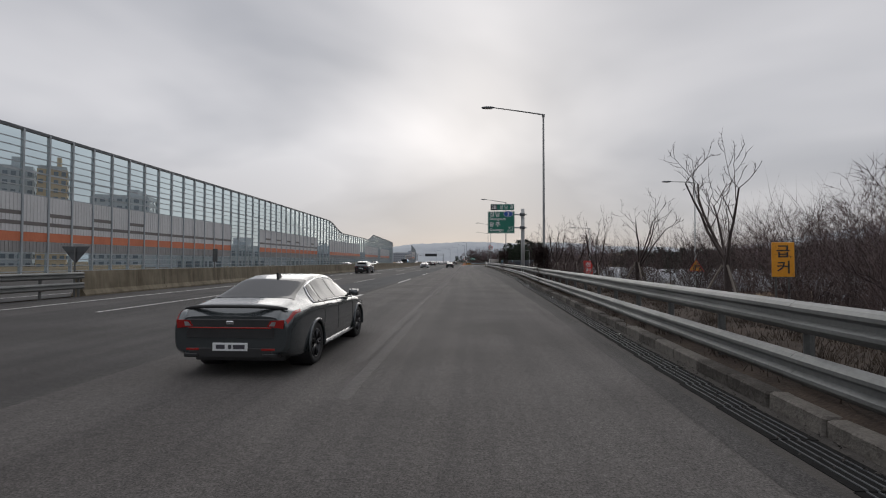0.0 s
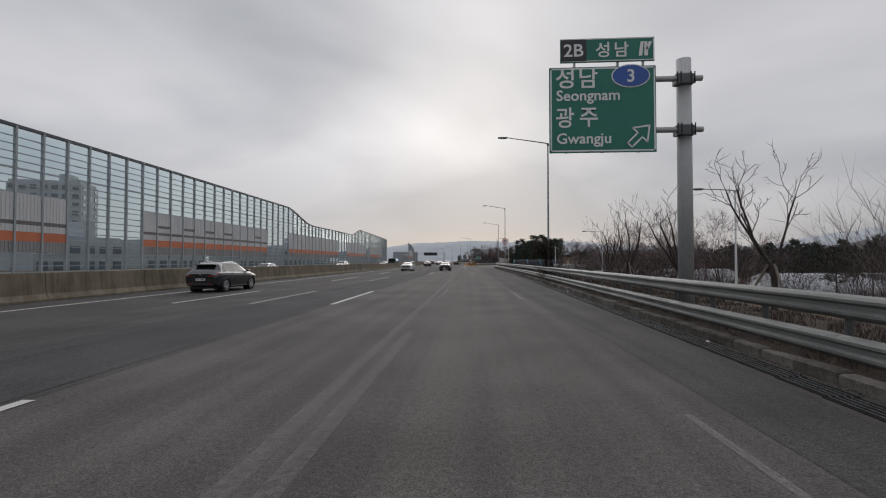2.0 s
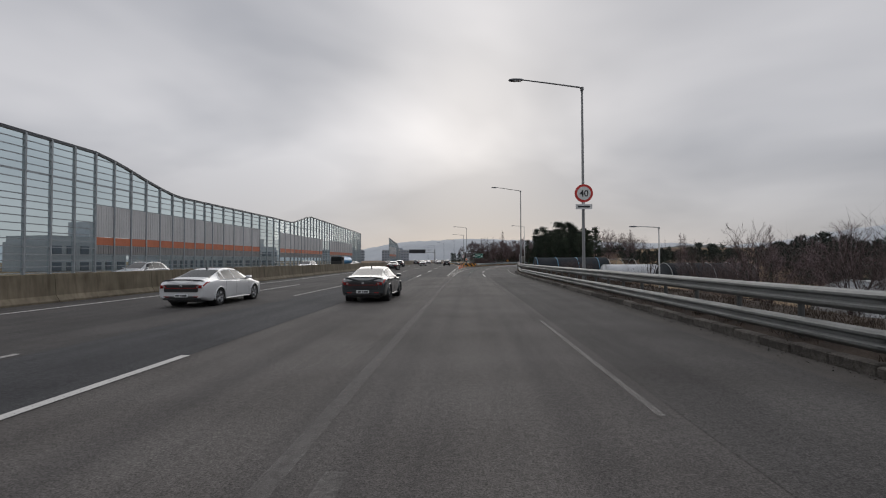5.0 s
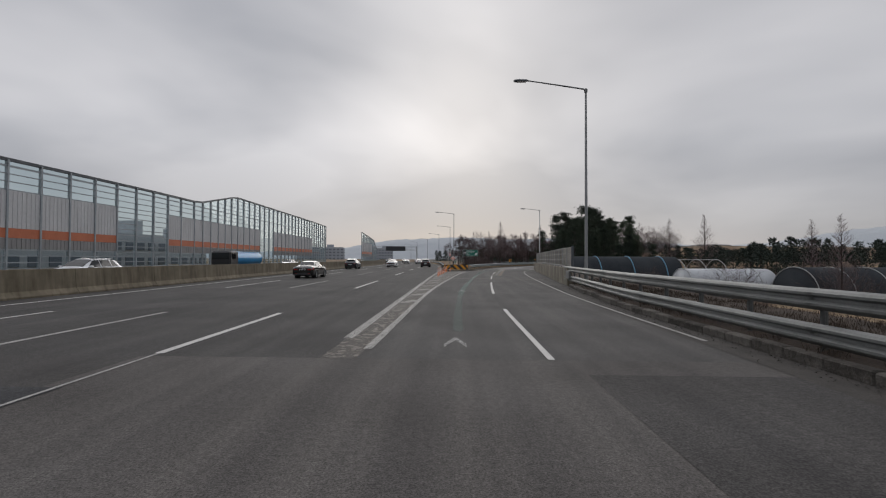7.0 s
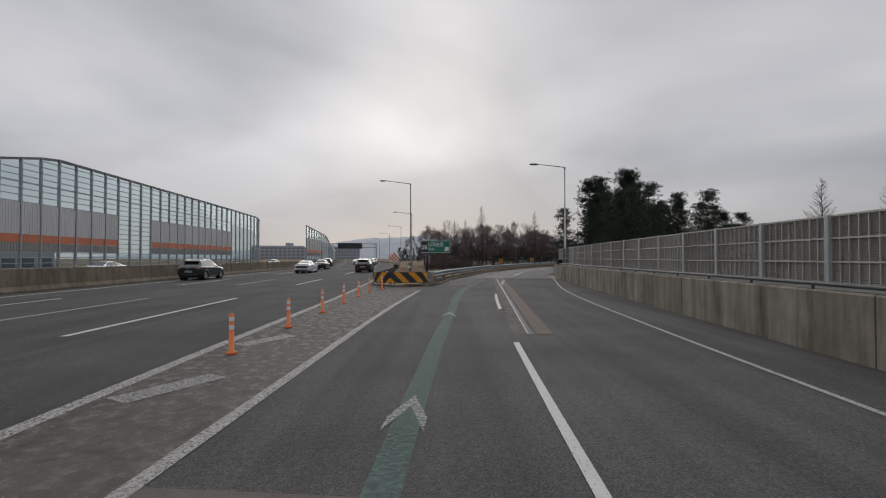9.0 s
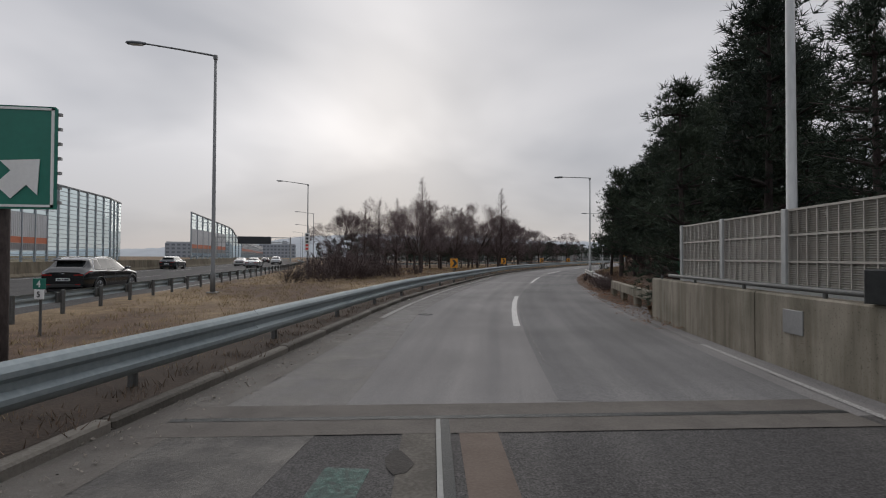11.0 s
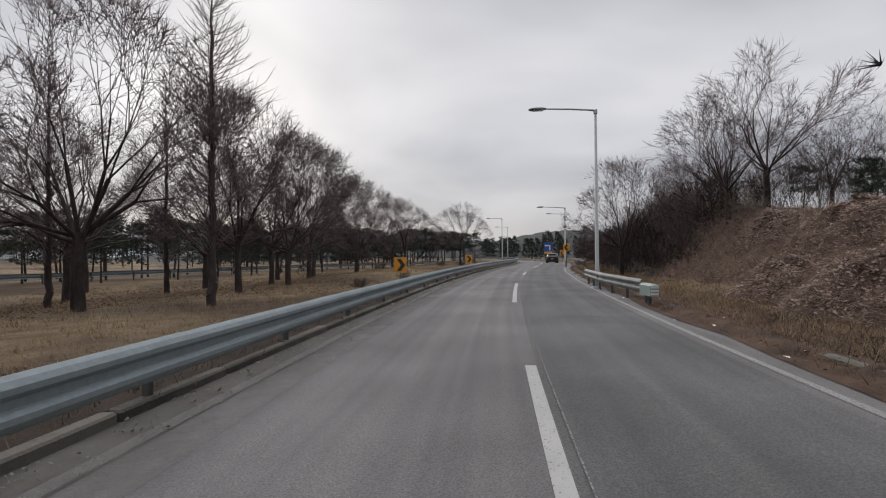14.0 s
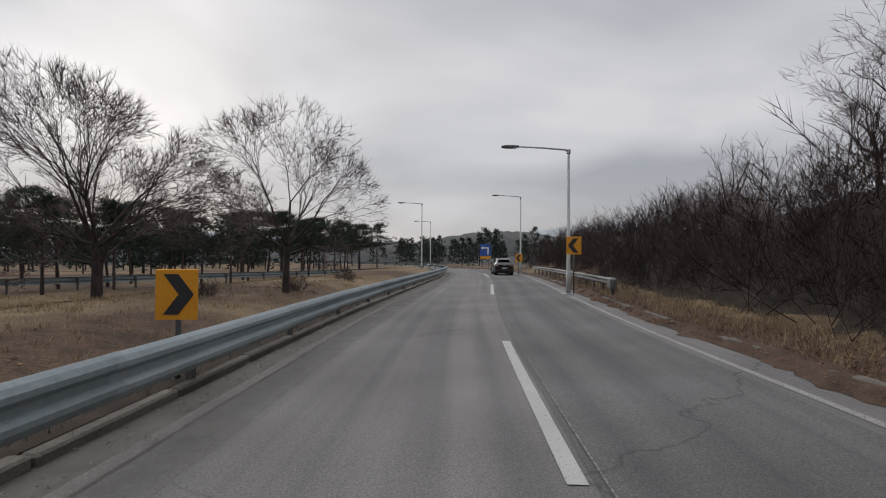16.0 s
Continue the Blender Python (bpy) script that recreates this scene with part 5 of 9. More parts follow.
    # upper plate
    c2, z2, w2, h2 = 6.16 - 8.43, 7.66, 2.6, 0.68
    q = part("upper_panel", Geo().bevel_box((c2, yb, z2), (w2, 0.05, h2), 0.015), M["sign_green"], s, "small green panel above the main one")
    part("number_field", Geo().bevel_box((c2 - 0.93, yb - 0.028, z2), (0.72, 0.012, 0.62), 0.005), M["sign_black"], q)
    lettering("lettering", "2B", 0.5, M["sign_white"], q, placed(c2 - 0.93, yb - 0.042, z2), 0.55)
    for ch, dx in (("성", -0.13), ("남", 0.4)):
        lettering("lettering", ch, 0.46, M["sign_white"], q, placed(c2 + dx, yb - 0.034, z2), 0.38)
    g = Geo()
    for dx, lean in ((0.86, 0.06), (1.02, 0.0)):
        g.prism([(c2 + dx, yb - 0.03, z2 - 0.2), (c2 + dx + 0.1, yb - 0.03, z2 - 0.2), (c2 + dx + 0.08 + lean, yb - 0.03, z2 + 0.2), (c2 + dx + lean, yb - 0.03, z2 + 0.2)], (0, -0.008, 0))
    g.prism([(c2 + 1.06, yb - 0.03, z2 - 0.02), (c2 + 1.12, yb - 0.03, z2 - 0.04), (c2 + 1.24, yb - 0.03, z2 + 0.2), (c2 + 1.14, yb - 0.03, z2 + 0.2)], (0, -0.008, 0))
    part("pictogram", g, M["sign_white"], q)
    g = Geo()
    frame_bars(g, w2, h2, 0.03, yb - 0.027, c2, z2)
    part("border", g, M["sign_white"], q)
    for dx in (-0.9, 0.3, 1.0):
        part("hanger", Geo().box((c2 + dx, yb + 0.05, 7.26), (0.06, 0.06, 0.24)), M["pole"], s)


exit_gantry_sign()


def exit_board():
    s = thing("exit_sign", "green exit sign on two dark wooden posts in the grass", "road sign", "", (3.62, 207.33, 0.0))
    for dx in (-0.72, 0.68):
        part("post", Geo().tube([(dx, 0.1, -0.2), (dx, 0.1, 3.1)], [0.085, 0.075], 10), M["bark"], s, "dark post", True)
    p = part("panel", Geo().bevel_box((0, 0, 2.70), (2.52, 0.05, 1.04), 0.02), M["sign_green"], s, "green panel with white lettering")
    g = Geo()
    frame_bars(g, 2.52, 1.04, 0.03, -0.028, 0, 2.70)
    part("border", g, M["sign_white"], p)
    part("number_field", Geo().bevel_box((-0.96, -0.03, 2.70), (0.56, 0.012, 0.92), 0.005), M["sign_black"], p)
    lettering("lettering", "2B", 0.5, M["sign_white"], p, placed(-0.96, -0.044, 2.66), 0.48)
    lettering("lettering", "나가는곳", 0.42, M["sign_white"], p, placed(0.02, -0.034, 2.90), 1.30)
    lettering("lettering", "Exit", 0.30, M["sign_white"], p, placed(-0.34, -0.034, 2.50), 0.52)
    arrow = [(-0.2, -0.06), (-0.06, -0.2), (0.08, -0.06), (0.18, -0.16), (0.2, 0.2), (-0.16, 0.18), (-0.06, 0.08)]
    part("arrow", Geo().prism([(0.92 + a, -0.03, 2.48 + b) for a, b in arrow], (0, -0.008, 0)), M["sign_white"], p, "white arrow")
    for k in range(7):
        for e in (-1.26, 1.26):
            part("clip", Geo().box((e, 0.02, 2.25 + k * 0.15), (0.05, 0.03, 0.03)), M["sign_back"], p)


exit_board()


def chevron_sign(x, y, top, rz, flip=1, w=0.66, h=0.80, group="curve chevrons", z=0.0, label="amber chevron sign with black arrow on a thin post"):
    s = thing("chevron_sign", label, "road sign", group, (x, y, z), rz)
    part("post", Geo().tube([(0, 0.05, -0.2), (0, 0.05, top - z - 0.05)], 0.035, 10), M["post_steel"], s, "", True)
    c = top - z - h / 2
    p = part("panel", Geo().bevel_box((0, 0, c), (w, 0.03, h), 0.01), M["sign_yellow"], s, "amber panel")
    a = [(-0.30, 0.40), (0.05, 0.40), (0.42, 0.0), (0.05, -0.40), (-0.30, -0.40), (0.06, 0.0)]
    part("arrow", Geo().prism([(flip * u * w, -0.017, c + v * h) for u, v in a], (0, -0.006, 0)), M["sign_black"], p, "black chevron")
    for dz in (-0.25, 0.25):
        part("bracket", Geo().box((0, 0.03, c + dz), (0.16, 0.04, 0.05)), M["sign_back"], p)
    return s


chevron_sign(12.95, 232.3, 1.61, radians(-16), 1, 0.49, 0.59)
chevron_sign(21.57, 251.87, 1.62, radians(-20), 1, 0.53, 0.64)
chevron_sign(32.46, 270.2, 1.55, radians(-25), 1, 0.49, 0.60)
chevron_sign(43.83, 287.3, 1.53, radians(-31), 1, 0.54, 0.65)
chevron_sign(59.7, 295.0, 2.67, radians(-36), -1, 0.66, 0.80, "curve chevrons", 0.3)
chevron_sign(75.0, 316.0, 2.1, radians(-36), -1, 0.7, 0.85, "curve chevrons", 0.2)


def blue_sign():
    s = thing("direction_sign", "blue turn sign with a white bent arrow above an amber plate", "road sign", "", (91.6, 343.2, 0.0), radians(-34))
    for dx in (-0.5, 0.5):
        part("post", Geo().tube([(dx, 0.06, -0.2), (dx, 0.06, 3.9)], 0.05, 8), M["post_steel"], s)
    p = part("panel", Geo().bevel_box((0, 0, 3.0), (1.9, 0.05, 2.0), 0.02), M["sign_blue"], s, "blue panel")
    g = Geo()
    g.box((0.42, -0.03, 2.75), (0.22, 0.012, 1.0))
    g.box((0.06, -0.03, 3.34), (0.94, 0.012, 0.22))
    g.prism([(-0.4, -0.024, 3.62), (-0.4, -0.024, 3.06), (-0.78, -0.024, 3.34)], (0, -0.012, 0))
    part("arrow", g, M["sign_white"], p, "white bent arrow")
    part("lower_panel", Geo().bevel_box((0, 0, 1.72), (1.7, 0.05, 0.5), 0.02), M["sign_yellow"], s, "amber plate")


blue_sign()


def speed_sign():
    s = thing("speed_sign", "round speed limit sign with a red ring on the lamp pole", "road sign", "", (8.0, 116.7, 0.0))
    c = 5.35
    ang = np.linspace(0, 2 * math.pi, 25)[:-1]
    disc = lambda r, y, d: Geo().prism([(r * math.cos(a), y, c + r * math.sin(a)) for a in ang], (0, d, 0))
    part("ring", disc(0.5, -0.06, -0.03), M["sign_red"], s, "red ring")
    part("disc", disc(0.37, -0.092, -0.008), M["sign_white"], s, "white disc")
    lettering("lettering", "40", 0.5, M["sign_black"], s, placed(0, -0.106, c), 0.48)
    part("plate", Geo().bevel_box((0, -0.07, 4.62), (0.9, 0.03, 0.28), 0.01), M["sign_white"], s, "small white plate")
    part("plate_bar", Geo().box((0, -0.088, 4.62), (0.66, 0.006, 0.1)), M["sign_black"], s)
    for dz in (0.15, -0.75):
        part("clamp", Geo().lathe([(-0.04, 0.09), (0.04, 0.09)], (0.03, 0.25, c + dz), (0, 0, 1), 12), M["sign_back"], s)
    part("bracket", Geo().box((0.02, 0.1, 5.0), (0.06, 0.34, 0.9)), M["sign_back"], s)


speed_sign()


def gantry():
    s = thing("sign_gantry", "grey sign gantry with a dark message board over the expressway", "gantry", "", (-17.2, 340.0, 0.0), radians(8))
    part("post", Geo().tube([(0, 0, 0), (0, 0, 7.2)], 0.2, 10), M["pole"], s)
    part("post", Geo().tube([(-19.5, 0, 0), (-19.5, 0, 7.2)], 0.2, 10), M["pole"], s)
    for z in (7.0, 5.6):
        for dy in (-0.5, 0.5):
            part("chord", Geo().tube([(0, dy, z), (-19.5, dy, z)], 0.09, 6), M["pole"], s)
    for k in range(13):
        part("web", Geo().tube([(-1.5 * k, -0.5, 5.6), (-1.5 * k - 0.75, -0.5, 7.0), (-1.5 * k - 1.5, -0.5, 5.6)], 0.05, 5), M["pole"], s)
    b = part("board", Geo().bevel_box((-9.5, -0.8, 6.2), (8.5, 0.5, 1.9), 0.05), M["sign_black"], s, "dark message board")
    part("board_frame", Geo().box((-9.5, -0.5, 6.2), (8.8, 0.1, 2.1)), M["sign_back"], b)
    w = thing("warning_sign", "dull dark triangular warning sign on a grey post", "road sign", "", (1.9, 268, 0.0))
    part("post", Geo().tube([(0, 0, 0), (0, 0, 4.2)], 0.05, 8), M["post_steel"], w)
    part("panel", Geo().prism([(-0.38, -0.06, 3.66), (0.38, -0.06, 3.66), (0, -0.06, 4.3)], (0, -0.03, 0)), M["sign_dark"], w, "dark triangular plate")
    part("border", Geo().prism([(-0.44, -0.03, 3.62), (0.44, -0.03, 3.62), (0, -0.03, 4.38)], (0, -0.02, 0)), M["sign_back"], w)


gantry()


def small_signs():
    # amber board with two large black syllables, behind the guardrail
    s = thing("warning_board", "tall amber warning board with black lettering behind the guardrail", "road sign", "", (12.15, 7.2, 0.2), radians(-8))
    for dx in (-0.18, 0.18):
        part("post", Geo().tube([(dx, 0.05, -1.4), (dx, 0.05, 2.0)], 0.03, 8), M["post_steel"], s)
    p = part("panel", Geo().bevel_box((0, 0, 1.55), (0.62, 0.03, 1.05), 0.01), M["sign_yellow"], s, "amber panel")
    lettering("lettering", "급", 0.42, M["sign_black"], p, placed(0, -0.022, 1.80), 0.36)
    lettering("lettering", "커", 0.42, M["sign_black"], p, placed(0, -0.022, 1.32), 0.34)
    s = thing("warning_board", "red board with white lettering among the bare trees", "road sign", "", (11.2, 27.0, -0.9), radians(-8))
    part("post", Geo().tube([(0, 0.05, -0.3), (0, 0.05, 2.6)], 0.04, 8), M["post_steel"], s)
    p = part("panel", Geo().bevel_box((0, 0, 1.9), (0.62, 0.03, 1.45), 0.01), M["sign_red"], s, "red panel")
    for k, ch in enumerate("천천히"):
        lettering("lettering", ch, 0.38, M["sign_white"], p, placed(0, -0.022, 2.36 - 0.46 * k), 0.34)
    s = thing("warning_sign", "amber triangular bend warning sign by the service road", "road sign", "", (22.9, 35.6, -3.0), radians(-10))
    part("post", Geo().tube([(0, 0.05, -0.1), (0, 0.05, 4.9)], 0.04, 8), M["post_steel"], s)
    part("border", Geo().prism([(-0.66, 0.0, 3.8), (0.66, 0.0, 3.8), (0, 0.0, 4.95)], (0, -0.02, 0)), M["sign_red"], s, "red edge")
    part("panel", Geo().prism([(-0.55, -0.021, 3.87), (0.55, -0.021, 3.87), (0, -0.021, 4.82)], (0, -0.01, 0)), M["sign_yellow"], s, "amber triangle")
    g = Geo()
    g.box((-0.08, -0.036, 4.1), (0.10, 0.01, 0.36))
    g.box((0.07, -0.036, 4.29), (0.30, 0.01, 0.10))
    part("arrow", g, M["sign_black"], s, "black bent arrow")
    s = thing("give_way_sign", "grey back of a triangular sign on the median rail", "road sign", "", (-15.95, 13.3, 0.0), 0.0)
    part("post", Geo().tube([(0, -0.05, 0.0), (0, -0.05, 2.3)], 0.04, 8), M["post_steel"], s)
    part("panel", Geo().prism([(-0.02, 0.0, 1.55), (0.68, 0.0, 2.36), (-0.72, 0.0, 2.36)], (0, 0.03, 0)), M["sign_dark"], s, "dark grey triangular plate")
    part("brace", Geo().box((0, -0.02, 2.12), (0.9, 0.03, 0.05)), M["post_steel"], s)
    s = thing("plate_sign", "narrow dark back of a sign on the median wall", "road sign", "", (-16.05, 25.5, 1.1), 0.0)
    part("post", Geo().tube([(0, -0.05, 0.0), (0, -0.05, 1.4)], 0.035, 8), M["post_steel"], s)
    part("panel", Geo().bevel_box((0, 0.0, 1.0), (0.36, 0.03, 0.95), 0.01), M["sign_dark"], s, "dark grey plate")
    s = thing("pole_banner", "tall white notice panel with dark red writing on a lamp pole", "road sign", "", (-0.75, 261.6, 0.0), radians(-12))
    p = part("panel", Geo().bevel_box((0, -0.16, 3.5), (0.62, 0.03, 2.2), 0.01), M["sign_white"], s)
    for k in range(5):
        part("text_bar", Geo().box((0, -0.18, 4.35 - 0.42 * k), (0.36, 0.008, 0.26)), M["sign_red"] if k > 2 else M["sign_black"], p)
    for z in (2.7, 4.3):
        part("strap", Geo().lathe([(-0.03, 0.12), (0.03, 0.12)], (0, 0, z), (0, 0, 1), 12), M["sign_back"], s)
    s = thing("kilometre_marker", "small green and white kilometre marker on a thin post", "road sign", "", (1.1, 212.9, 0.0), radians(-20))
    part("post", Geo().tube([(0, 0.03, -0.2), (0, 0.03, 1.2)], 0.025, 8), M["post_steel"], s)
    p = part("panel", Geo().bevel_box((0, 0, 1.12), (0.34, 0.02, 0.22), 0.01), M["sign_green"], s, "green field")
    lettering("lettering", "4", 0.2, M["sign_white"], p, placed(0, -0.018, 1.12))
    p = part("lower_panel", Geo().bevel_box((0, 0, 0.9), (0.26, 0.02, 0.2), 0.01), M["sign_white"], s, "white field")
    lettering("lettering", "5", 0.17, M["sign_black"], p, placed(0, -0.018, 0.9))


small_signs()

# ---------------------------------------------------------------- nose of the grass island


def nose_block():
    """The amber and black striped crash panel bent round the island's nose."""
    s = thing("crash_panel", "amber and black striped crash panel at the island nose", "crash barrier")
    line = even(spline([(-0.4, 198.5), (-0.3, 197.3), (0.5, 196.55), (1.5, 196.35), (2.5, 196.55), (3.0, 197.1)], 0.1), 0.05)
    z0, z1 = 0.22, 0.84
    body = Geo()
    body.sweep([(-0.03, z0 - 0.02), (0.03, z0 - 0.02), (0.03, z1 + 0.02), (-0.03, z1 + 0.02)], flat_path(line))
    part("panel", body, M["sign_black"], s, "black backing panel")
    n = len(line)
    sh = aside(line, 0.036)
    total = (n - 1) * 0.05

    def on_face(q, zz):
        k = np.clip(q / 0.05, 0, n - 1.001)
        p = sh[int(k)] + (sh[int(k) + 1] - sh[int(k)]) * (k - int(k))
        return (float(p[0]), float(p[1]), zz)

    def stripe(q0, q1, lean):
        """A slanting amber stripe laid on the bent panel; q0 and q1 are its ends at the foot."""
        rows, g = 10, Geo()
        cols = max(2, int((q1 - q0) / 0.06))
        grid = []
        for r in range(rows + 1):
            zz = z0 + (z1 - z0) * r / rows
            a, b = q0 + lean * r / rows, q1 + lean * r / rows
            grid.append([(min(max(a + (b - a) * c / cols, lo), hi), zz) for c in range(cols + 1)])
        for r in range(rows):
            for c in range(cols):
                quad = (grid[r][c], grid[r][c + 1], grid[r + 1][c + 1], grid[r + 1][c])
                if max(p[0] for p in quad) - min(p[0] for p in quad) > 0.005:
                    g.add([on_face(*p) for p in quad], [(0, 1, 2, 3)])
        if g.n:
            part("stripe", g, M["sign_yellow"], s, "amber stripe")
    mid = total * 0.50
    lo, hi = 0.02, total - 0.02
    part("stripe", Geo().add([on_face(mid - 0.34 + 0.085 * c + (0.34 - 0.085 * c) * r / 4 * (1 if True else 0), z0 + 0.30 * r / 4) for r in range(5) for c in range(9)],
                             [(r * 9 + c, r * 9 + c + 1, r * 9 + c + 10, r * 9 + c + 9) for r in range(4) for c in range(8)]), M["sign_yellow"], s, "amber wedge")
    for k in range(4):
        stripe(mid + 0.80 + 0.92 * k, mid + 1.22 + 0.92 * k, -0.62)
        stripe(mid - 1.22 - 0.92 * k, mid - 0.80 - 0.92 * k, 0.62)
    for q in (0.2, total / 2, total - 0.2):
        c = aside(line, -0.1)[int(q / total * (n - 1))]
        part("post", Geo().tube([(*c, -0.1), (*c, 0.84)], 0.05, 8), M["post_steel"], s)
    d = thing("reflector_sign", "white diamond sign with round orange reflectors at the island nose", "road sign", "", (0.85, 197.8, 0.05))
    part("post", Geo().tube([(0, 0.06, -0.1), (0, 0.06, 1.75)], 0.045, 10), M["post_steel"], d)
    c, r = 1.72, 0.40
    p = part("panel", Geo().prism([(-r, 0, c), (0, 0, c - r), (r, 0, c), (0, 0, c + r)], (0, -0.03, 0)), M["sign_white"], d, "pale diamond panel")
    for i in (-1, 0, 1):
        for j in (-1, 0, 1):
            u, v = (i + j) * 0.118, (i - j) * 0.118
            part("reflector", Geo().lathe([(0, 0.066), (0.018, 0.062), (0.03, 0.04), (0.034, 0.0)], (u, -0.03, c + v), (0, -1, 0), 12), M["orange_plastic"], p, "orange reflector", True)
    part("controller_box", Geo().bevel_box((0.1, 0.0, 1.15), (0.18, 0.14, 0.22), 0.01), M["iron"], d)
    b = thing("delineator_post", "white plastic delineator post at the island nose", "delineator", "", (0.35, 197.7, 0.05))
    part("tube", Geo().lathe([(0, 0.045), (0.75, 0.045), (0.8, 0.04), (0.82, 0.0)], (0, 0, 0), (0, 0, 1), 12), M["sign_white"], b)
    part("band", Geo().lathe([(0.55, 0.047), (0.65, 0.047)], (0, 0, 0), (0, 0, 1), 12), M["sign_yellow"], b)
    part("guardrail_end", Geo().bevel_box((3.22, 197.55, 0.63), (0.70, 0.26, 0.50), 0.05, radians(68)), M["steel_blue"], s, "bent steel end of the rail")
    part("arrow_plate", Geo().prism([(3.27, 197.24, 0.52), (3.27, 197.24, 0.76), (3.41, 197.46, 0.64)], (0.02, -0.012, 0)), M["sign_yellow"], s, "amber arrow plate")


nose_block()


def delineators():
    first = thing("delineator_post", "orange flexible delineator post in the exit gore", "delineator", "gore delineators", (-0.35, 176, 0))
    part("tube", Geo().lathe([(0, 0.1), (0.04, 0.1), (0.06, 0.045), (0.72, 0.04), (0.75, 0.0)], (0, 0, 0), (0, 0, 1), 12), M["orange_plastic"], first, "", True)
    for z in (0.45, 0.6):
        part("band", Geo().lathe([(z, 0.046), (z + 0.08, 0.045)], (0, 0, 0), (0, 0, 1), 12), M["sign_white"], first, "white reflective band")
    for k, (x, y) in enumerate(((-0.3, 179.2), (-0.2, 182.4), (-0.1, 185.5), (0.0, 188.5), (0.1, 191.3), (0.5, 193.6))):
        copy_thing(first, pose(x, y, 0, 0, 0, 15 * k))


delineators()

# ---------------------------------------------------------------- concrete wall with louvred screen, right of the ramp


def ramp_wall():
    w = tagged(thing("parapet_wall", "stained concrete parapet wall with a steel handrail", "concrete wall"), "", "", "", "structure")
    prof = [(0.0, -0.1), (0.0, 1.12), (0.02, 1.15), (0.28, 1.15), (0.3, 1.12), (0.3, -0.1)]
    ln = even(WALL_LINE, 0.5)
    cuts = list(range(0, len(ln) - 1, 14)) + [len(ln) - 1]
    for a, b in zip(cuts[:-1], cuts[1:]):
        if b - a < 1:
            continue
        seg = [(*ln[i], 0) for i in range(a, b + 1)]
        t = ln[b] - ln[b - 1]
        seg[-1] = (seg[-1][0] - t[0] * 0.06, seg[-1][1] - t[1] * 0.06, 0)
        part("wall_section", Geo().sweep(prof, seg), M["concrete_wall"], w)
    hand = aside(ln, 0.1)
    part("handrail", Geo().tube(flat_path(hand[2:-1:2], 1.26), 0.042, 10), M["post_steel"], w, "galvanised handrail", True)
    for p in hand[3:-1:4]:
        part("handrail_post", Geo().tube([(*p, 1.14), (*p, 1.25)], 0.03, 8), M["post_steel"], w)
    box = ln[-16]
    part("box", Geo().bevel_box((box[0] + 0.12, box[1], 1.38), (0.3, 0.42, 0.42), 0.02, radians(-80)), M["iron"], w, "rusty metal box")
    pl = ln[-13]
    part("plate", Geo().bevel_box((pl[0] - 0.012, pl[1], 0.75), (0.02, 0.42, 0.36), 0.004, radians(-9)), M["sign_back"], w, "small steel plate")
    part("guardrail_end", Geo().bevel_box((8.72, 160.3, 0.72), (0.12, 0.9, 0.5), 0.03, 0.0), M["steel"], w)

    sc = tagged(thing("louvre_screen", "pale louvred noise screen standing on the parapet", "noise barrier"), "", "", "", "structure")
    bays = even(aside(WALL_LINE, 0.45)[1:-1], 2.05)
    post = Geo().bevel_box((0, 0, 1.8), (0.12, 0.14, 1.5), 0.01).mesh("post", M["pole"])
    L = float(np.linalg.norm(bays[1] - bays[0])) - 0.14
    fg = Geo()
    for z in (1.22, 1.66, 2.1, 2.52):
        fg.box((0, 0, z), (L, 0.07, 0.035))
    n_up = 9
    for k in range(n_up + 1):
        fg.box((-L / 2 + L * k / n_up, 0.0, 1.87), (0.018, 0.06, 1.3))
    frame_me = fg.mesh("screen_frame", M["louvre"])
    frame_dk = fg.mesh("screen_frame", M["louvre_dark"])
    sl = Geo()
    for z in np.arange(1.25, 2.5, 0.034):
        sl.add([(-L / 2, -0.02, z), (L / 2, -0.02, z), (L / 2, 0.014, z + 0.019), (-L / 2, 0.014, z + 0.019)], [(0, 1, 2, 3)])
    slat_me = sl.mesh("slats", M["louvre"])
    slat_dk = sl.mesh("slats", M["louvre_dark"])
    back_me = Geo().box((0, 0.045, 1.87), (L, 0.012, 1.28)).mesh("backing", M["louvre"])
    for i, (a, b) in enumerate(zip(bays[:-1], bays[1:])):
        rz = math.degrees(math.atan2(b[1] - a[1], b[0] - a[0])) 
        c = (a + b) / 2
        dark = i in (len(bays) - 5, len(bays) - 6)
        for me, nm in ((frame_dk if dark else frame_me, "frame"), (slat_dk if dark else slat_me, "slats"), (back_me, "backing")):
            ob = part(nm, me, None, sc)
            ob.matrix_local = pose(c[0], c[1], 0, 0, 0, rz + 180)
    for p, q in zip(bays, np.gradient(bays, axis=0)):
        ob = part("post", post, None, sc)
        ob.matrix_local = pose(p[0], p[1], 0, 0, 0, math.degrees(math.atan2(q[1], q[0])))
    g = Geo()
    g.sweep([(-0.08, -0.04), (0.08, -0.04), (0.08, 0.04), (-0.08, 0.04)], flat_path(bays, 1.17))
    part("sill", g, M["pole"], sc)
    end = bays[0]
    part("end_plate", Geo().bevel_box((end[0], end[1] - 0.1, 1.85), (0.16, 0.06, 1.5), 0.01), M["frame_dark"], sc)


ramp_wall()

# ---------------------------------------------------------------- vehicles


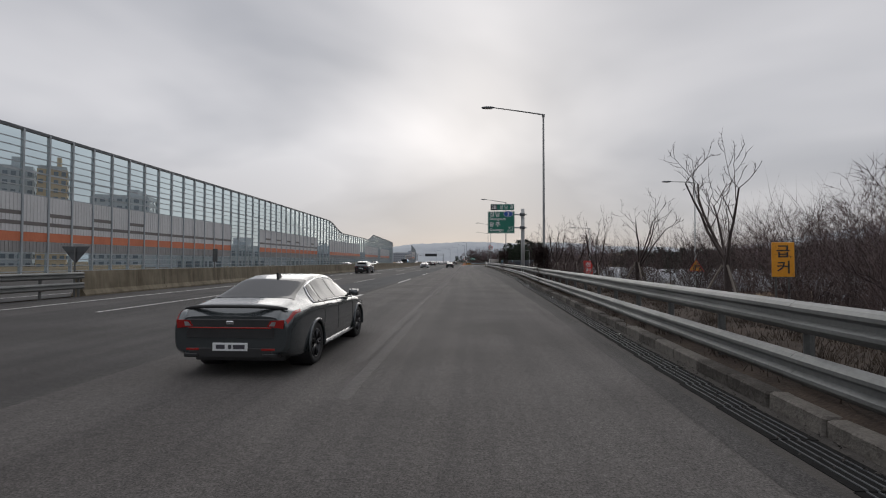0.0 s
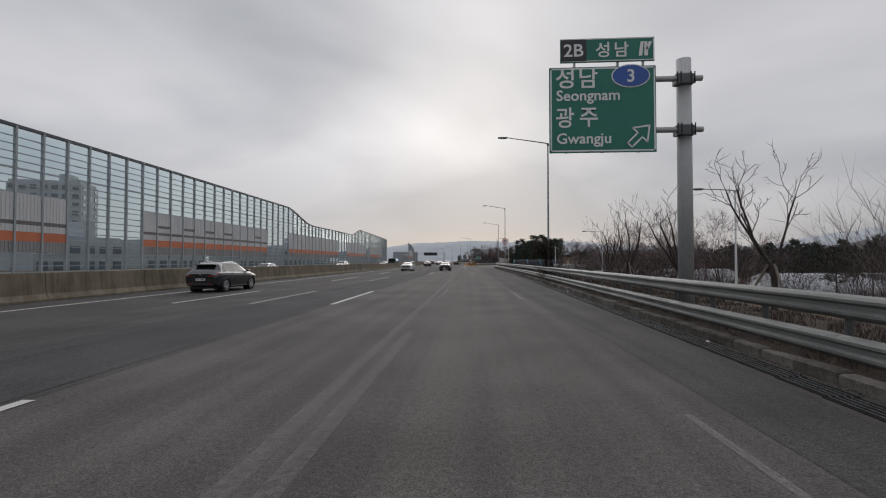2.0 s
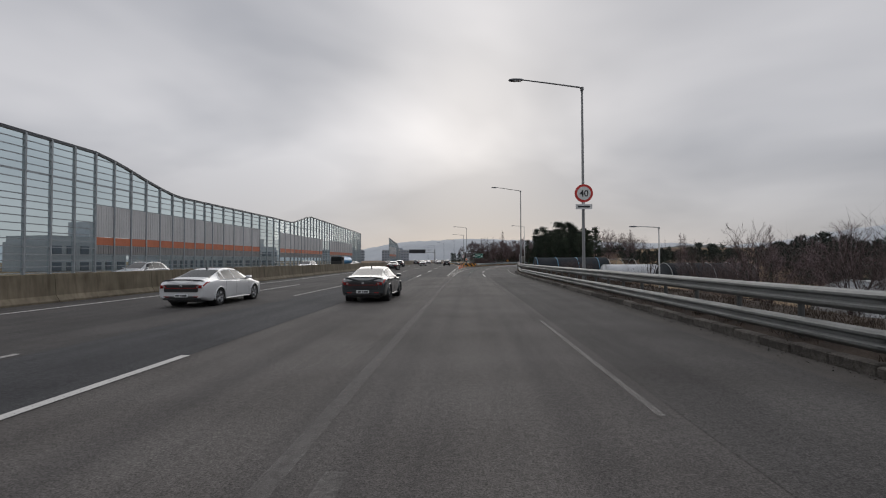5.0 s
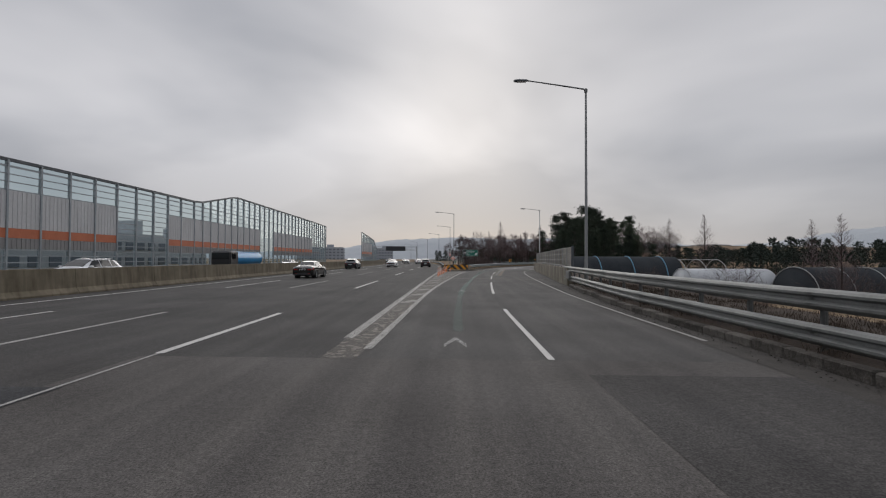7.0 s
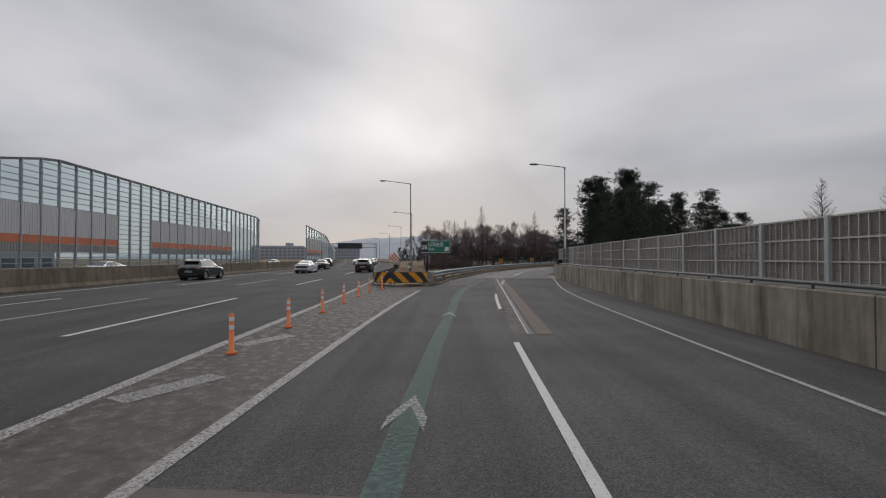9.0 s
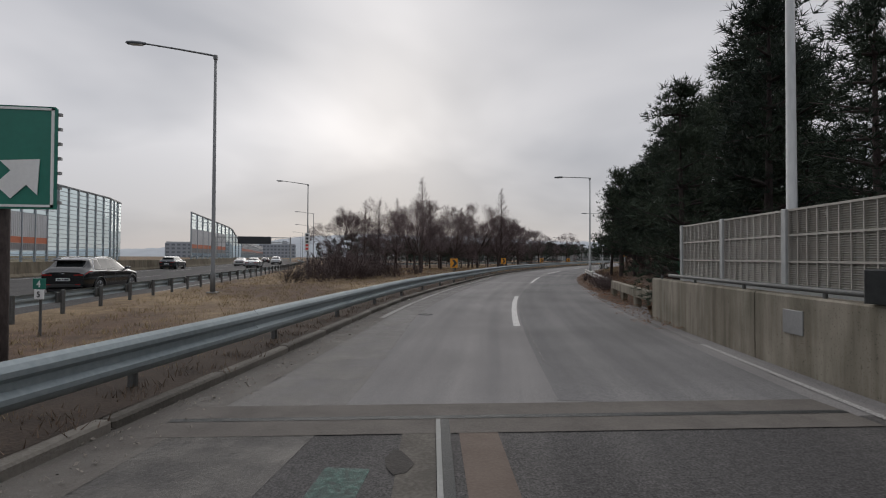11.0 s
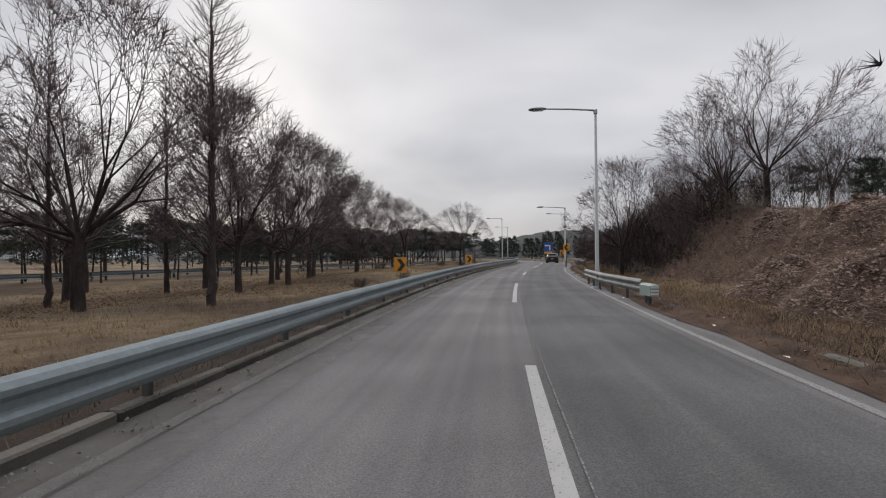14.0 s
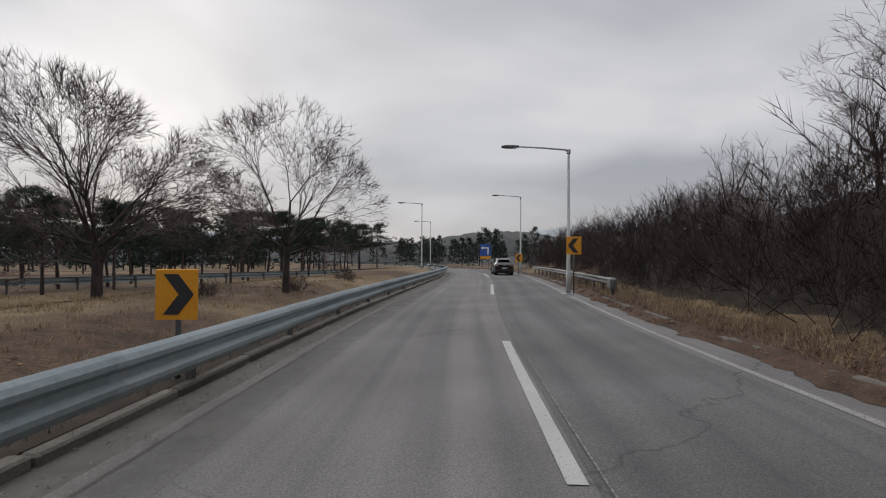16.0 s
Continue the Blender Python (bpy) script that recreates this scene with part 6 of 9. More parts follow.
def wheel(parent, x, y, r, side, rim_mat):
    """A tyre with its rim; side is +1 on the right of the car."""
    t = part("wheel", Geo().lathe([(-0.11, r * 0.62), (-0.115, r * 0.93), (-0.08, r), (0.08, r), (0.115, r * 0.93), (0.10, r * 0.72), (0.09, r * 0.68)], (x, y, r), (side, 0, 0), 28, False), M["rubber"], parent, "black tyre", True)
    g = Geo().lathe([(0.02, r * 0.62), (0.085, r * 0.66), (0.105, r * 0.69), (0.108, r * 0.65), (0.09, r * 0.61), (0.03, r * 0.58)], (x, y, r), (side, 0, 0), 28, False)
    g.lathe([(0.05, 0.001), (0.05, 0.055), (0.095, 0.05), (0.10, 0.001)], (x, y, r), (side, 0, 0), 12)
    for k in range(5):
        a = 2 * math.pi * k / 5
        for da in (-0.17, 0.17):
            d = Vector((0, math.cos(a + da * 0.4), math.sin(a + da * 0.4)))
            e = Vector((0, math.cos(a + da), math.sin(a + da)))
            p0, p1 = Vector((x + side * 0.085, y, r)) + d * 0.04, Vector((x + side * 0.092, y, r)) + e * r * 0.64
            g.tube([p0, p1], [0.026, 0.02], 6)
    part("rim", g, M[rim_mat], t, "alloy rim", True)
    part("brake_disc", Geo().lathe([(-0.01, r * 0.6), (0.015, r * 0.6)], (x, y, r), (side, 0, 0), 20), M["black_trim"], t)


class Shell:
    """The painted skin of a car, as a smooth surface over (distance along, step round the section)."""

    def __init__(self, s):
        self.s, self.L = s, s["size"][0]
        self.ys = np.linspace(-self.L / 2, self.L / 2, 241)
        k = np.hanning(11)
        k /= k.sum()
        self.c = {}
        for name in ("top", "belt", "half", "roof", "low"):
            pts = s[name]
            v = np.interp(self.ys, [p[0] for p in pts], [p[1] for p in pts])
            self.c[name] = np.convolve(np.pad(v, 5, mode="edge"), k, mode="valid")

    def at(self, name, y):
        return float(np.interp(y, self.ys, self.c[name]))

    def section(self, y):
        w, zb, zt, wt, z0 = (self.at(n, y) for n in ("half", "belt", "top", "roof", "low"))
        ze = max(zt - 0.06, zb + 0.01)
        return [(0.78 * w, z0), (0.95 * w, z0 + 0.05), (0.995 * w, z0 + 0.42 * (zb - z0)), (w, z0 + 0.68 * (zb - z0)), (0.985 * w, zb - 0.05), (0.945 * w, zb),
                (0.945 * w * 0.45 + wt * 0.55, zb + (ze - zb) * 0.52), (wt, ze), (wt * 0.84, zt - 0.012), (0.0, zt)]

    def point(self, y, u, out=0.0, side=1):
        c = self.section(y)
        i = min(int(u), len(c) - 2)
        t = u - i
        g = lambda j: np.array(c[j]) if 0 <= j < len(c) else (np.array((-c[len(c) - 2][0], c[len(c) - 2][1])) if j >= len(c) else 2 * np.array(c[0]) - np.array(c[1]))
        a, b, d, e = g(i - 1), g(i), g(i + 1), g(i + 2)
        q = 0.5 * (2 * b + (d - a) * t + (2 * a - 5 * b + 4 * d - e) * t * t + (3 * b - a - 3 * d + e) * t ** 3)
        if out:
            tan = d - b
            n = np.array((tan[1], -tan[0]))
            q = q + n / max(np.linalg.norm(n), 1e-6) * out
        return (side * float(q[0]), y, float(q[1]))

    def patch(self, y0, y1, u0, u1, out, side=1, ny=14, nu=6, lo=None, hi=None, both=False):
        """A skin patch a little proud of the shell; lo and hi bend its front and rear ends."""
        g = Geo()
        us = np.linspace(u0, u1, nu + 1)
        rows = []
        for k in range(ny + 1):
            row = []
            for u in us:
                f = (u - u0) / (u1 - u0)
                a = y0 + (lo[0] + (lo[1] - lo[0]) * f if lo else 0)
                b = y1 + (hi[0] + (hi[1] - hi[0]) * f if hi else 0)
                row.append(self.point(a + (b - a) * k / ny, u, out, side))
            if both:
                row += [(-x, y, z) for x, y, z in reversed(row[:-1])]
            rows.append(row)
        return g.loft(rows, False, False)

    def body(self):
        nu, ny = 27, 72
        us = np.linspace(0, 9, nu + 1)
        yy = np.linspace(-self.L / 2, self.L / 2, ny + 1)
        r, wb, ax = self.s["wheel"], self.s["wheelbase"], self.s.get("axle", 0.0)
        n = 2 * nu + 1
        v, f = [], []
        for y in yy:
            h = [self.point(y, u) for u in us]
            v += h + [(-x, y_, z) for x, y_, z in reversed(h[:-1])]
        for i in range(ny):
            for j in range(n - 1):
                q = [i * n + j, i * n + j + 1, (i + 1) * n + j + 1, (i + 1) * n + j]
                cy, cz, cx = (sum(v[k][m] for k in q) / 4 for m in (1, 2, 0))
                if abs(cx) > self.s["size"][1] * 0.3 and any(math.hypot(cy - ax - s * wb / 2, cz - r) < r * 1.13 for s in (-1, 1)):
                    continue
                f.append(tuple(q))
        # the ends: a narrow rounded rim, then a flat face with its own corners
        for row, sign in ((0, -1), (ny, 1)):
            ring = v[row * n:(row + 1) * n]
            cz = sum(p[2] for p in ring) / n
            base = len(v)
            v += [(p[0] * 0.975, p[1] + sign * 0.012, cz + (p[2] - cz) * 0.965) for p in ring]
            own = len(v)
            v += v[base:base + n]
            for j in range(n - 1):
                q = (row * n + j, row * n + j + 1, base + j + 1, base + j)
                f.append(q if sign > 0 else q[::-1])
            f.append(tuple(own + j for j in (range(n) if sign < 0 else reversed(range(n)))))
        for i in range(ny):
            f.append((i * n, (i + 1) * n, (i + 1) * n + n - 1, i * n + n - 1))
        return Geo().add(v, f)


SHELLS = {}


def car(label, paint, at, rz, kind, rim_mat="rim", group=""):
    s = SHAPES[kind]
    L, W, H = s["size"]
    sh = Shell(s)
    c = thing("car", label, "car", group, at, rz)
    key = (kind, paint)
    mat = PAINT[paint]
    if key not in SHELLS:
        me = sh.body().mesh("body", mat, True)
        SHELLS[key] = me
    part("body", SHELLS[key], None, c)
    wb, r, ax = s["wheelbase"], s["wheel"], s.get("axle", 0.0)
    a, b = s["rear_window"]
    part("rear_window", sh.patch(a, b, 7.15, 9.0, 0.006, 1, 12, 8, None, None, True), M["car_glass"], c, "dark tinted rear window", True)
    a, b = s["windscreen"]
    part("windscreen", sh.patch(a, b, 7.15, 9.0, 0.006, 1, 12, 8, None, None, True), M["car_glass"], c, "", True)
    for sgn in (-1, 1):
        for y0, y1, lo, hi in s["side_windows"]:
            part("side_window", sh.patch(y0, y1, 5.25, 6.8, 0.007, sgn, 12, 6, lo, hi), M["car_glass"], c, "dark tinted side window", True)
        y0, y1 = s["side_windows"][0][0], s["side_windows"][-1][1]
        part("window_trim", Geo().tube([sh.point(y, 5.12, 0.008, sgn) for y in np.linspace(y0 - 0.1, y1 + 0.1, 10)], 0.011, 5), M["chrome"], c, "bright window trim")
        top = [sh.point(y, 6.92, 0.008, sgn) for y in np.linspace(s["trim"][0], s["trim"][1], 12)]
        part("window_trim", Geo().tube([sh.point(y0 - 0.1, 5.12, 0.008, sgn), sh.point((y0 + s["trim"][0]) / 2 - 0.06, 6.0, 0.01, sgn)] + top, 0.011, 5), M["chrome"], c)
        part("tail_lamp", sh.patch(-L / 2 + 0.012, -L / 2 + s["lamp"][0], s["lamp"][1], s["lamp"][2], 0.007, sgn, 8, 4, None, (-0.06, 0.0)), M["lamp_red"], c, "red tail lamp", True)
        x0, x1, za, zb = s["rear_lamp"]
        yr = -L / 2 - 0.014
        part("tail_lamp", Geo().prism([(sgn * x0, yr, za + (zb - za) * 0.25), (sgn * x1, yr, za), (sgn * (x1 + 0.015), yr, zb), (sgn * (x0 + 0.05), yr, zb - (zb - za) * 0.1)], (0, -0.02, 0)), M["lamp_red"], c, "red tail lamp")
        if kind == "fastback":
            part("reverse_lamp", Geo().prism([(sgn * (x0 + 0.03), yr - 0.021, za + 0.04), (sgn * (x0 + 0.11), yr - 0.021, za + 0.035), (sgn * (x0 + 0.13), yr - 0.021, zb - 0.03), (sgn * (x0 + 0.07), yr - 0.021, zb - 0.03)], (0, -0.006, 0)), M["rim"], c, "clear reversing lamp")
        part("rear_reflector", Geo().bevel_box((sgn * 0.56, -L / 2 - 0.012, sh.at("low", -L / 2) + 0.06), (0.2, 0.02, 0.03), 0.005), M["lamp_red"], c)
        part("headlamp", sh.patch(L / 2 - 0.40, L / 2 - 0.05, 4.0, 4.9, 0.006, sgn, 6, 3), M["sign_white"], c, "clear headlamp", True)
        for q in (-1, 1):
            yo = ax + q * wb / 2
            arc = [(sgn * (sh.at("half", yo) + 0.002), yo + r * 1.13 * math.cos(t), r + r * 1.13 * math.sin(t)) for t in np.linspace(-0.25, math.pi + 0.25, 20)]
            part("arch_lip", Geo().tube(arc, 0.026, 6), M["black_trim"] if s.get("cladding") else mat, c, "", True)
            part("wheel_well", Geo().lathe([(-0.34, r * 1.12), (-0.02, r * 1.12)], (sgn * sh.at("half", yo), yo, r), (sgn, 0, 0), 22, False), M["black_trim"], c)
            part("wheel_well_back", Geo().lathe([(-0.36, r * 1.12), (-0.34, r * 1.12)], (sgn * sh.at("half", yo), yo, r), (sgn, 0, 0), 22), M["black_trim"], c)
            wheel(c, sgn * (sh.at("half", yo) - 0.12), yo, r, sgn, rim_mat)
        m = s["mirror"]
        px, py, pz = sh.point(m, 5.1, 0.0, sgn)
        mir = [[(px + sgn * (0.02 + 0.09 * k), py + d * 0.5 * (1 + 0.3 * k), pz + 0.09 + e) for d, e in ((-0.14, -0.05), (0.12, -0.06), (0.16, 0.01), (0.06, 0.07), (-0.12, 0.06))] for k in (0, 1, 2)]
        part("mirror", Geo().loft(mir), mat, c, "", True)
        part("mirror_arm", Geo().box((px + sgn * 0.02, py, pz + 0.05), (0.1, 0.07, 0.05)), M["black_trim"], c)
        for y in s["handles"]:
            hx_, hy_, hz_ = sh.point(y, 4.05, 0.012, sgn)
            part("door_handle", Geo().bevel_box((hx_, hy_, hz_), (0.03, 0.21, 0.032), 0.008), M["chrome"] if s.get("bright") else mat, c)
        for y in s["seams"]:
            part("door_seam", Geo().tube([sh.point(y + (0.10 if y < -0.8 else 0.0) * (u - 2) / 3, u, 0.001, sgn) for u in np.linspace(1.6, 5.0, 8)], 0.005, 4), M["black_trim"], c)
        part("sill", Geo().tube([sh.point(y, 1.0, 0.012, sgn) for y in np.linspace(ax - wb / 2 + r * 1.2, ax + wb / 2 - r * 1.2, 6)], 0.03, 6), M["chrome"] if kind == "fastback" else M["black_trim"], c)
        ex = 0.62 * W / 2
        part("exhaust", Geo().bevel_box((sgn * ex, -L / 2 + 0.05, sh.at("low", -L / 2) - 0.02), (0.26, 0.14, 0.07), 0.025), M["rim_dark"], c)
        part("exhaust_tip", Geo().bevel_box((sgn * ex, -L / 2 - 0.022, sh.at("low", -L / 2) - 0.02), (0.20, 0.02, 0.04), 0.01), M["black_trim"], c)
    z_low = sh.at("low", -L / 2)
    part("rear_bumper", Geo().bevel_box((0, -L / 2 + 0.06, z_low + 0.03), (W * 0.70, 0.16, 0.16), 0.04), M["black_trim"], c, "dark lower bumper")
    part("underbody", Geo().bevel_box((0, 0, 0.27), (W * 0.74, L * 0.90, 0.14), 0.04), M["black_trim"], c)
    if s.get("panel"):
        z, h = s["panel"]
        part("tail_panel", Geo().bevel_box((0, -L / 2 - 0.003, z), (W * 0.70, 0.05, h), 0.012), M["black_trim"], c, "dark tail panel")
        part("lamp_strip", Geo().bevel_box((0, -L / 2 - 0.03, z + 0.01), (W * 0.66, 0.02, 0.016), 0.005), M["lamp_red"], c, "thin red lamp strip")
        lip = [sh.point(-L / 2 + 0.10 + 0.22 * (x / 0.62) ** 2, 8.3, 0, 1)[2] for x in (0,)]
        zl = sh.at("top", -L / 2 + 0.12)
        part("spoiler", Geo().tube([(x, -L / 2 + 0.0 + 0.16 * (abs(x) / 0.78) ** 2.4, zl + 0.012 - 0.05 * (abs(x) / 0.78) ** 3) for x in np.linspace(-0.78, 0.78, 15)], [0.014] + [0.028] * 13 + [0.014], 6), M["black_trim"], c, "black lip spoiler", True)
    if s.get("roof_spoiler"):
        y, z = s["roof_spoiler"]
        part("spoiler", Geo().bevel_box((0, y, z), (W * 0.58, 0.26, 0.05), 0.015), M["black_trim"], c, "black roof spoiler")
    p = part("number_plate", Geo().bevel_box((0, -L / 2 - 0.018, s["plate"]), (0.52, 0.02, 0.115), 0.006), M["plate"], c, "white number plate")
    for k, (x, w) in enumerate(((-0.14, 0.13), (0.0, 0.05), (0.135, 0.17))):
        part("plate_bar", Geo().box((x, -L / 2 - 0.030, s["plate"]), (w, 0.004, 0.06)), M["bar"], p)
    part("badge", Geo().bevel_box((0, -L / 2 - 0.032, s["badge"]), (0.12, 0.02, 0.05), 0.01), M["chrome"], c)
    part("grille", Geo().bevel_box((0, L / 2 - 0.01, 0.48), (W * 0.5, 0.05, 0.16), 0.02), M["black_trim"], c)
    if s.get("fin"):
        y = s["fin"]
        z = sh.at("top", y)
        part("antenna_fin", Geo().prism([(-0.02, y - 0.02, z - 0.01), (-0.02, y + 0.2, z), (-0.02, y - 0.04, z + 0.08)], (0.04, 0, 0)), M["black_trim"], c)
    if s.get("rack"):
        for sgn in (-1, 1):
            part("roof_rail", Geo().tube([sh.point(y, 7.3, 0.01 + 0.04 * math.sin(math.pi * k / 8) ** 0.4, sgn) for k, y in enumerate(np.linspace(*s["rack"], 9))], 0.016, 6), M["chrome"], c)
    return c


FASTBACK = dict(size=(4.9, 1.86, 1.445), wheelbase=2.84, wheel=0.34, axle=0.02,
                top=[(-2.45, 0.86), (-2.41, 0.98), (-2.30, 1.035), (-2.0, 1.075), (-1.75, 1.12), (-1.0, 1.36), (-0.55, 1.435), (-0.05, 1.445), (0.35, 1.405), (0.9, 1.19), (1.30, 1.01), (1.6, 0.96), (2.1, 0.84), (2.35, 0.71), (2.45, 0.58)],
                belt=[(-2.45, 0.80), (-2.3, 0.94), (-1.6, 1.0), (-0.5, 0.955), (0.8, 0.925), (1.3, 0.90), (2.1, 0.76), (2.45, 0.53)],
                half=[(-2.45, 0.83), (-2.38, 0.885), (-2.15, 0.915), (-1.5, 0.93), (1.5, 0.93), (2.1, 0.88), (2.35, 0.76), (2.45, 0.62)],
                roof=[(-2.45, 0.72), (-1.9, 0.72), (-1.5, 0.62), (-0.8, 0.565), (0.3, 0.565), (0.9, 0.64), (1.4, 0.74), (2.2, 0.70), (2.45, 0.5)],
                low=[(-2.45, 0.36), (-2.3, 0.28), (-1.9, 0.20), (1.9, 0.19), (2.3, 0.23), (2.45, 0.33)],
                rear_window=(-1.80, -0.92), windscreen=(0.40, 1.26), trim=(-1.15, 0.55), side_windows=[(-1.32, -0.98, (0.0, 0.22), None), (-0.95, -0.16, (0.0, 0.10), (0, -0.04)), (-0.10, 0.98, (0, -0.04), (0.0, -0.52))],
                mirror=0.80, handles=(-0.72, 0.28), seams=(-1.02, -0.14, 0.92), lamp=(0.40, 4.15, 5.0), rear_lamp=(0.55, 0.785, 0.715, 0.84), panel=(0.715, 0.27), plate=0.45, badge=0.80, fin=-0.80)
SALOON = dict(FASTBACK, size=(4.9, 1.87, 1.49), bright=True, panel=None, fin=None, badge=0.86, plate=0.76, lamp=(0.34, 3.6, 4.7), rear_lamp=(0.42, 0.73, 0.70, 0.82), wheel=0.335,
              top=[(-2.45, 0.84), (-2.41, 0.98), (-2.25, 1.05), (-1.75, 1.09), (-1.5, 1.13), (-0.95, 1.40), (-0.5, 1.475), (0.0, 1.49), (0.35, 1.45), (0.95, 1.18), (1.30, 1.04), (1.6, 0.99), (2.1, 0.88), (2.35, 0.76), (2.45, 0.62)],
              side_windows=[(-1.28, -0.98, (0.0, 0.22), None), (-0.95, -0.12, (0.0, 0.08), (0, -0.02)), (-0.06, 1.0, (0, -0.02), (0.0, -0.55))], rear_window=(-1.50, -0.92))
UTILITY = dict(size=(4.72, 1.91, 1.65), wheelbase=2.87, wheel=0.37, cladding=True,
               top=[(-2.36, 0.98), (-2.32, 1.10), (-2.22, 1.20), (-2.02, 1.32), (-1.72, 1.54), (-1.3, 1.615), (-0.4, 1.65), (0.25, 1.61), (0.8, 1.38), (1.25, 1.12), (1.6, 1.06), (2.1, 0.96), (2.28, 0.84), (2.36, 0.68)],
               belt=[(-2.36, 0.92), (-2.2, 1.06), (-1.5, 1.09), (-0.5, 1.06), (0.8, 1.03), (1.3, 1.0), (2.1, 0.88), (2.36, 0.62)],
               half=[(-2.36, 0.80), (-2.28, 0.89), (-2.0, 0.94), (-1.4, 0.955), (1.4, 0.955), (2.0, 0.91), (2.26, 0.80), (2.36, 0.66)],
               roof=[(-2.36, 0.66), (-2.0, 0.68), (-1.6, 0.63), (-0.8, 0.61), (0.3, 0.60), (0.9, 0.68), (1.4, 0.76), (2.1, 0.74), (2.36, 0.56)],
               low=[(-2.36, 0.44), (-2.2, 0.34), (-1.8, 0.26), (1.8, 0.25), (2.2, 0.30), (2.36, 0.40)],
               rear_window=(-2.16, -1.76), windscreen=(0.30, 1.20), trim=(-1.45, 0.5), side_windows=[(-1.72, -1.18, (0.0, 0.26), None), (-1.14, -0.22, (0.0, 0.06), (0, -0.03)), (-0.16, 0.98, (0, -0.03), (0.0, -0.58))],
               mirror=0.84, handles=(-0.80, 0.28), seams=(-1.16, -0.19, 0.90), lamp=(0.40, 4.0, 4.6), rear_lamp=(0.40, 0.75, 0.86, 0.92), plate=0.70, badge=0.95, rack=(-1.45, 0.15), roof_spoiler=(-1.93, 1.50))
SHAPES = dict(fastback=FASTBACK, saloon=SALOON, utility=UTILITY)
PAINT = {k: car_paint("car_paint_" + k, v, m) for k, v, m in (("grey", (0.055, 0.064, 0.068), 0.4), ("black", (0.010, 0.011, 0.012), 0.2), ("navy", (0.024, 0.029, 0.036), 0.4), ("white", (0.66, 0.67, 0.68), 0.0), ("silver", (0.33, 0.34, 0.35), 0.6))}
car("dark grey fastback sedan driving in the next lane", "grey", (-0.85, 1.42, 0), radians(0), "fastback", "rim_dark")
car("black-blue sport utility car in the lane by the median", "navy", (-12.2, 57.2, 0), 0.0, "utility")
car("white sedan in the middle lane of the expressway", "white", (-8.9, 109.8, 0), 0.0, "fastback")
car("old black sedan with bright window trim on the expressway", "black", (-11.7, 171.8, 0), radians(1.7), "saloon")
car("dark sedan ahead in the next lane of the expressway", "grey", (-2.6, 111.9, 0), 0.0, "fastback", "rim_dark")
far_group = "distant traffic"
for lab, p, x, y, k in (("dark sport utility car far ahead on the expressway", "navy", -13.5, 206.7, "utility"), ("white sedan far ahead on the expressway", "white", -8.9, 223.8, "fastback"), ("black sport utility car far ahead on the expressway", "black", -2.2, 226, "utility"),
                        ("old black sedan far ahead on the expressway", "black", -10.5, 241.3, "saloon"), ("dark sport utility car far down the expressway", "navy", -14.0, 268, "utility"), ("silver sedan far ahead on the expressway", "silver", -5.2, 276, "saloon"),
                        ("white sedan far down the expressway", "white", -9.4, 288.7, "fastback"), ("white sport utility car far ahead on the expressway", "white", -5.0, 306, "utility"), ("black sedan far ahead on the expressway", "black", -8.8, 330, "saloon")):
    car(lab, p, (x + hx(y), y, 0), math.atan(-(hx(y + 2) - hx(y - 2)) / 4), k, "rim", far_group)
i = int(ramp_s(302)) + 20
q = aside(RAMP, 1.75)[i]
d = RAMP[i + 1] - RAMP[i - 1]
car("black sport utility car ahead in the outer lane of the ramp", "black", (q[0], q[1], 0), math.atan2(-d[0], d[1]), "utility")
for lab, p, x, y, k in (("white car on the opposite carriageway", "white", -22, 84, "fastback"), ("silver car on the opposite carriageway", "silver", -25.5, 128, "utility"), ("white high-roofed car on the opposite carriageway", "white", -22, 160, "utility"),
                        ("white car far off on the opposite carriageway", "white", -27, 215, "fastback"), ("dark car on the opposite carriageway", "grey", -24, 262, "saloon")):
    car(lab, p, (x + hx(y), y, 0), math.pi, k, "rim", "opposite traffic")


def tanker_truck():
    """A small tanker: dark cab, blue tank with a top rail, chassis and wheels."""
    x, y = -22.6, 184.6
    b = thing("tanker_truck", "blue tank truck with a black cab on the opposite carriageway", "truck", "", (x + hx(y), y, 0), math.pi)
    part("chassis", Geo().bevel_box((0, -0.4, 0.72), (0.9, 8.6, 0.26), 0.03), M["black_trim"], b)
    cab = part("cab", Geo().bevel_box((0, 3.75, 1.62), (2.2, 1.9, 1.75), 0.16), M["black_trim"], b, "black driver's cab")
    part("windscreen", Geo().bevel_box((0, 4.69, 1.95), (1.9, 0.06, 0.75), 0.02), M["car_glass"], cab)
    for s in (-1, 1):
        part("side_window", Geo().bevel_box((s * 1.09, 3.9, 1.95), (0.04, 0.95, 0.6), 0.015), M["car_glass"], cab)
    part("tank", Geo().lathe([(-4.6, 0.0), (-4.58, 0.55), (-4.45, 0.72), (-4.3, 0.78), (2.3, 0.78), (2.45, 0.72), (2.55, 0.5), (2.57, 0.0)], (0, 0, 1.64), (0, 1, 0), 28), M["bus_blue"], b, "bright blue tank")
    for s in (-1, 1):
        part("top_rail", Geo().bevel_box((s * 0.42, -1.0, 2.42), (0.08, 6.4, 0.12), 0.02), M["bus_blue"], b)
    part("hatch", Geo().bevel_box((0, 2.0, 2.46), (0.6, 0.5, 0.16), 0.04), M["bus_blue"], b)
    for yy in (-3.4, -2.3, 3.5):
        for s in (-1, 1):
            wheel(b, s * 0.95, yy, 0.46, s, "rim")


tanker_truck()

# ---------------------------------------------------------------- trees and plants


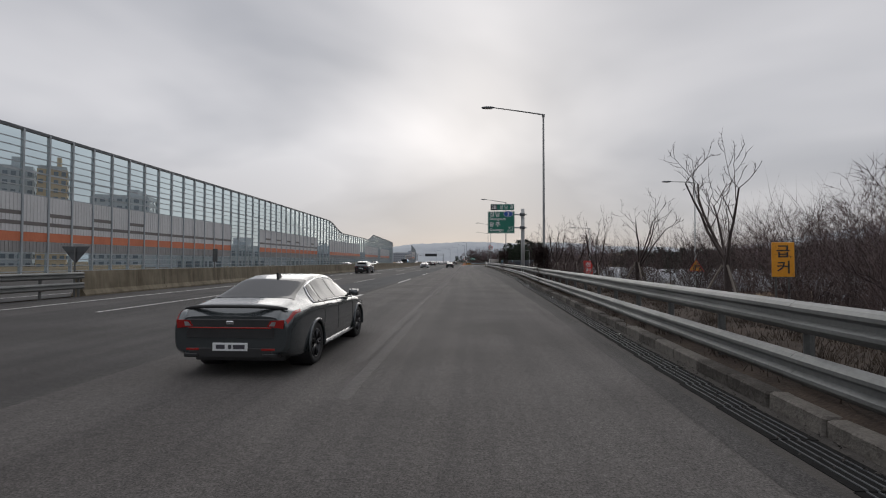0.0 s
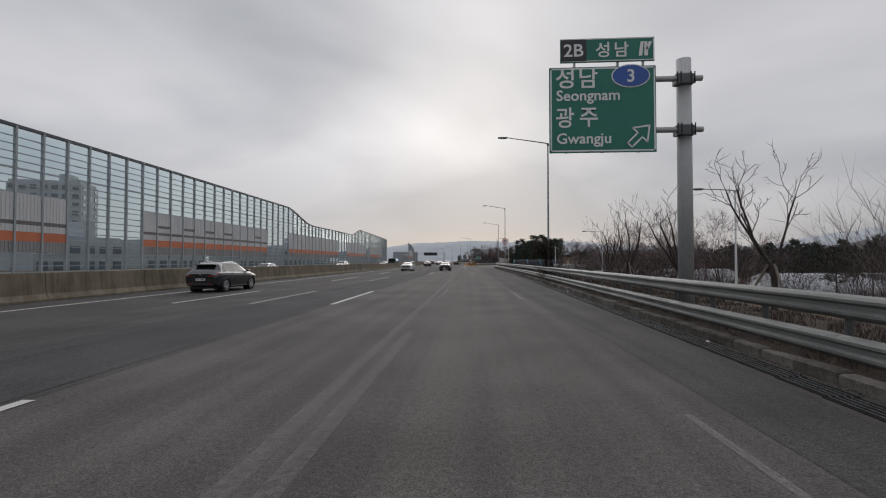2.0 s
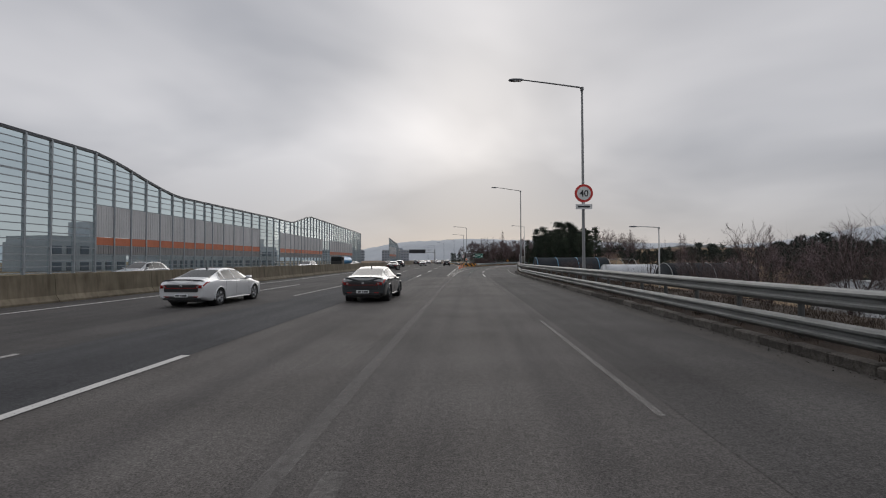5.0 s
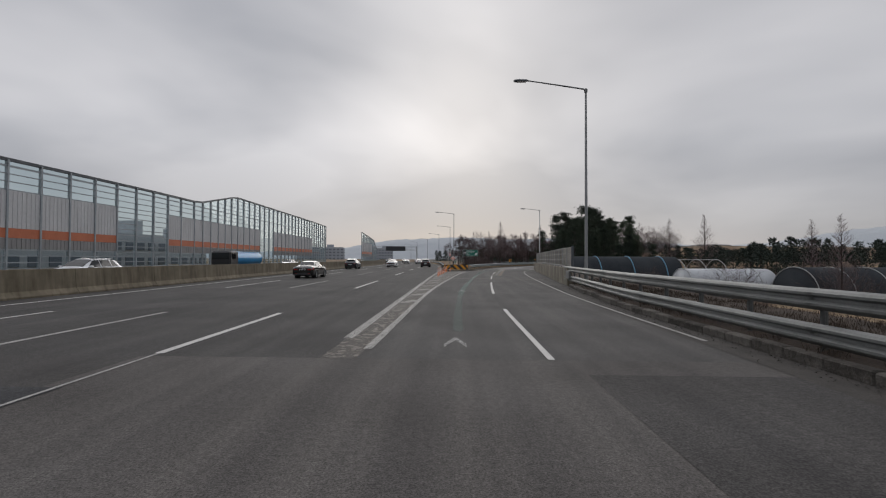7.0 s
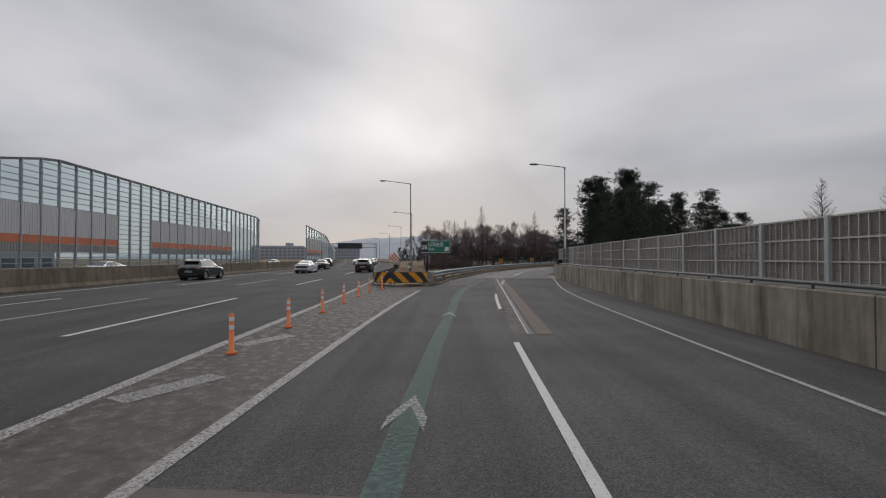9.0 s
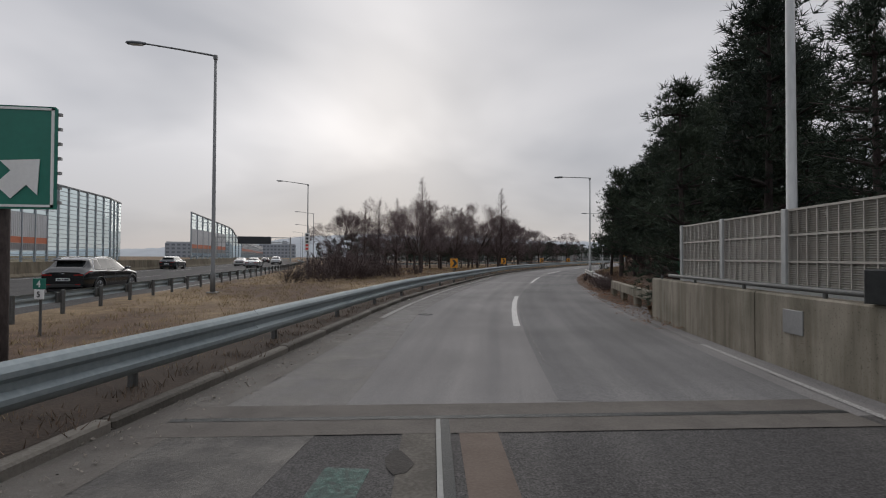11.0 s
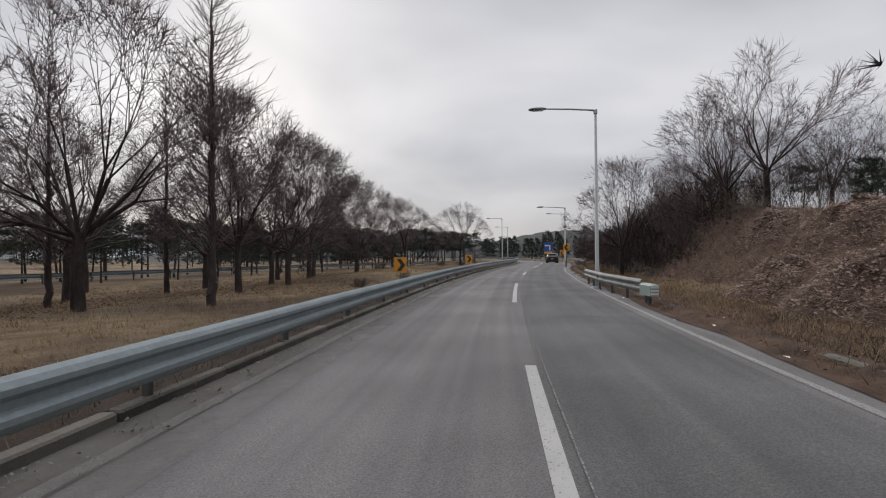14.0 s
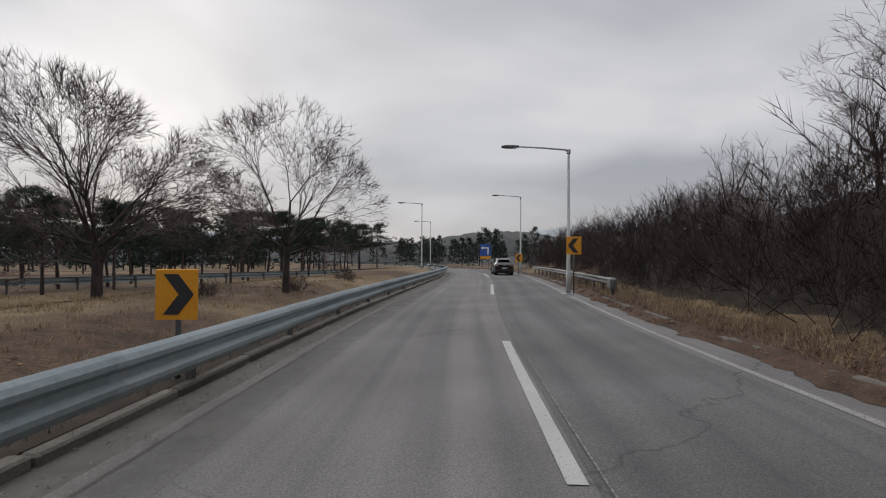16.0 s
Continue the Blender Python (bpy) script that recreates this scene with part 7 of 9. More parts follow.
def branchy(rng, segs, p, d, length, r, depth, spec):
    """Grows one limb as a chain of short segments and its side shoots."""
    n = max(2, int(spec["joints"])) if depth else 1
    step = length / n
    for k in range(n):
        d = (d + Vector((rng.uniform(-1, 1), rng.uniform(-1, 1), rng.uniform(-1, 1))) * spec["wander"] + Vector((0, 0, spec["lift"]))).normalized()
        q = p + d * step
        r2 = max(r * (1 - spec["taper"] / n), 0.009) if depth else 0.0
        segs.append((p, q, r, r2))
        p, r = q, r2
        if depth > 0 and (k + 1) / n > spec["bare"]:
            for _ in range(spec["shoots"] + (k == n - 1) + (spec.get("fine", 0) if depth == 1 else 0)):
                if rng.random() > spec["chance"]:
                    continue
                side = d.orthogonal().normalized()
                side = Matrix.Rotation(rng.uniform(0, 2 * math.pi), 3, d) @ side
                a = radians(rng.uniform(*spec["angle"]))
                branchy(rng, segs, p, (d * math.cos(a) + side * math.sin(a)).normalized(), length * rng.uniform(*spec["shrink"]), r * rng.uniform(0.42, 0.6), depth - 1, spec)


def limbs(segs, mat_name, name, thin=3):
    """Tubes for all segments in one mesh: thick ones with five sides, twigs with three."""
    v, f, n = [], [], 0
    for p, q, r0, r1 in segs:
        d = q - p
        if d.length < 1e-5:
            continue
        d.normalize()
        s = d.orthogonal().normalized()
        t = d.cross(s)
        m = 6 if r0 > 0.04 else thin
        if r1 == 0.0:
            for k in range(3):
                a = 2 * math.pi * k / 3
                v.append(tuple(p + (s * math.cos(a) + t * math.sin(a)) * max(r0, 0.009)))
            v.append(tuple(q))
            f += [(n, n + 1, n + 3), (n + 1, n + 2, n + 3), (n + 2, n, n + 3)]
            n += 4
            continue
        for c, r in ((p, r0), (q, r1)):
            for k in range(m):
                a = 2 * math.pi * k / m
                v.append(tuple(c + (s * math.cos(a) + t * math.sin(a)) * r))
        for k in range(m):
            f.append((n + k, n + (k + 1) % m, n + m + (k + 1) % m, n + m + k))
        n += 2 * m
    me = bpy.data.meshes.new(name)
    me.from_pydata(v, [], f)
    me.materials.append(M[mat_name])
    me.polygons.foreach_set("use_smooth", [True] * len(me.polygons))
    return me


def split_tree(segs, cut):
    return [s for s in segs if s[2] >= cut], [s for s in segs if s[2] < cut]


def make_tree(name, label, category, segs, cut, bark="bark", twig="twig", group=""):
    """A template tree: thick limbs in one part, fine twigs in another."""
    t = thing(name, label, category, group)
    a, b = split_tree(segs, cut)
    part("trunk", limbs(a, bark, "trunk"), None, t)
    part("crown", limbs(b, twig, "crown"), None, t, "fine bare twigs")
    return t


def fan_tree(seed, height, full=0.74):
    """A round-headed street tree: short trunk, limbs forking again and again out to a dome of fine twigs."""
    rng = random.Random(seed)
    segs = []
    trunk = height * rng.uniform(0.22, 0.27)
    r = height * 0.0150
    segs.append((Vector((0, 0, -0.2)), Vector((0.03, 0, trunk * 0.5)), r * 1.35, r * 1.08))
    segs.append((Vector((0.03, 0, trunk * 0.5)), Vector((0, 0.04, trunk)), r * 1.08, r))
    cz, rx, rz = 0.57 * height, 0.45 * height, 0.43 * height
    shares = (0.32, 0.22, 0.18, 0.14, 0.12)
    levels = len(shares)

    def turned(d, a_lo, a_hi):
        side = Matrix.Rotation(rng.uniform(0, 2 * math.pi), 3, d) @ d.orthogonal().normalized()
        a = radians(rng.uniform(a_lo, a_hi))
        return (d * math.cos(a) + side * math.sin(a)).normalized()

    def grow(p, d, reach, rad, lv):
        for k in range(2):
            d = (d + Vector((rng.uniform(-1, 1), rng.uniform(-1, 1), rng.uniform(-0.7, 1.0))) * 0.10).normalized()
            q = p + d * reach * shares[lv] * 0.5 * rng.uniform(0.85, 1.15)
            r2 = max(rad * 0.86, 0.0055)
            segs.append((p, q, rad, r2))
            p, rad = q, r2
            for _ in range(2 if lv >= 1 and rng.random() < full else 1 if lv >= 1 else 0):
                e = turned(d, 25, 60)
                m = p + e * reach * 0.06
                segs.append((p, m, 0.007, 0.006))
                segs.append((m, m + turned(e, 5, 25) * reach * 0.07, 0.006, 0.0))
                if full > 0.7:
                    segs.append((m, m + turned(e, 25, 50) * reach * 0.05, 0.0055, 0.0))
        if lv == levels - 1:
            for _ in range(3 if full > 0.7 else 2):
                segs.append((p, p + turned(d, 6, 34) * reach * rng.uniform(0.07, 0.13), 0.006, 0.0))
            return
        for c in range(3 if rng.random() < full * (0.80 if lv < 2 else 0.45) else 2):
            grow(p, turned(d, 9, 31), reach, max(rad * rng.uniform(0.60, 0.78), 0.0065), lv + 1)

    for k in range(10):
        a = 2.4 * k + rng.uniform(-0.25, 0.25)
        lean = radians((10, 24, 38, 50, 60, 70, 31, 55, 74, 44)[k] + rng.uniform(-5, 5))
        d = Vector((math.cos(a) * math.sin(lean), math.sin(a) * math.sin(lean), math.cos(lean)))
        # distance from the fork to the dome along this limb
        qa = (d.x ** 2 + d.y ** 2) / rx ** 2 + d.z ** 2 / rz ** 2
        qb = 2 * d.z * (trunk - cz) / rz ** 2
        qc = (trunk - cz) ** 2 / rz ** 2 - 1
        reach = (-qb + math.sqrt(max(qb * qb - 4 * qa * qc, 0.01))) / (2 * qa)
        grow(Vector((0, 0, trunk * rng.uniform(0.78, 1.0))), d, reach * rng.uniform(0.92, 1.06), r * rng.uniform(0.40, 0.54), 0)
    return segs


def spire_tree(seed, height):
    """A narrow bare conifer: straight trunk, many fine rising side shoots in a cone."""
    rng = random.Random(seed)
    segs = []
    p, r = Vector((0, 0, -0.2)), height * 0.012
    n = 30
    for k in range(n):
        z = height * (k + 1) / n
        q = Vector((rng.uniform(-0.04, 0.04), rng.uniform(-0.04, 0.04), z))
        r2 = height * 0.012 * (1 - (k + 1) / n) + 0.006
        segs.append((p, q, r, r2))
        p, r = q, r2
        if k > 3:
            reach = height * 0.31 * (1 - (k / n) ** 1.1) * (0.55 + 0.45 * min(1.0, (k - 3) / 5)) + 0.18
            for _ in range(11):
                a = rng.uniform(0, 2 * math.pi)
                lean = radians(rng.uniform(46, 74))
                d = Vector((math.cos(a) * math.sin(lean), math.sin(a) * math.sin(lean), math.cos(lean)))
                spec = dict(joints=4, wander=0.06, lift=0.10, taper=0.75, bare=0.1, shoots=1, chance=0.85, angle=(18, 42), shrink=(0.25, 0.45))
                branchy(rng, segs, q - Vector((0, 0, rng.uniform(0, height / n))), d, reach * rng.uniform(0.55, 1.0), 0.013, 1, spec)
    return segs


def rough_tree(seed, height):
    """An open, pruned roadside tree with a few crooked limbs and short twigs."""
    rng = random.Random(seed)
    segs = []
    r = height * 0.017
    spec = dict(joints=5, wander=0.2, lift=0.10, taper=0.6, bare=0.3, shoots=1, chance=0.75, angle=(25, 60), shrink=(0.3, 0.55))
    trunk = height * 0.34
    segs.append((Vector((0, 0, -0.5)), Vector((0.08, 0.02, trunk * 0.5)), r * 1.3, r * 1.1))
    segs.append((Vector((0.08, 0.02, trunk * 0.5)), Vector((0, 0.05, trunk)), r * 1.1, r))
    for k in range(rng.randint(4, 5)):
        a = rng.uniform(0, 2 * math.pi)
        lean = radians(rng.uniform(12, 42))
        d = Vector((math.cos(a) * math.sin(lean), math.sin(a) * math.sin(lean), math.cos(lean)))
        branchy(rng, segs, Vector((0, 0, trunk * rng.uniform(0.7, 1.0))), d, height * rng.uniform(0.4, 0.6), r * 0.55, 3, spec)
    return segs


def bush_stems(seed, height, spread, n, lean=45, r=0.014, depth=2):
    rng = random.Random(seed)
    segs = []
    spec = dict(joints=3, wander=0.16, lift=0.04, taper=0.7, bare=0.1, shoots=2, chance=0.8, angle=(15, 45), shrink=(0.4, 0.7))
    for _ in range(n):
        a = rng.uniform(0, 2 * math.pi)
        l = radians(rng.uniform(4, lean))
        o = Vector((rng.uniform(-spread, spread) * 0.5, rng.uniform(-spread, spread) * 0.5, -0.1))
        d = Vector((math.cos(a) * math.sin(l), math.sin(a) * math.sin(l), math.cos(l)))
        branchy(rng, segs, o, d, height * rng.uniform(0.6, 1.0), r, depth, spec)
    return segs


def tufts(points, rng, size, blades, name, mat):
    """Needle tufts: each a small star of narrow blades."""
    v, f, n = [], [], 0
    for c, out in points:
        for _ in range(blades):
            d = (out * 0.7 + Vector((rng.uniform(-1, 1), rng.uniform(-1, 1), rng.uniform(-0.6, 1)))).normalized()
            s = d.orthogonal().normalized()
            s = Matrix.Rotation(rng.uniform(0, 6.28), 3, d) @ s
            L = size * rng.uniform(0.6, 1.2)
            w = L * (0.052 if size < 0.9 else 0.17)
            v += [tuple(c - s * w), tuple(c + s * w), tuple(c + d * L)]
            f.append((n, n + 1, n + 2))
            n += 3
    me = bpy.data.meshes.new(name)
    me.from_pydata(v, [], f)
    me.materials.append(M[mat])
    return me


def pine(seed, height, label, crown_from=0.25, tuft=0.55, count=520, spread=0.30, flat=False, mat="needle", blades=9):
    """A pine: trunk, whorled limbs and a ragged crown of needle tufts with gaps."""
    rng = random.Random(seed)
    t = thing("pine_tree", label, "tree", "pines")
    segs, spots = [], []
    r = height * 0.018
    p = Vector((0, 0, -0.3))
    bend = Vector((rng.uniform(-1, 1), rng.uniform(-1, 1), 0)) * (0.06 if not flat else 0.16)
    n = 12
    for k in range(n):
        q = Vector((bend.x * height * math.sin(k / n * 2.2) * 0.4, bend.y * height * math.sin(k / n * 2.0) * 0.4, height * (k + 1) / n * 0.97))
        segs.append((p, q, r * (1 - k / n * 0.85), r * (1 - (k + 1) / n * 0.85)))
        frac = (k + 1) / n
        if frac > crown_from:
            for _ in range(5):
                a = rng.uniform(0, 2 * math.pi)
                reach = height * spread * ((1.1 - frac) ** 0.6 if not flat else (0.7 + 0.5 * math.sin(frac * 3))) * rng.uniform(0.55, 1.1)
                d = Vector((math.cos(a), math.sin(a), rng.uniform(0.0, 0.5) if not flat else rng.uniform(-0.1, 0.25))).normalized()
                e = q + d * reach
                segs.append((q, q + d * reach * 0.6, r * 0.3, r * 0.16))
                segs.append((q + d * reach * 0.6, e, r * 0.16, 0.012))
                m = max(3, int(count / 45)) if mat != "needle_far" else 2
                for j in range(m):
                    u = rng.uniform(0.3, 1.05)
                    c = q + d * reach * u + Vector((rng.gauss(0, 1), rng.gauss(0, 1), rng.gauss(0, 0.6))) * height * 0.035
                    spots.append((c, (d + Vector((0, 0, 0.4))).normalized()))
        p = q
    for j in range(int(count / 16)):
        spots.append((Vector((p.x, p.y, height * rng.uniform(0.9, 1.0))) + Vector((rng.gauss(0, 0.25), rng.gauss(0, 0.25), 0)), Vector((0, 0, 1))))
    if mat == "needle_far":
        segs = [s for s in segs if s[2] > r * 0.31]
    part("trunk", limbs(segs, "bark", "trunk"), None, t)
    part("crown", tufts(spots, rng, tuft, blades, "crown", mat), None, t, "dark green needles")
    return t


rngp = random.Random(77)


def put(template, x, y, k=1.0, z=None, turn=None):
    zz = float(ground_z(x, y)) - 0.05 if z is None else z
    ob = copy_thing(template, pose(x, y, zz, 0, 0, rngp.uniform(0, 360) if turn is None else turn))
    ob.scale = (k, k, k)
    return ob


FAN = [make_tree("street_tree", "bare fan-shaped street tree on dry grass", "tree", fan_tree(s, 9.0), 0.026, "bark", "twig", "bare trees") for s in (11, 12, 13, 14)]
FAN_OPEN = [make_tree("street_tree", "bare open-crowned street tree", "tree", fan_tree(s, 9.0, 0.36), 0.026, "bark", "twig", "bare trees") for s in (15, 16)]
SPIRE = [make_tree("conifer_tree", "bare narrow pointed conifer among the trees", "tree", spire_tree(s, 11.0), 0.03, "bark", "twig", "bare conifers") for s in (21, 22)]
ROUGH = [make_tree("roadside_tree", "bare crooked roadside tree", "tree", rough_tree(s, 7.0), 0.028, "bark", "twig_wood", "roadside trees") for s in (31, 32, 33)]
SHRUB = [make_tree("shrub", "bare brown shrub of thin stems", "shrub", bush_stems(s, 1.3, 1.6, 34, 60), 0.03, "twig_dark", "twig_wood", "bare shrubs") for s in (41, 42)]
THICKET = [make_tree("thicket", "tall tangle of bare thin stems", "shrub", bush_stems(s, 5.5, 3.4, 34, 32, 0.022), 0.02, "bark", "twig_wood", "bare thickets") for s in (51, 52, 53)]
PALE = [make_tree("brushwood", "pale dry brush drooping over the bank", "shrub", bush_stems(s, 1.9, 2.6, 34, 88, 0.017), 0.03, "twig_pale", "twig_pale", "dry brush") for s in (61, 62)]
PINES = [pine(s, 10.0, "tall dark pine with ragged needle crown", 0.06, 0.36, 1080, 0.27, False, "needle", 10) for s in (71, 72, 73)]
MIDPINE = [pine(s, 10.0, "tall dark pine with bare lower trunk on the leafy slope", 0.20, 0.40, 1350, 0.31, False, "needle", 10) for s in (75, 76)]
LOWPINE = [pine(s, 6.0, "low spreading pine with flat needle layers", 0.45, 0.42, 800, 0.34, True, "needle_mid", 6) for s in (81, 82)]
HIGHPINE = [pine(s, 10.0, "tall pine with a high ragged crown on the bank", 0.20, 0.32, 2100, 0.35, False, "needle", 11) for s in (74,)]
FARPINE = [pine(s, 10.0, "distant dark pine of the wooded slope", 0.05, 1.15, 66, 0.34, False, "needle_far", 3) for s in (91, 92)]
USED = set()


def first_or_copy(group, k_i, x, y, k=1.0, z=None, turn=None):
    """The template itself stands at its first place; copies stand at the others."""
    t = group[k_i % len(group)]
    if t.name in USED:
        return put(t, x, y, k, z, turn)
    USED.add(t.name)
    zz = float(ground_z(x, y)) - 0.05 if z is None else z
    t.matrix_world = pose(x, y, zz, 0, 0, rngp.uniform(0, 360) if turn is None else turn)
    t.scale = (k, k, k)
    return t


# grass island: fan trees and spires behind the ramp rail
for k, (x, y, s) in enumerate(((47.55, 297.0, 0.75), (42.1, 298.9, 0.86), (36.2, 295.0, 0.92), (30.5, 283.4, 1.02), (28.0, 278.4, 0.95), (26.5, 273.4, 0.95), (22.3, 269.0, 1.12), (41.9, 303.0, 0.85), (35.5, 292.4, 0.92), (31.6, 289.6, 0.97), (28.7, 276.6, 0.9), (18.1, 264.2, 0.9), (17.5, 260.1, 0.86),
                               (12.3, 249.9, 0.92), (12.5, 261.5, 1.0), (16.6, 266.8, 1.05), (3.6, 273.0, 1.05), (1.6, 277.0, 1.0), (7.6, 266.6, 1.1), (10.5, 271.5, 1.05), (20.0, 276.0, 1.05), (24.5, 284.0, 1.1), (14.5, 276.0, 1.0),
                               (29.0, 291.0, 1.05), (18.5, 284.0, 1.1), (9.0, 280.0, 1.05), (13.0, 286.0, 1.1), (4.0, 286.0, 1.1))):
    first_or_copy(FAN if k < 18 else FAN_OPEN, k, x, y, s)
for k, (x, y, s) in enumerate(((13.75, 264.5, 1.12), (25.8, 268.8, 1.06), (10.5, 268.0, 0.9), (15.5, 271.0, 0.85), (8.0, 262.5, 0.8), (20.5, 272.5, 0.85), (23.0, 280.0, 1.0), (6.0, 270.0, 0.9))):
    first_or_copy(SPIRE, k, x, y, s)
for k, (x, y, s) in enumerate(((4.3, 233.5, 0.85), (5.6, 235.6, 1.1), (6.8, 237.0, 1.1), (5.0, 237.5, 1.2), (7.6, 239.6, 1.05), (6.0, 240.0, 1.2), (8.4, 242.0, 1.1), (3.6, 236.0, 1.0), (7.0, 243.0, 1.15), (9.3, 241.4, 0.8), (2.8, 231.6, 0.7), (11.5, 246.5, 0.6), (4.6, 241.5, 1.2),
                               (35.5, 279.0, 0.3), (31.5, 273.5, 0.3), (48.0, 297.5, 0.35), (37.0, 290.0, 0.4), (52.0, 303.0, 0.4), (45.0, 296.0, 0.35))):
    first_or_copy(SHRUB, k, x, y, s)
BACK_RAIL = spline([(6, 289), (14, 294.5), (25, 302.5), (31.5, 307.5), (40, 312.5), (48, 316.6), (57, 320.4), (66, 327)], 1.0)
for k, (x, y, s) in enumerate(((39.2, 309.6, 0.8), (41.9, 312.0, 0.78), (48.3, 315.4, 0.8), (54.6, 318.6, 0.78), (27.2, 300.6, 0.8), (30.0, 303.6, 0.82), (34.4, 304.6, 0.84), (21.6, 296.0, 0.78), (17.0, 293.4, 0.75), (12.0, 290.6, 0.72), (24.4, 299.4, 0.78), (61.5, 330.0, 0.88), (64.5, 332.0, 0.88), (69, 346, 0.85), (66, 340, 0.8), (72, 354, 0.9), (78, 348, 0.7))):
    first_or_copy(LOWPINE, k, x, y, s)
rngi = random.Random(5)
for dist, gap, lo in ((-2.2, 3, 0.84), (-5.0, 4, 0.92), (-9.0, 5, 1.0)):
    for q in aside(BACK_RAIL, dist)[2::gap]:
        first_or_copy(LOWPINE, rngi.randint(0, 1), float(q[0]) + rngi.uniform(-0.7, 0.7), float(q[1]) + rngi.uniform(-0.5, 0.5), lo + rngi.uniform(-0.07, 0.07))
guardrail("steel guardrail of the far loop road among the pines", BACK_RAIL, (0.56,), -1, "steel_blue", 3.0, 0.62, 4.0, scale=1.2, z0=-0.22)

# staked roadside trees behind the right guardrail
STAKED = ((10.3, 6.9, 0.8), (10.3, 14.3, 0.68), (10.4, 21.6, 0.62), (10.6, 28.2, 0.6), (10.4, 31.4, 0.55), (10.8, 36.9, 0.75), (10.6, 44.2, 0.7), (11.2, 51.5, 0.7), (11.5, 59.0, 0.7))
for k, (x, y, s) in enumerate(STAKED):
    t = first_or_copy(ROUGH, k, x, y, s)
    z = float(ground_z(x, y))
    st = thing("tree_stake", "three grey wooden stakes propping a roadside tree", "tree stake", "tree stakes", (x, y, z))
    for q in range(3):
        a = 2.1 * q + 0.5
        part("stake", Geo().tube([(1.0 * math.cos(a), 1.0 * math.sin(a), -0.2), (0.09 * math.cos(a), 0.09 * math.sin(a), 1.55)], 0.035, 6), M["wood"], st)
for k, (x, y, s) in enumerate(((14.5, 3.0, 0.75), (16.0, 8.0, 0.8), (18.0, 13.0, 0.9), (20.0, 10.0, 0.9), (13.2, -1.0, 0.7), (15.0, 12.5, 0.8), (23.5, 14.0, 1.0), (17.0, 4.0, 0.85), (27.0, 20.0, 1.1), (22, 20, 1.2), (26, 26, 1.2), (19, 27, 1.1), (24, 36, 1.2), (28, 45, 1.25), (20, 48, 1.1), (25, 56, 1.2), (30, 66, 1.3), (22, 74, 1.2), (27, 82, 1.25),
                               (17.5, 76, 0.95), (19.5, 88, 1.0), (24, 95, 1.1), (18.5, 108, 1.0), (23, 116, 1.1), (27, 128, 1.1), (31, 108, 1.2), (36, 92, 1.2), (40, 70, 1.3), (35, 50, 1.3), (38, 30, 1.3), (33, 16, 1.3), (26, 104, 1.1), (29, 118, 1.1), (24, 134, 1.0), (28, 146, 1.0), (33, 132, 1.1), (20.5, 124, 0.9), (24, 86, 1.1), (32, 76, 1.2))):
    first_or_copy(THICKET, k, x, y, s * (0.70 if y > 60 else 0.84))
for k, (x, y, s) in enumerate(((19.4, 224.3, 0.42), (20.2, 226.2, 0.45), (20.9, 227.9, 0.45), (19.9, 225.2, 0.35), (21.6, 229.9, 0.3), (22.6, 233.4, 0.3), (10.6, -1.6, 1.0), (11.4, 0.6, 1.0), (12.2, 3.0, 1.1), (12.6, 6.0, 0.9), (11.6, 9.6, 0.6), (9.0, 22.9, 1.0), (8.6, 24.0, 0.8), (9.0, 70.2, 0.9), (9.3, 69.0, 0.8), (9.4, 12.5, 0.5), (9.6, 34.0, 0.5))):
    first_or_copy(SHRUB, k, x, y, s)
for k, (x, y, s) in enumerate(((44, 40, 1.0), (52, 55, 1.0), (46, 62, 0.9), (58, 38, 1.0), (40, 82, 0.9), (50, 90, 0.9))):
    first_or_copy(LOWPINE, k, x, y, s, -3.1)
for k, (x, y, s) in enumerate(((30, 139, 1.1), (36, 150, 1.2), (33, 158, 0.9), (48, 150, 1.2), (41, 140, 1.0), (24, 150, 0.8))):
    first_or_copy(ROUGH, k, x, y, s * 1.1)
for k, (x, y, s) in enumerate(((20.0, 94.8, 1.4), (21.6, 96.2, 1.25), (19.4, 92.0, 1.4), (22.8, 97.0, 1.3), (25.5, 104.5, 1.2), (26.5, 112.0, 1.0), (29.0, 125.0, 0.9), (24.0, 103.0, 1.1))):
    first_or_copy(ROUGH, k, x, y, s)
for k, (x, y, s) in enumerate(((24.5, 96.5, 1.15), (28.5, 99.5, 1.2), (28.0, 93.5, 1.2), (33.0, 104.0, 1.2), (25.0, 112.0, 0.9), (23.5, 126.0, 0.8), (26.0, 122.0, 0.8), (31.0, 140.0, 0.8), (22.5, 70.0, 1.0))):
    first_or_copy(FAN_OPEN, k, x, y, s, -3.05)
for k, (x, y, s) in enumerate(((14.5, 152, 0.5), (16.5, 158, 0.55), (19.0, 163, 0.6), (21.5, 169, 0.6), (17.0, 168, 0.5), (24.0, 175, 0.6), (27.0, 170, 0.6), (30.0, 178, 0.6), (14.0, 145, 0.5), (13.5, 138, 0.45), (16.0, 130, 0.55))):
    first_or_copy(THICKET, k, x, y, s * 0.55)
for k, (x, y, s) in enumerate(((40, 178, 0.85), (46, 190, 0.9), (52, 172, 0.95))):
    first_or_copy(SPIRE, k, x, y, s, -3.1)

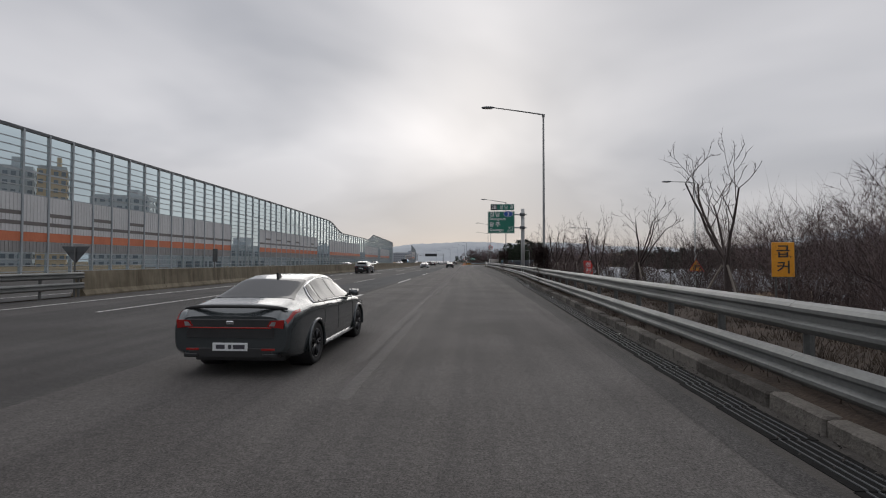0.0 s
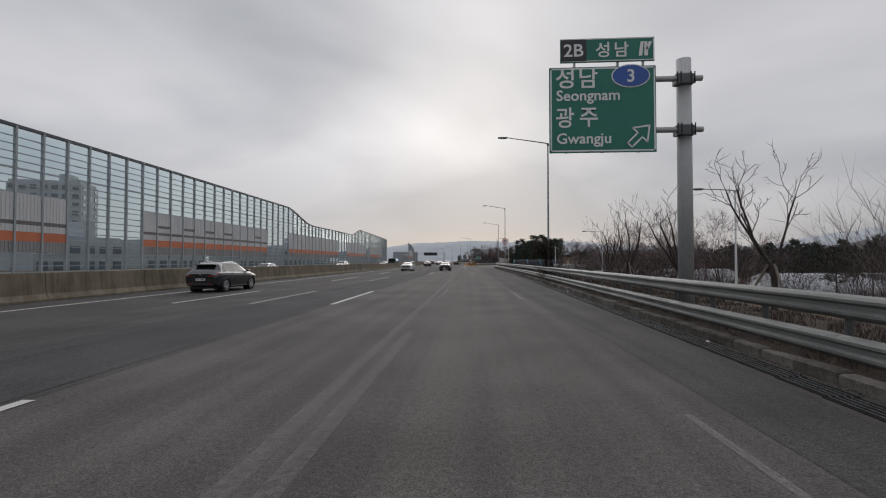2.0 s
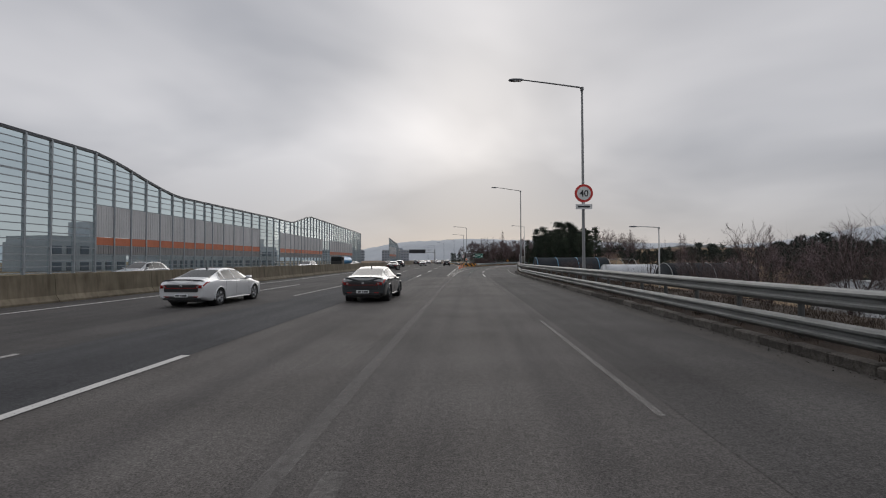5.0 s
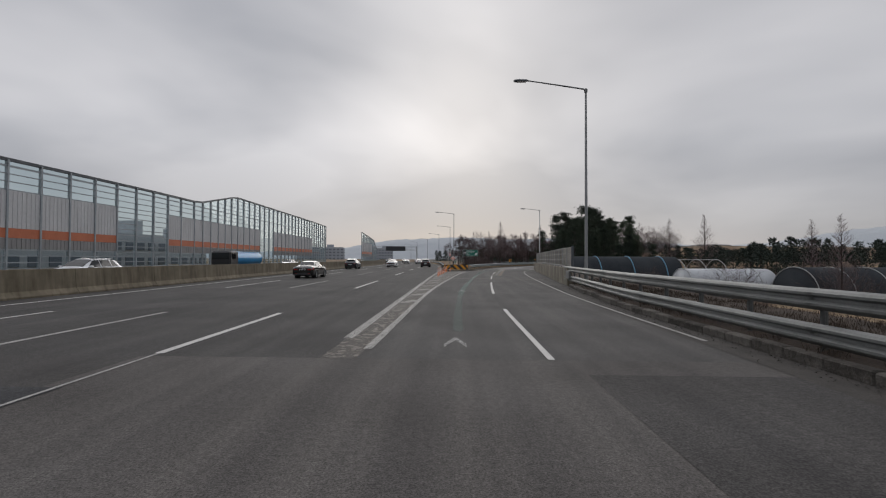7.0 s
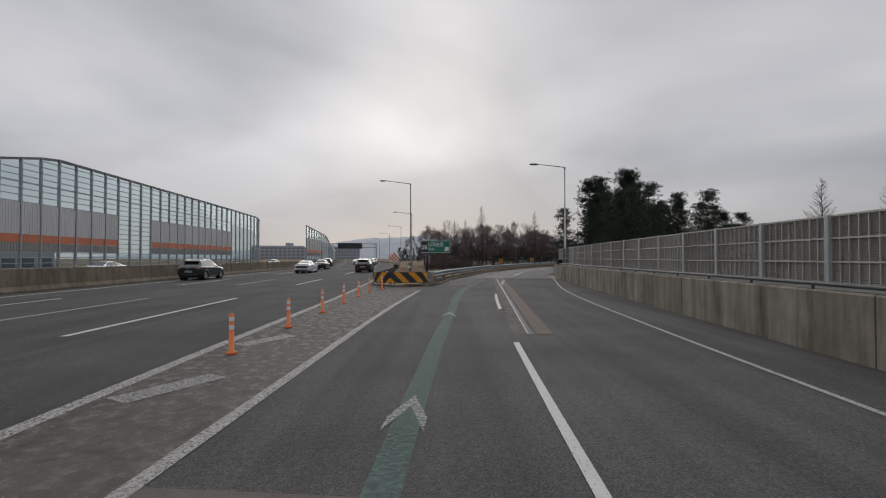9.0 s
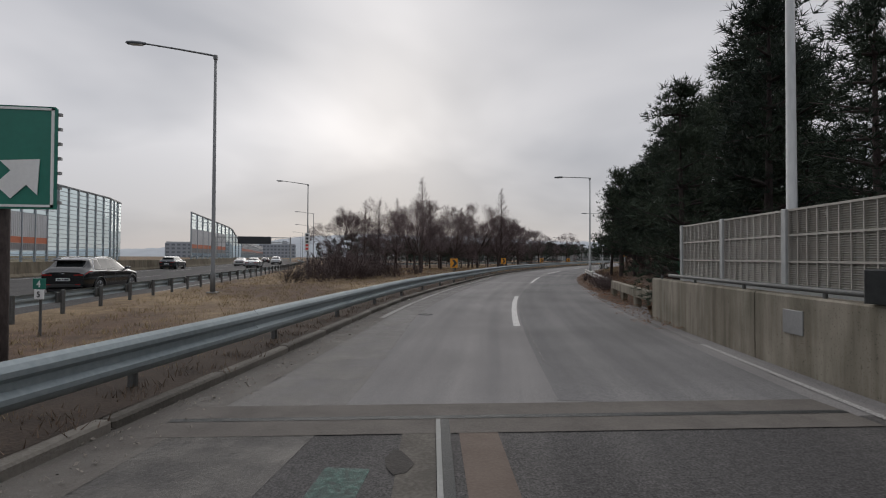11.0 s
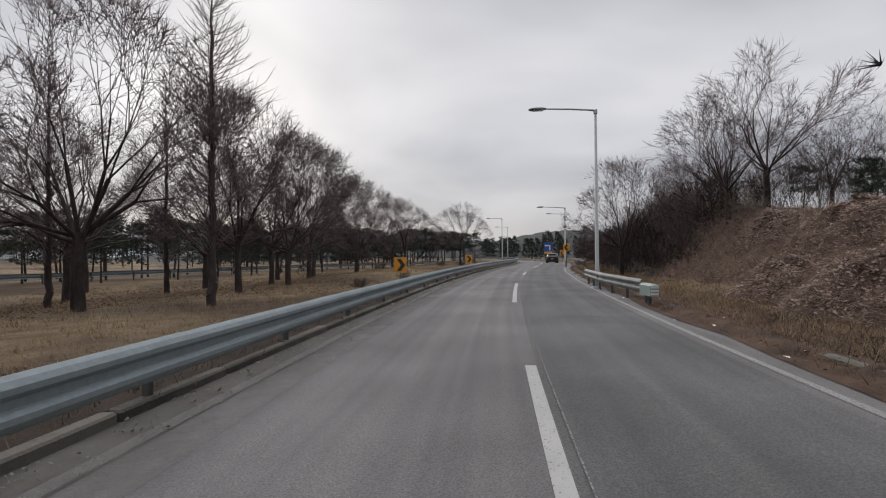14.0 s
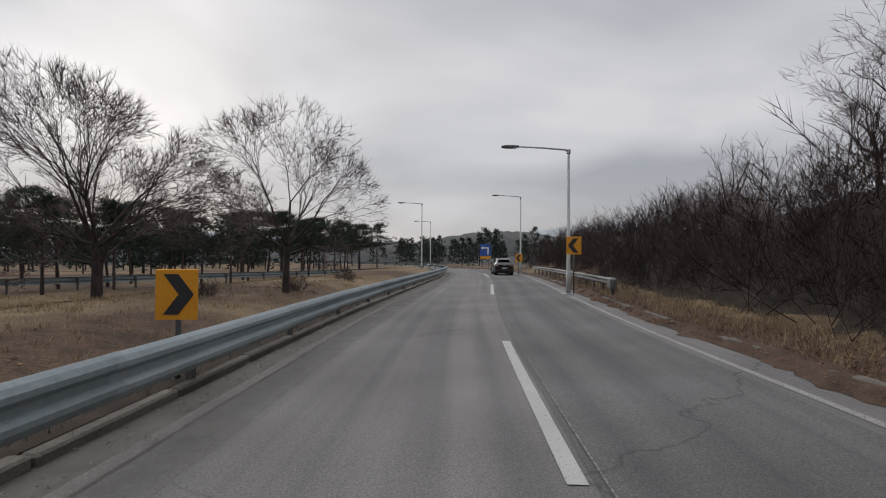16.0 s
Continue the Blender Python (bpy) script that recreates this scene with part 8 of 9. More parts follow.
# pine wood right of the ramp wall
PW = [(28.9, 240.2, 0.92), (29.6, 243.2, 0.82), (28.0, 236.4, 0.8), (31.8, 245.2, 0.82), (33.8, 249.3, 0.78), (30.6, 241.0, 0.86), (35.6, 247.0, 0.95), (37.0, 251.0, 0.8), (28.2, 235.0, 0.85), (25.8, 229.5, 0.85), (23.4, 223.0, 0.8), (20.8, 217.0, 0.8), (17.8, 202, 0.8), (19.5, 204, 0.95), (18.6, 209, 0.9), (23, 208, 1.05), (20.5, 214, 0.95), (24, 215, 1.1), (22.2, 219, 1.0), (26, 221, 1.15), (24.6, 225, 1.0), (28.5, 227, 1.15), (27.4, 231, 1.0), (31, 232, 1.15),
      (29.8, 236.5, 0.95), (33.5, 238, 1.1), (32.5, 242.5, 0.85), (36, 244, 1.0), (27, 204, 1.0), (30, 212, 1.1), (31, 219, 0.72), (32.5, 226, 0.82), (26.5, 214.5, 0.85), (28.6, 217.5, 0.68), (40, 236, 1.0)]
for k, (x, y, s) in enumerate(PW):
    first_or_copy(MIDPINE if y >= 219 and (k < 12 or k % 3) else PINES, k, x, y, s * (0.72 if y > 208 and x > 19.5 and y < 216 else 0.56 if y < 216 else 0.92 if y < 228 else 0.98))
for k, (x, y, s) in enumerate(((16.9, 214.6, 0.66), (19.2, 214.2, 0.93), (18.6, 210.6, 0.74), (18.9, 208.0, 0.64), (18.4, 206.0, 0.60), (18.2, 203.6, 0.62), (19.2, 201.4, 0.70), (21.4, 216.6, 0.98))):
    first_or_copy(PINES, k + 1, x, y, s)
for k, (x, y, s) in enumerate(((37.6, 252.2, 1.12), (41.5, 251.0, 1.0), (36.0, 249.0, 1.1), (39.6, 248.6, 1.05), (37.6, 246.6, 0.95))):
    first_or_copy(HIGHPINE, k, x, y, s)
rngf = random.Random(23)
k = 0
while k < 11:
    x, y = rngf.uniform(18, 36), rngf.uniform(202, 222)
    o = float(near_ramp(np.array([x]), np.array([y]))[0])
    if 11 < o < 40 and x > 0.9 * (y - 246) + 38 - 26:
        first_or_copy(PINES, k, x, y, rngf.uniform(0.5, 0.7))
        k += 1
for k, (x, y, s) in enumerate(((19.8, 12.4, 1.0), (22.5, 11.0, 1.05), (24.0, 15.5, 1.05), (21.0, 18.5, 0.9), (27.0, 30.0, 1.0))):
    first_or_copy(FAN_OPEN, k, x, y, s, -3.0)
first_or_copy(SPIRE, 0, 34.6, 204.0, 1.0, -3.0)
first_or_copy(SPIRE, 1, 39.5, 203.0, 1.05, -3.0)

# bank right of the ramp: thickets, pale brush, bare trees on top
for k, (x, y, s) in enumerate(((54, 266, 0.6), (58.5, 270, 0.65), (62, 276, 0.55), (66, 281, 0.4), (70, 286, 0.3), (74, 291, 0.4), (62, 268, 0.8), (70, 279, 0.6), (77, 297, 0.5), (82, 303, 0.5))):
    first_or_copy(THICKET, k, x, y, s)
for k, (x, y, s) in enumerate(((51, 268.5, 0.6), (54, 272.5, 0.6), (57.5, 277.5, 0.7), (60, 283, 0.7), (63.5, 288.5, 0.7), (68, 293, 0.7), (40.5, 250.5, 0.5), (71, 299, 0.7), (74, 303, 0.7), (47.5, 262.5, 0.5))):
    first_or_copy(PALE, k, x, y, s)
for k, (x, y, s) in enumerate(((50.8, 269.6, 0.9), (58.6, 276.6, 0.9), (52.8, 268.8, 1.05), (55.0, 273.0, 0.85), (64.8, 290.6, 0.45), (60.0, 279.0, 0.7), (62.0, 270.5, 0.85), (58.0, 262.5, 0.7))):
    first_or_copy(FAN_OPEN, k, x, y, s)


def vine_mound(seed, x0, y0, turn, rx, ry, h, label):
    """A lumpy heap of dead vines: dark core, arching stems, curled dry leaves."""
    rng = random.Random(seed)
    z0 = float(ground_z(x0, y0))
    t = thing("vine_mound", label, "brush", "vine mounds", (x0, y0, z0))
    ca, sa = math.cos(radians(turn)), math.sin(radians(turn))
    ph = [rng.uniform(0, 6.28) for _ in range(6)]

    def top(u, a):
        lump = 1 + 0.16 * math.sin(3 * a + ph[0]) + 0.12 * math.sin(5 * a + ph[1] + 4 * u) + 0.10 * math.sin(9 * u + ph[2] + 2 * a)
        x, y = rx * u * math.cos(a) * (1 + 0.12 * math.sin(2 * a + ph[3])), ry * u * math.sin(a) * (1 + 0.12 * math.sin(3 * a + ph[4]))
        x, y = x * ca - y * sa, x * sa + y * ca
        return Vector((x, y, float(ground_z(x0 + x, y0 + y)) - z0 + h * max(1 - u ** 2.4, 0.0) * lump - 0.12))

    g = Geo()
    nu, na = 14, 40
    vv = [top(i / nu, 2 * math.pi * j / na) + Vector((rng.gauss(0, 0.05), rng.gauss(0, 0.05), rng.gauss(0, 0.06))) for i in range(nu + 1) for j in range(na)]
    g.add([tuple(q) for q in vv], [(i * na + j, i * na + (j + 1) % na, (i + 1) * na + (j + 1) % na, (i + 1) * na + j) for i in range(nu) for j in range(na)])
    part("core", g, M["mound"], t)
    segs, lv, lf = [], [], []
    for _ in range(int(330 * rx * ry)):
        p = top(math.sqrt(rng.random()) * 0.98, rng.uniform(0, 6.28))
        a = rng.uniform(0, 6.28)
        d = Vector((math.cos(a), math.sin(a), rng.uniform(0.1, 0.9))).normalized()
        for q in range(3):
            e_ = p + d * rng.uniform(0.12, 0.26)
            segs.append((p, e_, 0.010 - 0.002 * q, 0.008 - 0.002 * q))
            p, d = e_, (d + Vector((rng.uniform(-0.3, 0.3), rng.uniform(-0.3, 0.3), -0.55))).normalized()
    part("vine_tangle", limbs(segs, "vine", "vine_tangle"), None, t, "arching dry vine stems")
    for k in range(int(900 * rx * ry)):
        c = top(math.sqrt(rng.random()), rng.uniform(0, 6.28)) + Vector((rng.gauss(0, 0.05), rng.gauss(0, 0.05), rng.uniform(0.0, 0.14)))
        u = Vector((rng.uniform(-1, 1), rng.uniform(-1, 1), rng.uniform(-0.5, 0.5))).normalized() * rng.uniform(0.02, 0.065)
        w = u.orthogonal().normalized() * u.length * 0.6
        lv += [tuple(c - u), tuple(c + w), tuple(c + u), tuple(c - w)]
        lf.append((4 * k, 4 * k + 1, 4 * k + 2, 4 * k + 3))
    me = bpy.data.meshes.new("leaves")
    me.from_pydata(lv, [], lf)
    me.materials.append(M["dead_leaf"])
    part("leaves", me, None, t, "curled grey-brown dead leaves")
    return t


for k, (x, y, s, a) in enumerate(((38.4, 255.0, 0.85, 58), (40.6, 258.3, 1.05, 58), (42.3, 261.7, 0.75, 58), (43.9, 257.3, 1.0, 40), (41.8, 253.0, 0.9, 50), (45.9, 261.6, 0.95, 60), (48.4, 266.0, 0.7, 58))):
    vine_mound(201 + k, x, y, a, 2.7 * s, 1.8 * s, 1.15 * s, "lumpy heap of dead vines with pale dry leaves")
CLUMP = [make_tree("clump_tree", "wide many-stemmed bare tree on top of the bank", "tree", bush_stems(s, 4.6, 1.5, 22, 46, 0.03, 3), 0.026, "bark", "twig", "bank trees") for s in (111, 112)]
for k, (x, y, s) in enumerate(((57.0, 280.4, 0.5), (51.5, 273.4, 0.55))):
    first_or_copy(CLUMP, k, x, y, s)
first_or_copy(FAN, 2, 51.0, 277.6, 0.98)
for k, (x, y, s) in enumerate(((68.3, 292.6, 0.72), (63.8, 284.6, 0.8))):
    first_or_copy(ROUGH, k, x, y, s)
for k, (x, y, s) in enumerate(((67.4, 286.6, 0.74), (65.6, 284.0, 0.8))):
    first_or_copy(FAN_OPEN, k, x, y, s)
for k, (x, y, s) in enumerate(((54.5, 265.0, 0.45), (58.0, 270.0, 0.5), (50.5, 262.0, 0.55), (49.0, 258.5, 0.5), (46.8, 254.0, 0.5), (52.5, 264.0, 0.5))):
    first_or_copy(LOWPINE, k, x, y, s)

SCRUB = [make_tree("scrub", "dense dark tangle of bare scrub on the bank and standing in for shade under pines", "shrub", bush_stems(s, 2.1, 3.4, 23, 66), 0.03, "twig_dark", "twig_dark", "bank scrub") for s in (101, 102)]
rngb = random.Random(15)
bl = RAMP[int(ramp_s(277)):int(ramp_s(330))]
k = 0
for i in range(0, len(bl), 3):
    for d0 in (8.0, 9.2, 10.7, 12.6):
        t = bl[min(i + 1, len(bl) - 1)] - bl[max(i - 1, 0)]
        n_ = np.array((t[1], -t[0])) / np.linalg.norm(t)
        q = bl[i] + n_ * (d0 + rngb.uniform(-1, 1)) + (bl[min(i + 1, len(bl) - 1)] - bl[i]) * rngb.uniform(-1, 1)
        first_or_copy(SCRUB, k, float(q[0]), float(q[1]), rngb.uniform(0.75, 1.15) * (1.0 if d0 > 9 else 0.75))
        k += 1

# extra scrub under the pines, its dark twigs imitate the shade below the crowns
for k, (x, y, s) in enumerate(((25.5, 228, 0.6), (27.5, 232, 0.6), (29, 237, 0.6), (24, 224, 0.55), (31, 241, 0.55), (28.5, 228, 0.7), (31.5, 235, 0.7), (34, 241, 0.7), (33, 245, 0.5))):
    first_or_copy(SCRUB, k, x, y, s)
# distant woods
def joined_wood(name, label, areas, seed):
    """Far pines joined into one object."""
    rng = random.Random(seed)
    out_v, out_f, mats, n = [], [], [], 0
    src = []
    for t in FARPINE:
        parts = {o.name.split(".")[0]: o.data for o in t.children}
        src.append([(np.array([v.co[:] for v in parts[q].vertices]), [tuple(p.vertices) for p in parts[q].polygons], mi) for mi, q in enumerate(("trunk", "crown"))])
    for x0, x1, y0, y1, z, cnt, smin, smax in areas:
        for _ in range(cnt):
            x, y, k, a = rng.uniform(x0, x1), rng.uniform(y0, y1), rng.uniform(smin, smax), rng.uniform(0, 6.28)
            R = np.array(((math.cos(a), -math.sin(a), 0), (math.sin(a), math.cos(a), 0), (0, 0, 1))) * k
            for vv, ff, mi in rng.choice(src):
                out_v.append(vv @ R.T + np.array((x, y, z)))
                out_f += [tuple(i + n for i in f) for f in ff]
                mats += [mi] * len(ff)
                n += len(vv)
    me = bpy.data.meshes.new(name)
    me.from_pydata(np.vstack(out_v).tolist(), [], out_f)
    me.materials.append(M["bark"])
    # needle colour already holds the haze of distance
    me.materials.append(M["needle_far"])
    me.polygons.foreach_set("material_index", mats)
    tagged(part(name, me, None), label, "wood", "", "stuff")


joined_wood("far_wood", "distant pine wood beyond the fields and the ramp, needles paled as haze", ((60, 150, 90, 230, -3, 40, 0.45, 0.7), (95, 190, 10, 110, -3, 34, 0.8, 1.2), (20, 60, 335, 400, 0, 46, 0.42, 0.58), (84, 150, 350, 420, 0, 80, 0.4, 0.58), (92, 140, 300, 350, 2.5, 46, 0.3, 0.45), (60, 110, 170, 250, 0, 30, 0.45, 0.6),
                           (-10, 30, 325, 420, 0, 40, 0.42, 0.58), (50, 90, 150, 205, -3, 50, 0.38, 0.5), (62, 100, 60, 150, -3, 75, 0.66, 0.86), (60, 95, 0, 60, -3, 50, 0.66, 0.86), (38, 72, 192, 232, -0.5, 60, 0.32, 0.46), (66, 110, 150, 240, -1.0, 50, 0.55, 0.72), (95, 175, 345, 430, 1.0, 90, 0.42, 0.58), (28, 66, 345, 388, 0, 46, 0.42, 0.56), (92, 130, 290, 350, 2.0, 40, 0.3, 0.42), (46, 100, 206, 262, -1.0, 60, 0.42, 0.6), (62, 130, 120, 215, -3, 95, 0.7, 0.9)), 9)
for t in FARPINE:
    for o in list(t.children):
        bpy.data.objects.remove(o)
    bpy.data.objects.remove(t)


def blades(name, label, spots, height, mat, seed, per=1):
    """Loose grass blades as one object."""
    rng = random.Random(seed)
    v, f, n = [], [], 0
    for x, y, z in spots:
        for _ in range(per):
            a = rng.uniform(0, 6.28)
            h = height * rng.uniform(0.5, 1.3)
            w = 0.005 + 0.006 * rng.random()
            lx, ly = rng.gauss(0, 0.45) * h, rng.gauss(0, 0.45) * h
            ox, oy = rng.gauss(0, 0.12), rng.gauss(0, 0.12)
            c, s = math.cos(a) * w, math.sin(a) * w
            v += [(x + ox - c, y + oy - s, z - 0.02), (x + ox + c, y + oy + s, z - 0.02), (x + ox + lx, y + oy + ly, z + h)]
            f.append((n, n + 1, n + 2))
            n += 3
    me = bpy.data.meshes.new(name)
    me.from_pydata(v, [], f)
    me.materials.append(M[mat])
    tagged(part(name, me, None), label, "grass", "", "stuff")


def scatter(n, x0, x1, y0, y1, test, seed):
    r = np.random.RandomState(seed)
    X, Y = r.uniform(x0, x1, n), r.uniform(y0, y1, n)
    ok = test(X, Y)
    X, Y = X[ok], Y[ok]
    return list(zip(X.tolist(), Y.tolist(), ground_z(X, Y).tolist()))


island = scatter(26000, -2, 56, 199, 312, lambda X, Y: (near_ramp(X, Y) < -5.0) & (X > np.interp(Y, (198, 230, 258, 300, 330), (0, -1, -2.4, -6, -12))) & (np.abs(near_ramp(X, Y)) < 26), 1)
blades("dry_grass", "pale dry winter grass on the island", island, 0.12, "grass_dry", 4, 12)
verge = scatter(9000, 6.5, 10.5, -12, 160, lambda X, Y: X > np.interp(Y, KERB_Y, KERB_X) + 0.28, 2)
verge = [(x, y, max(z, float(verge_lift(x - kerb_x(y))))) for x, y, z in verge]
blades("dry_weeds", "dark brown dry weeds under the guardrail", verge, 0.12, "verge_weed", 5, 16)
bankspots = scatter(26000, 14, 84, 205, 312, lambda X, Y: (near_ramp(X, Y) > 5.1) & (near_ramp(X, Y) < 16), 3)
blades("dry_bank_grass", "dry grass and weeds on the bank beside the ramp", bankspots, 0.2, "brush_dry", 6, 9)


def tangle(name, label, spots, length, mat, seed):
    """Arching dry vine stems lying over the slope, as one object."""
    rng = random.Random(seed)
    segs = []
    for x, y, z in spots:
        a = rng.uniform(0, 6.28)
        L = length * rng.uniform(0.5, 1.3)
        p = Vector((x, y, z + rng.uniform(0.0, 0.15)))
        d = Vector((math.cos(a), math.sin(a), rng.uniform(0.5, 1.6))).normalized()
        for q in range(3):
            e = p + d * L / 3
            segs.append((p, e, 0.013 - 0.003 * q, 0.010 - 0.003 * q))
            p = e
            d = (d + Vector((rng.uniform(-0.3, 0.3), rng.uniform(-0.3, 0.3), -0.55))).normalized()
    tagged(part(name, limbs(segs, mat, name), None), label, "brush", "", "stuff")


slope = scatter(52000, 32, 72, 236, 300, lambda X, Y: (near_ramp(X, Y) > 7.9) & (near_ramp(X, Y) < 14.5) & (Y - 0.25 * X < 262), 31)
tangle("vine_tangle", "tangle of red-brown dry vines on the bank", slope, 1.0, "vine", 32)
straw = scatter(26000, 34, 70, 252, 300, lambda X, Y: (near_ramp(X, Y) > 5.1) & (near_ramp(X, Y) < 7.8), 8)
blades("straw_grass", "pale straw-coloured grass beside the ramp", straw, 0.2, "grass_dry", 7, 5)
strip_l = [(float(p[0]), float(p[1]), 0.12) for p in np.repeat(aside(RAMP_KERB, -0.35), 14, axis=0) + np.random.RandomState(3).normal(0, 0.16, (len(RAMP_KERB) * 14, 2)) if p[1] > 199]
blades("kerb_weeds", "brown weeds along the kerb under the ramp guardrail", strip_l, 0.09, "brush_dry", 9, 5)


def flakes(name, label, spots, size, mat, seed, category):
    """Fallen leaves and crumbs as one object of small bent quads."""
    rng = random.Random(seed)
    v, f, n = [], [], 0
    for x, y, z in spots:
        a, s = rng.uniform(0, 6.28), size * rng.uniform(0.5, 1.4)
        c, d = math.cos(a) * s, math.sin(a) * s
        z += 0.02
        v += [(x - c, y - d, z), (x + d * 0.6, y - c * 0.6, z + rng.uniform(0, 0.03)), (x + c, y + d, z + rng.uniform(0, 0.02)), (x - d * 0.6, y + c * 0.6, z + rng.uniform(0, 0.03))]
        f.append((n, n + 1, n + 2, n + 3))
        n += 4
    me = bpy.data.meshes.new(name)
    me.from_pydata(v, [], f)
    me.materials.append(M[mat])
    tagged(part(name, me, None), label, category, "", "stuff")


leafy = scatter(420000, 14, 60, 212, 300, lambda X, Y: (near_ramp(X, Y) > np.interp(Y, (220, 232, 248, 258), (3.0, 3.1, 3.5, 4.0)) + 0.35 * np.sin(1.9 * Y) ** 2 + np.abs(np.random.RandomState(6).normal(0, 0.3, len(X)))) & (near_ramp(X, Y) < 8.5), 12)
flakes("leaf_litter", "red-brown fallen leaves along the ramp edge", leafy, 0.027, "leaf_litter", 13, "leaves")
leafy3 = scatter(75000, 32, 72, 236, 300, lambda X, Y: (near_ramp(X, Y) > 8.0) & (near_ramp(X, Y) < 15) & (Y - 0.25 * X < 262), 33)
flakes("bank_leaves", "red-brown fallen leaves on the steep bank", [(x, y, z + 0.05 + 0.22 * ((k * 7) % 10) / 10) for k, (x, y, z) in enumerate(leafy3)], 0.07, "leaf_red", 34, "leaves")
leafy2 = scatter(90000, 2, 50, 244, 300, lambda X, Y: (near_ramp(X, Y) < -6.5) & (near_ramp(X, Y) > -22) & (np.sin(0.31 * X + 0.5 * np.sin(0.2 * Y)) * np.sin(0.23 * Y) > -0.35), 14)
flakes("island_leaves", "brown fallen leaves under the island trees", leafy2, 0.05, "leaf_litter", 15, "leaves")
grit = [(float(p[0]), float(p[1]), 0.0) for p in np.repeat(aside(RAMP_KERB, 0.35), 30, axis=0) + np.random.RandomState(7).normal(0, 0.22, (len(RAMP_KERB) * 30, 2))]
litter = [q for k, q in enumerate(scatter(2600, 18, 50, 222, 285, lambda X, Y: (near_ramp(X, Y) > 3.4) & (near_ramp(X, Y) < 6.0), 41)) if k % 3 == 0]
flakes("pale_litter", "scraps of pale paper and plastic among the leaves", litter, 0.06, "sign_white", 42, "litter")
berm_weed = scatter(40000, 18, 60, 224, 300, lambda X, Y: (near_ramp(X, Y) > 4.2) & (near_ramp(X, Y) < 5.3) & (np.sin(1.3 * Y) + np.sin(0.37 * Y + 1) > 0.1), 43)
blades("verge_weeds", "brown dry weeds on the ridge beside the ramp", berm_weed, 0.16, "brush_dry", 44, 5)
flakes("roadside_grit", "grit and crumbs along the ramp kerb", grit, 0.02, "rock", 17, "grit")
grit2 = [(kerb_x(y) - abs(random.Random(k).gauss(0, 0.22)), y, 0.0) for k, y in enumerate(np.linspace(-8, 160, 6000))]
flakes("gutter_grit", "grit and crumbs along the expressway kerb", grit2, 0.02, "gutter_dirt", 18, "grit")

# ---------------------------------------------------------------- fields, greenhouses, buildings, hills


def greenhouse(x, y, w, h, ln, rz, mat, label, hoops=False, stripe=0):
    gh = thing("greenhouse", label, "greenhouse", "greenhouses", (x, y, -3.0), rz)
    prof = [(w / 2 * math.cos(a), max(0.0, h * math.sin(a) ** 0.8)) for a in np.linspace(0, math.pi, 15)]
    g = Geo()
    n = max(2, int(ln / 2))
    rings = [[(u, -ln / 2 + ln * k / n, v) for u, v in prof] for k in range(n + 1)]
    if not hoops:
        g.loft(rings)
        part("cover", g, M[mat], gh, "", True)
    for k in range(0, n + 1, 1 if hoops else 2):
        part("hoop", Geo().tube([(u * 1.01, -ln / 2 + ln * k / n, v * 1.01) for u, v in prof], 0.05 if not stripe else 0.08, 6), M["film_blue"] if stripe else M["pole"], gh)
    if hoops:
        for k in (3, 7, 11):
            part("purlin", Geo().tube([(prof[k][0], -ln / 2, prof[k][1]), (prof[k][0], ln / 2, prof[k][1])], 0.04, 6), M["pole"], gh)


greenhouse(24.0, 196, 6.4, 5.1, 15.6, radians(-86), "film_dark", "dark cloth greenhouse with blue bands in the low field", False, 1)
greenhouse(34.7, 196, 6.4, 4.7, 5.6, radians(-86), "film", "bare hoops of an uncovered greenhouse", True)
greenhouse(34.6, 189.2, 5.4, 3.6, 10.8, radians(-84), "film", "white film greenhouse in the low field")
greenhouse(47.5, 184.5, 6.5, 3.9, 17, radians(-82), "film_dark", "dark cloth greenhouse in the low field")
greenhouse(34, 118, 7, 3.0, 22, radians(-70), "film", "snow-covered white greenhouse in the low field")
greenhouse(44, 132, 7, 3.0, 26, radians(-75), "film", "white film greenhouse beyond the service road")
greenhouse(56, 100, 8, 3.0, 30, radians(-75), "film", "white film greenhouse among the trees")
greenhouse(52, 72, 8, 2.8, 30, radians(-78), "film", "low white greenhouse beyond the trees")
greenhouse(60, 50, 8, 2.6, 30, radians(-80), "film", "low white greenhouse in the field")
greenhouse(48, 30, 8, 2.6, 26, radians(-80), "film", "low white greenhouse near the service road")


def snow_field():
    rng = random.Random(6)
    for cx, cy, rx, ry in ((42, 24, 9, 5), (38, 48, 6, 5), (46, 74, 8, 5), (40, 100, 7, 5), (48, 120, 9, 5)):
        g = Geo()
        n = 26
        pts = [(cx + rx * math.cos(a) * rng.uniform(0.75, 1.1), cy + ry * math.sin(a) * rng.uniform(0.75, 1.1)) for a in np.linspace(0, 2 * math.pi, n + 1)[:-1]]
        ring0 = [(x, y, -2.93) for x, y in pts]
        ring1 = [(cx + (x - cx) * 0.9, cy + (y - cy) * 0.9, -2.86) for x, y in pts]
        g.loft([ring0, ring1], True)
        tagged(part("snow_patch", g, M["snow"]), "patch of old snow on the low field", "snow", "snow patches")


snow_field()
ys = np.arange(-40, 190, 6.0)
ribbon("service_road", [(17.2, y) for y in ys], [(22.0, y) for y in ys], 3, -2.86, M["asphalt_new"], "narrow service road below the expressway", "road")
g = Geo()
g.sweep([(-0.1, -0.2), (-0.1, 0.75), (0.1, 0.75), (0.1, -0.2)], [(16.6, float(y), -2.9) for y in np.arange(-30, 150, 10.0)])
tagged(part("low_wall", g, M["concrete"]), "low pale concrete wall of the service road", "wall", "", "structure")


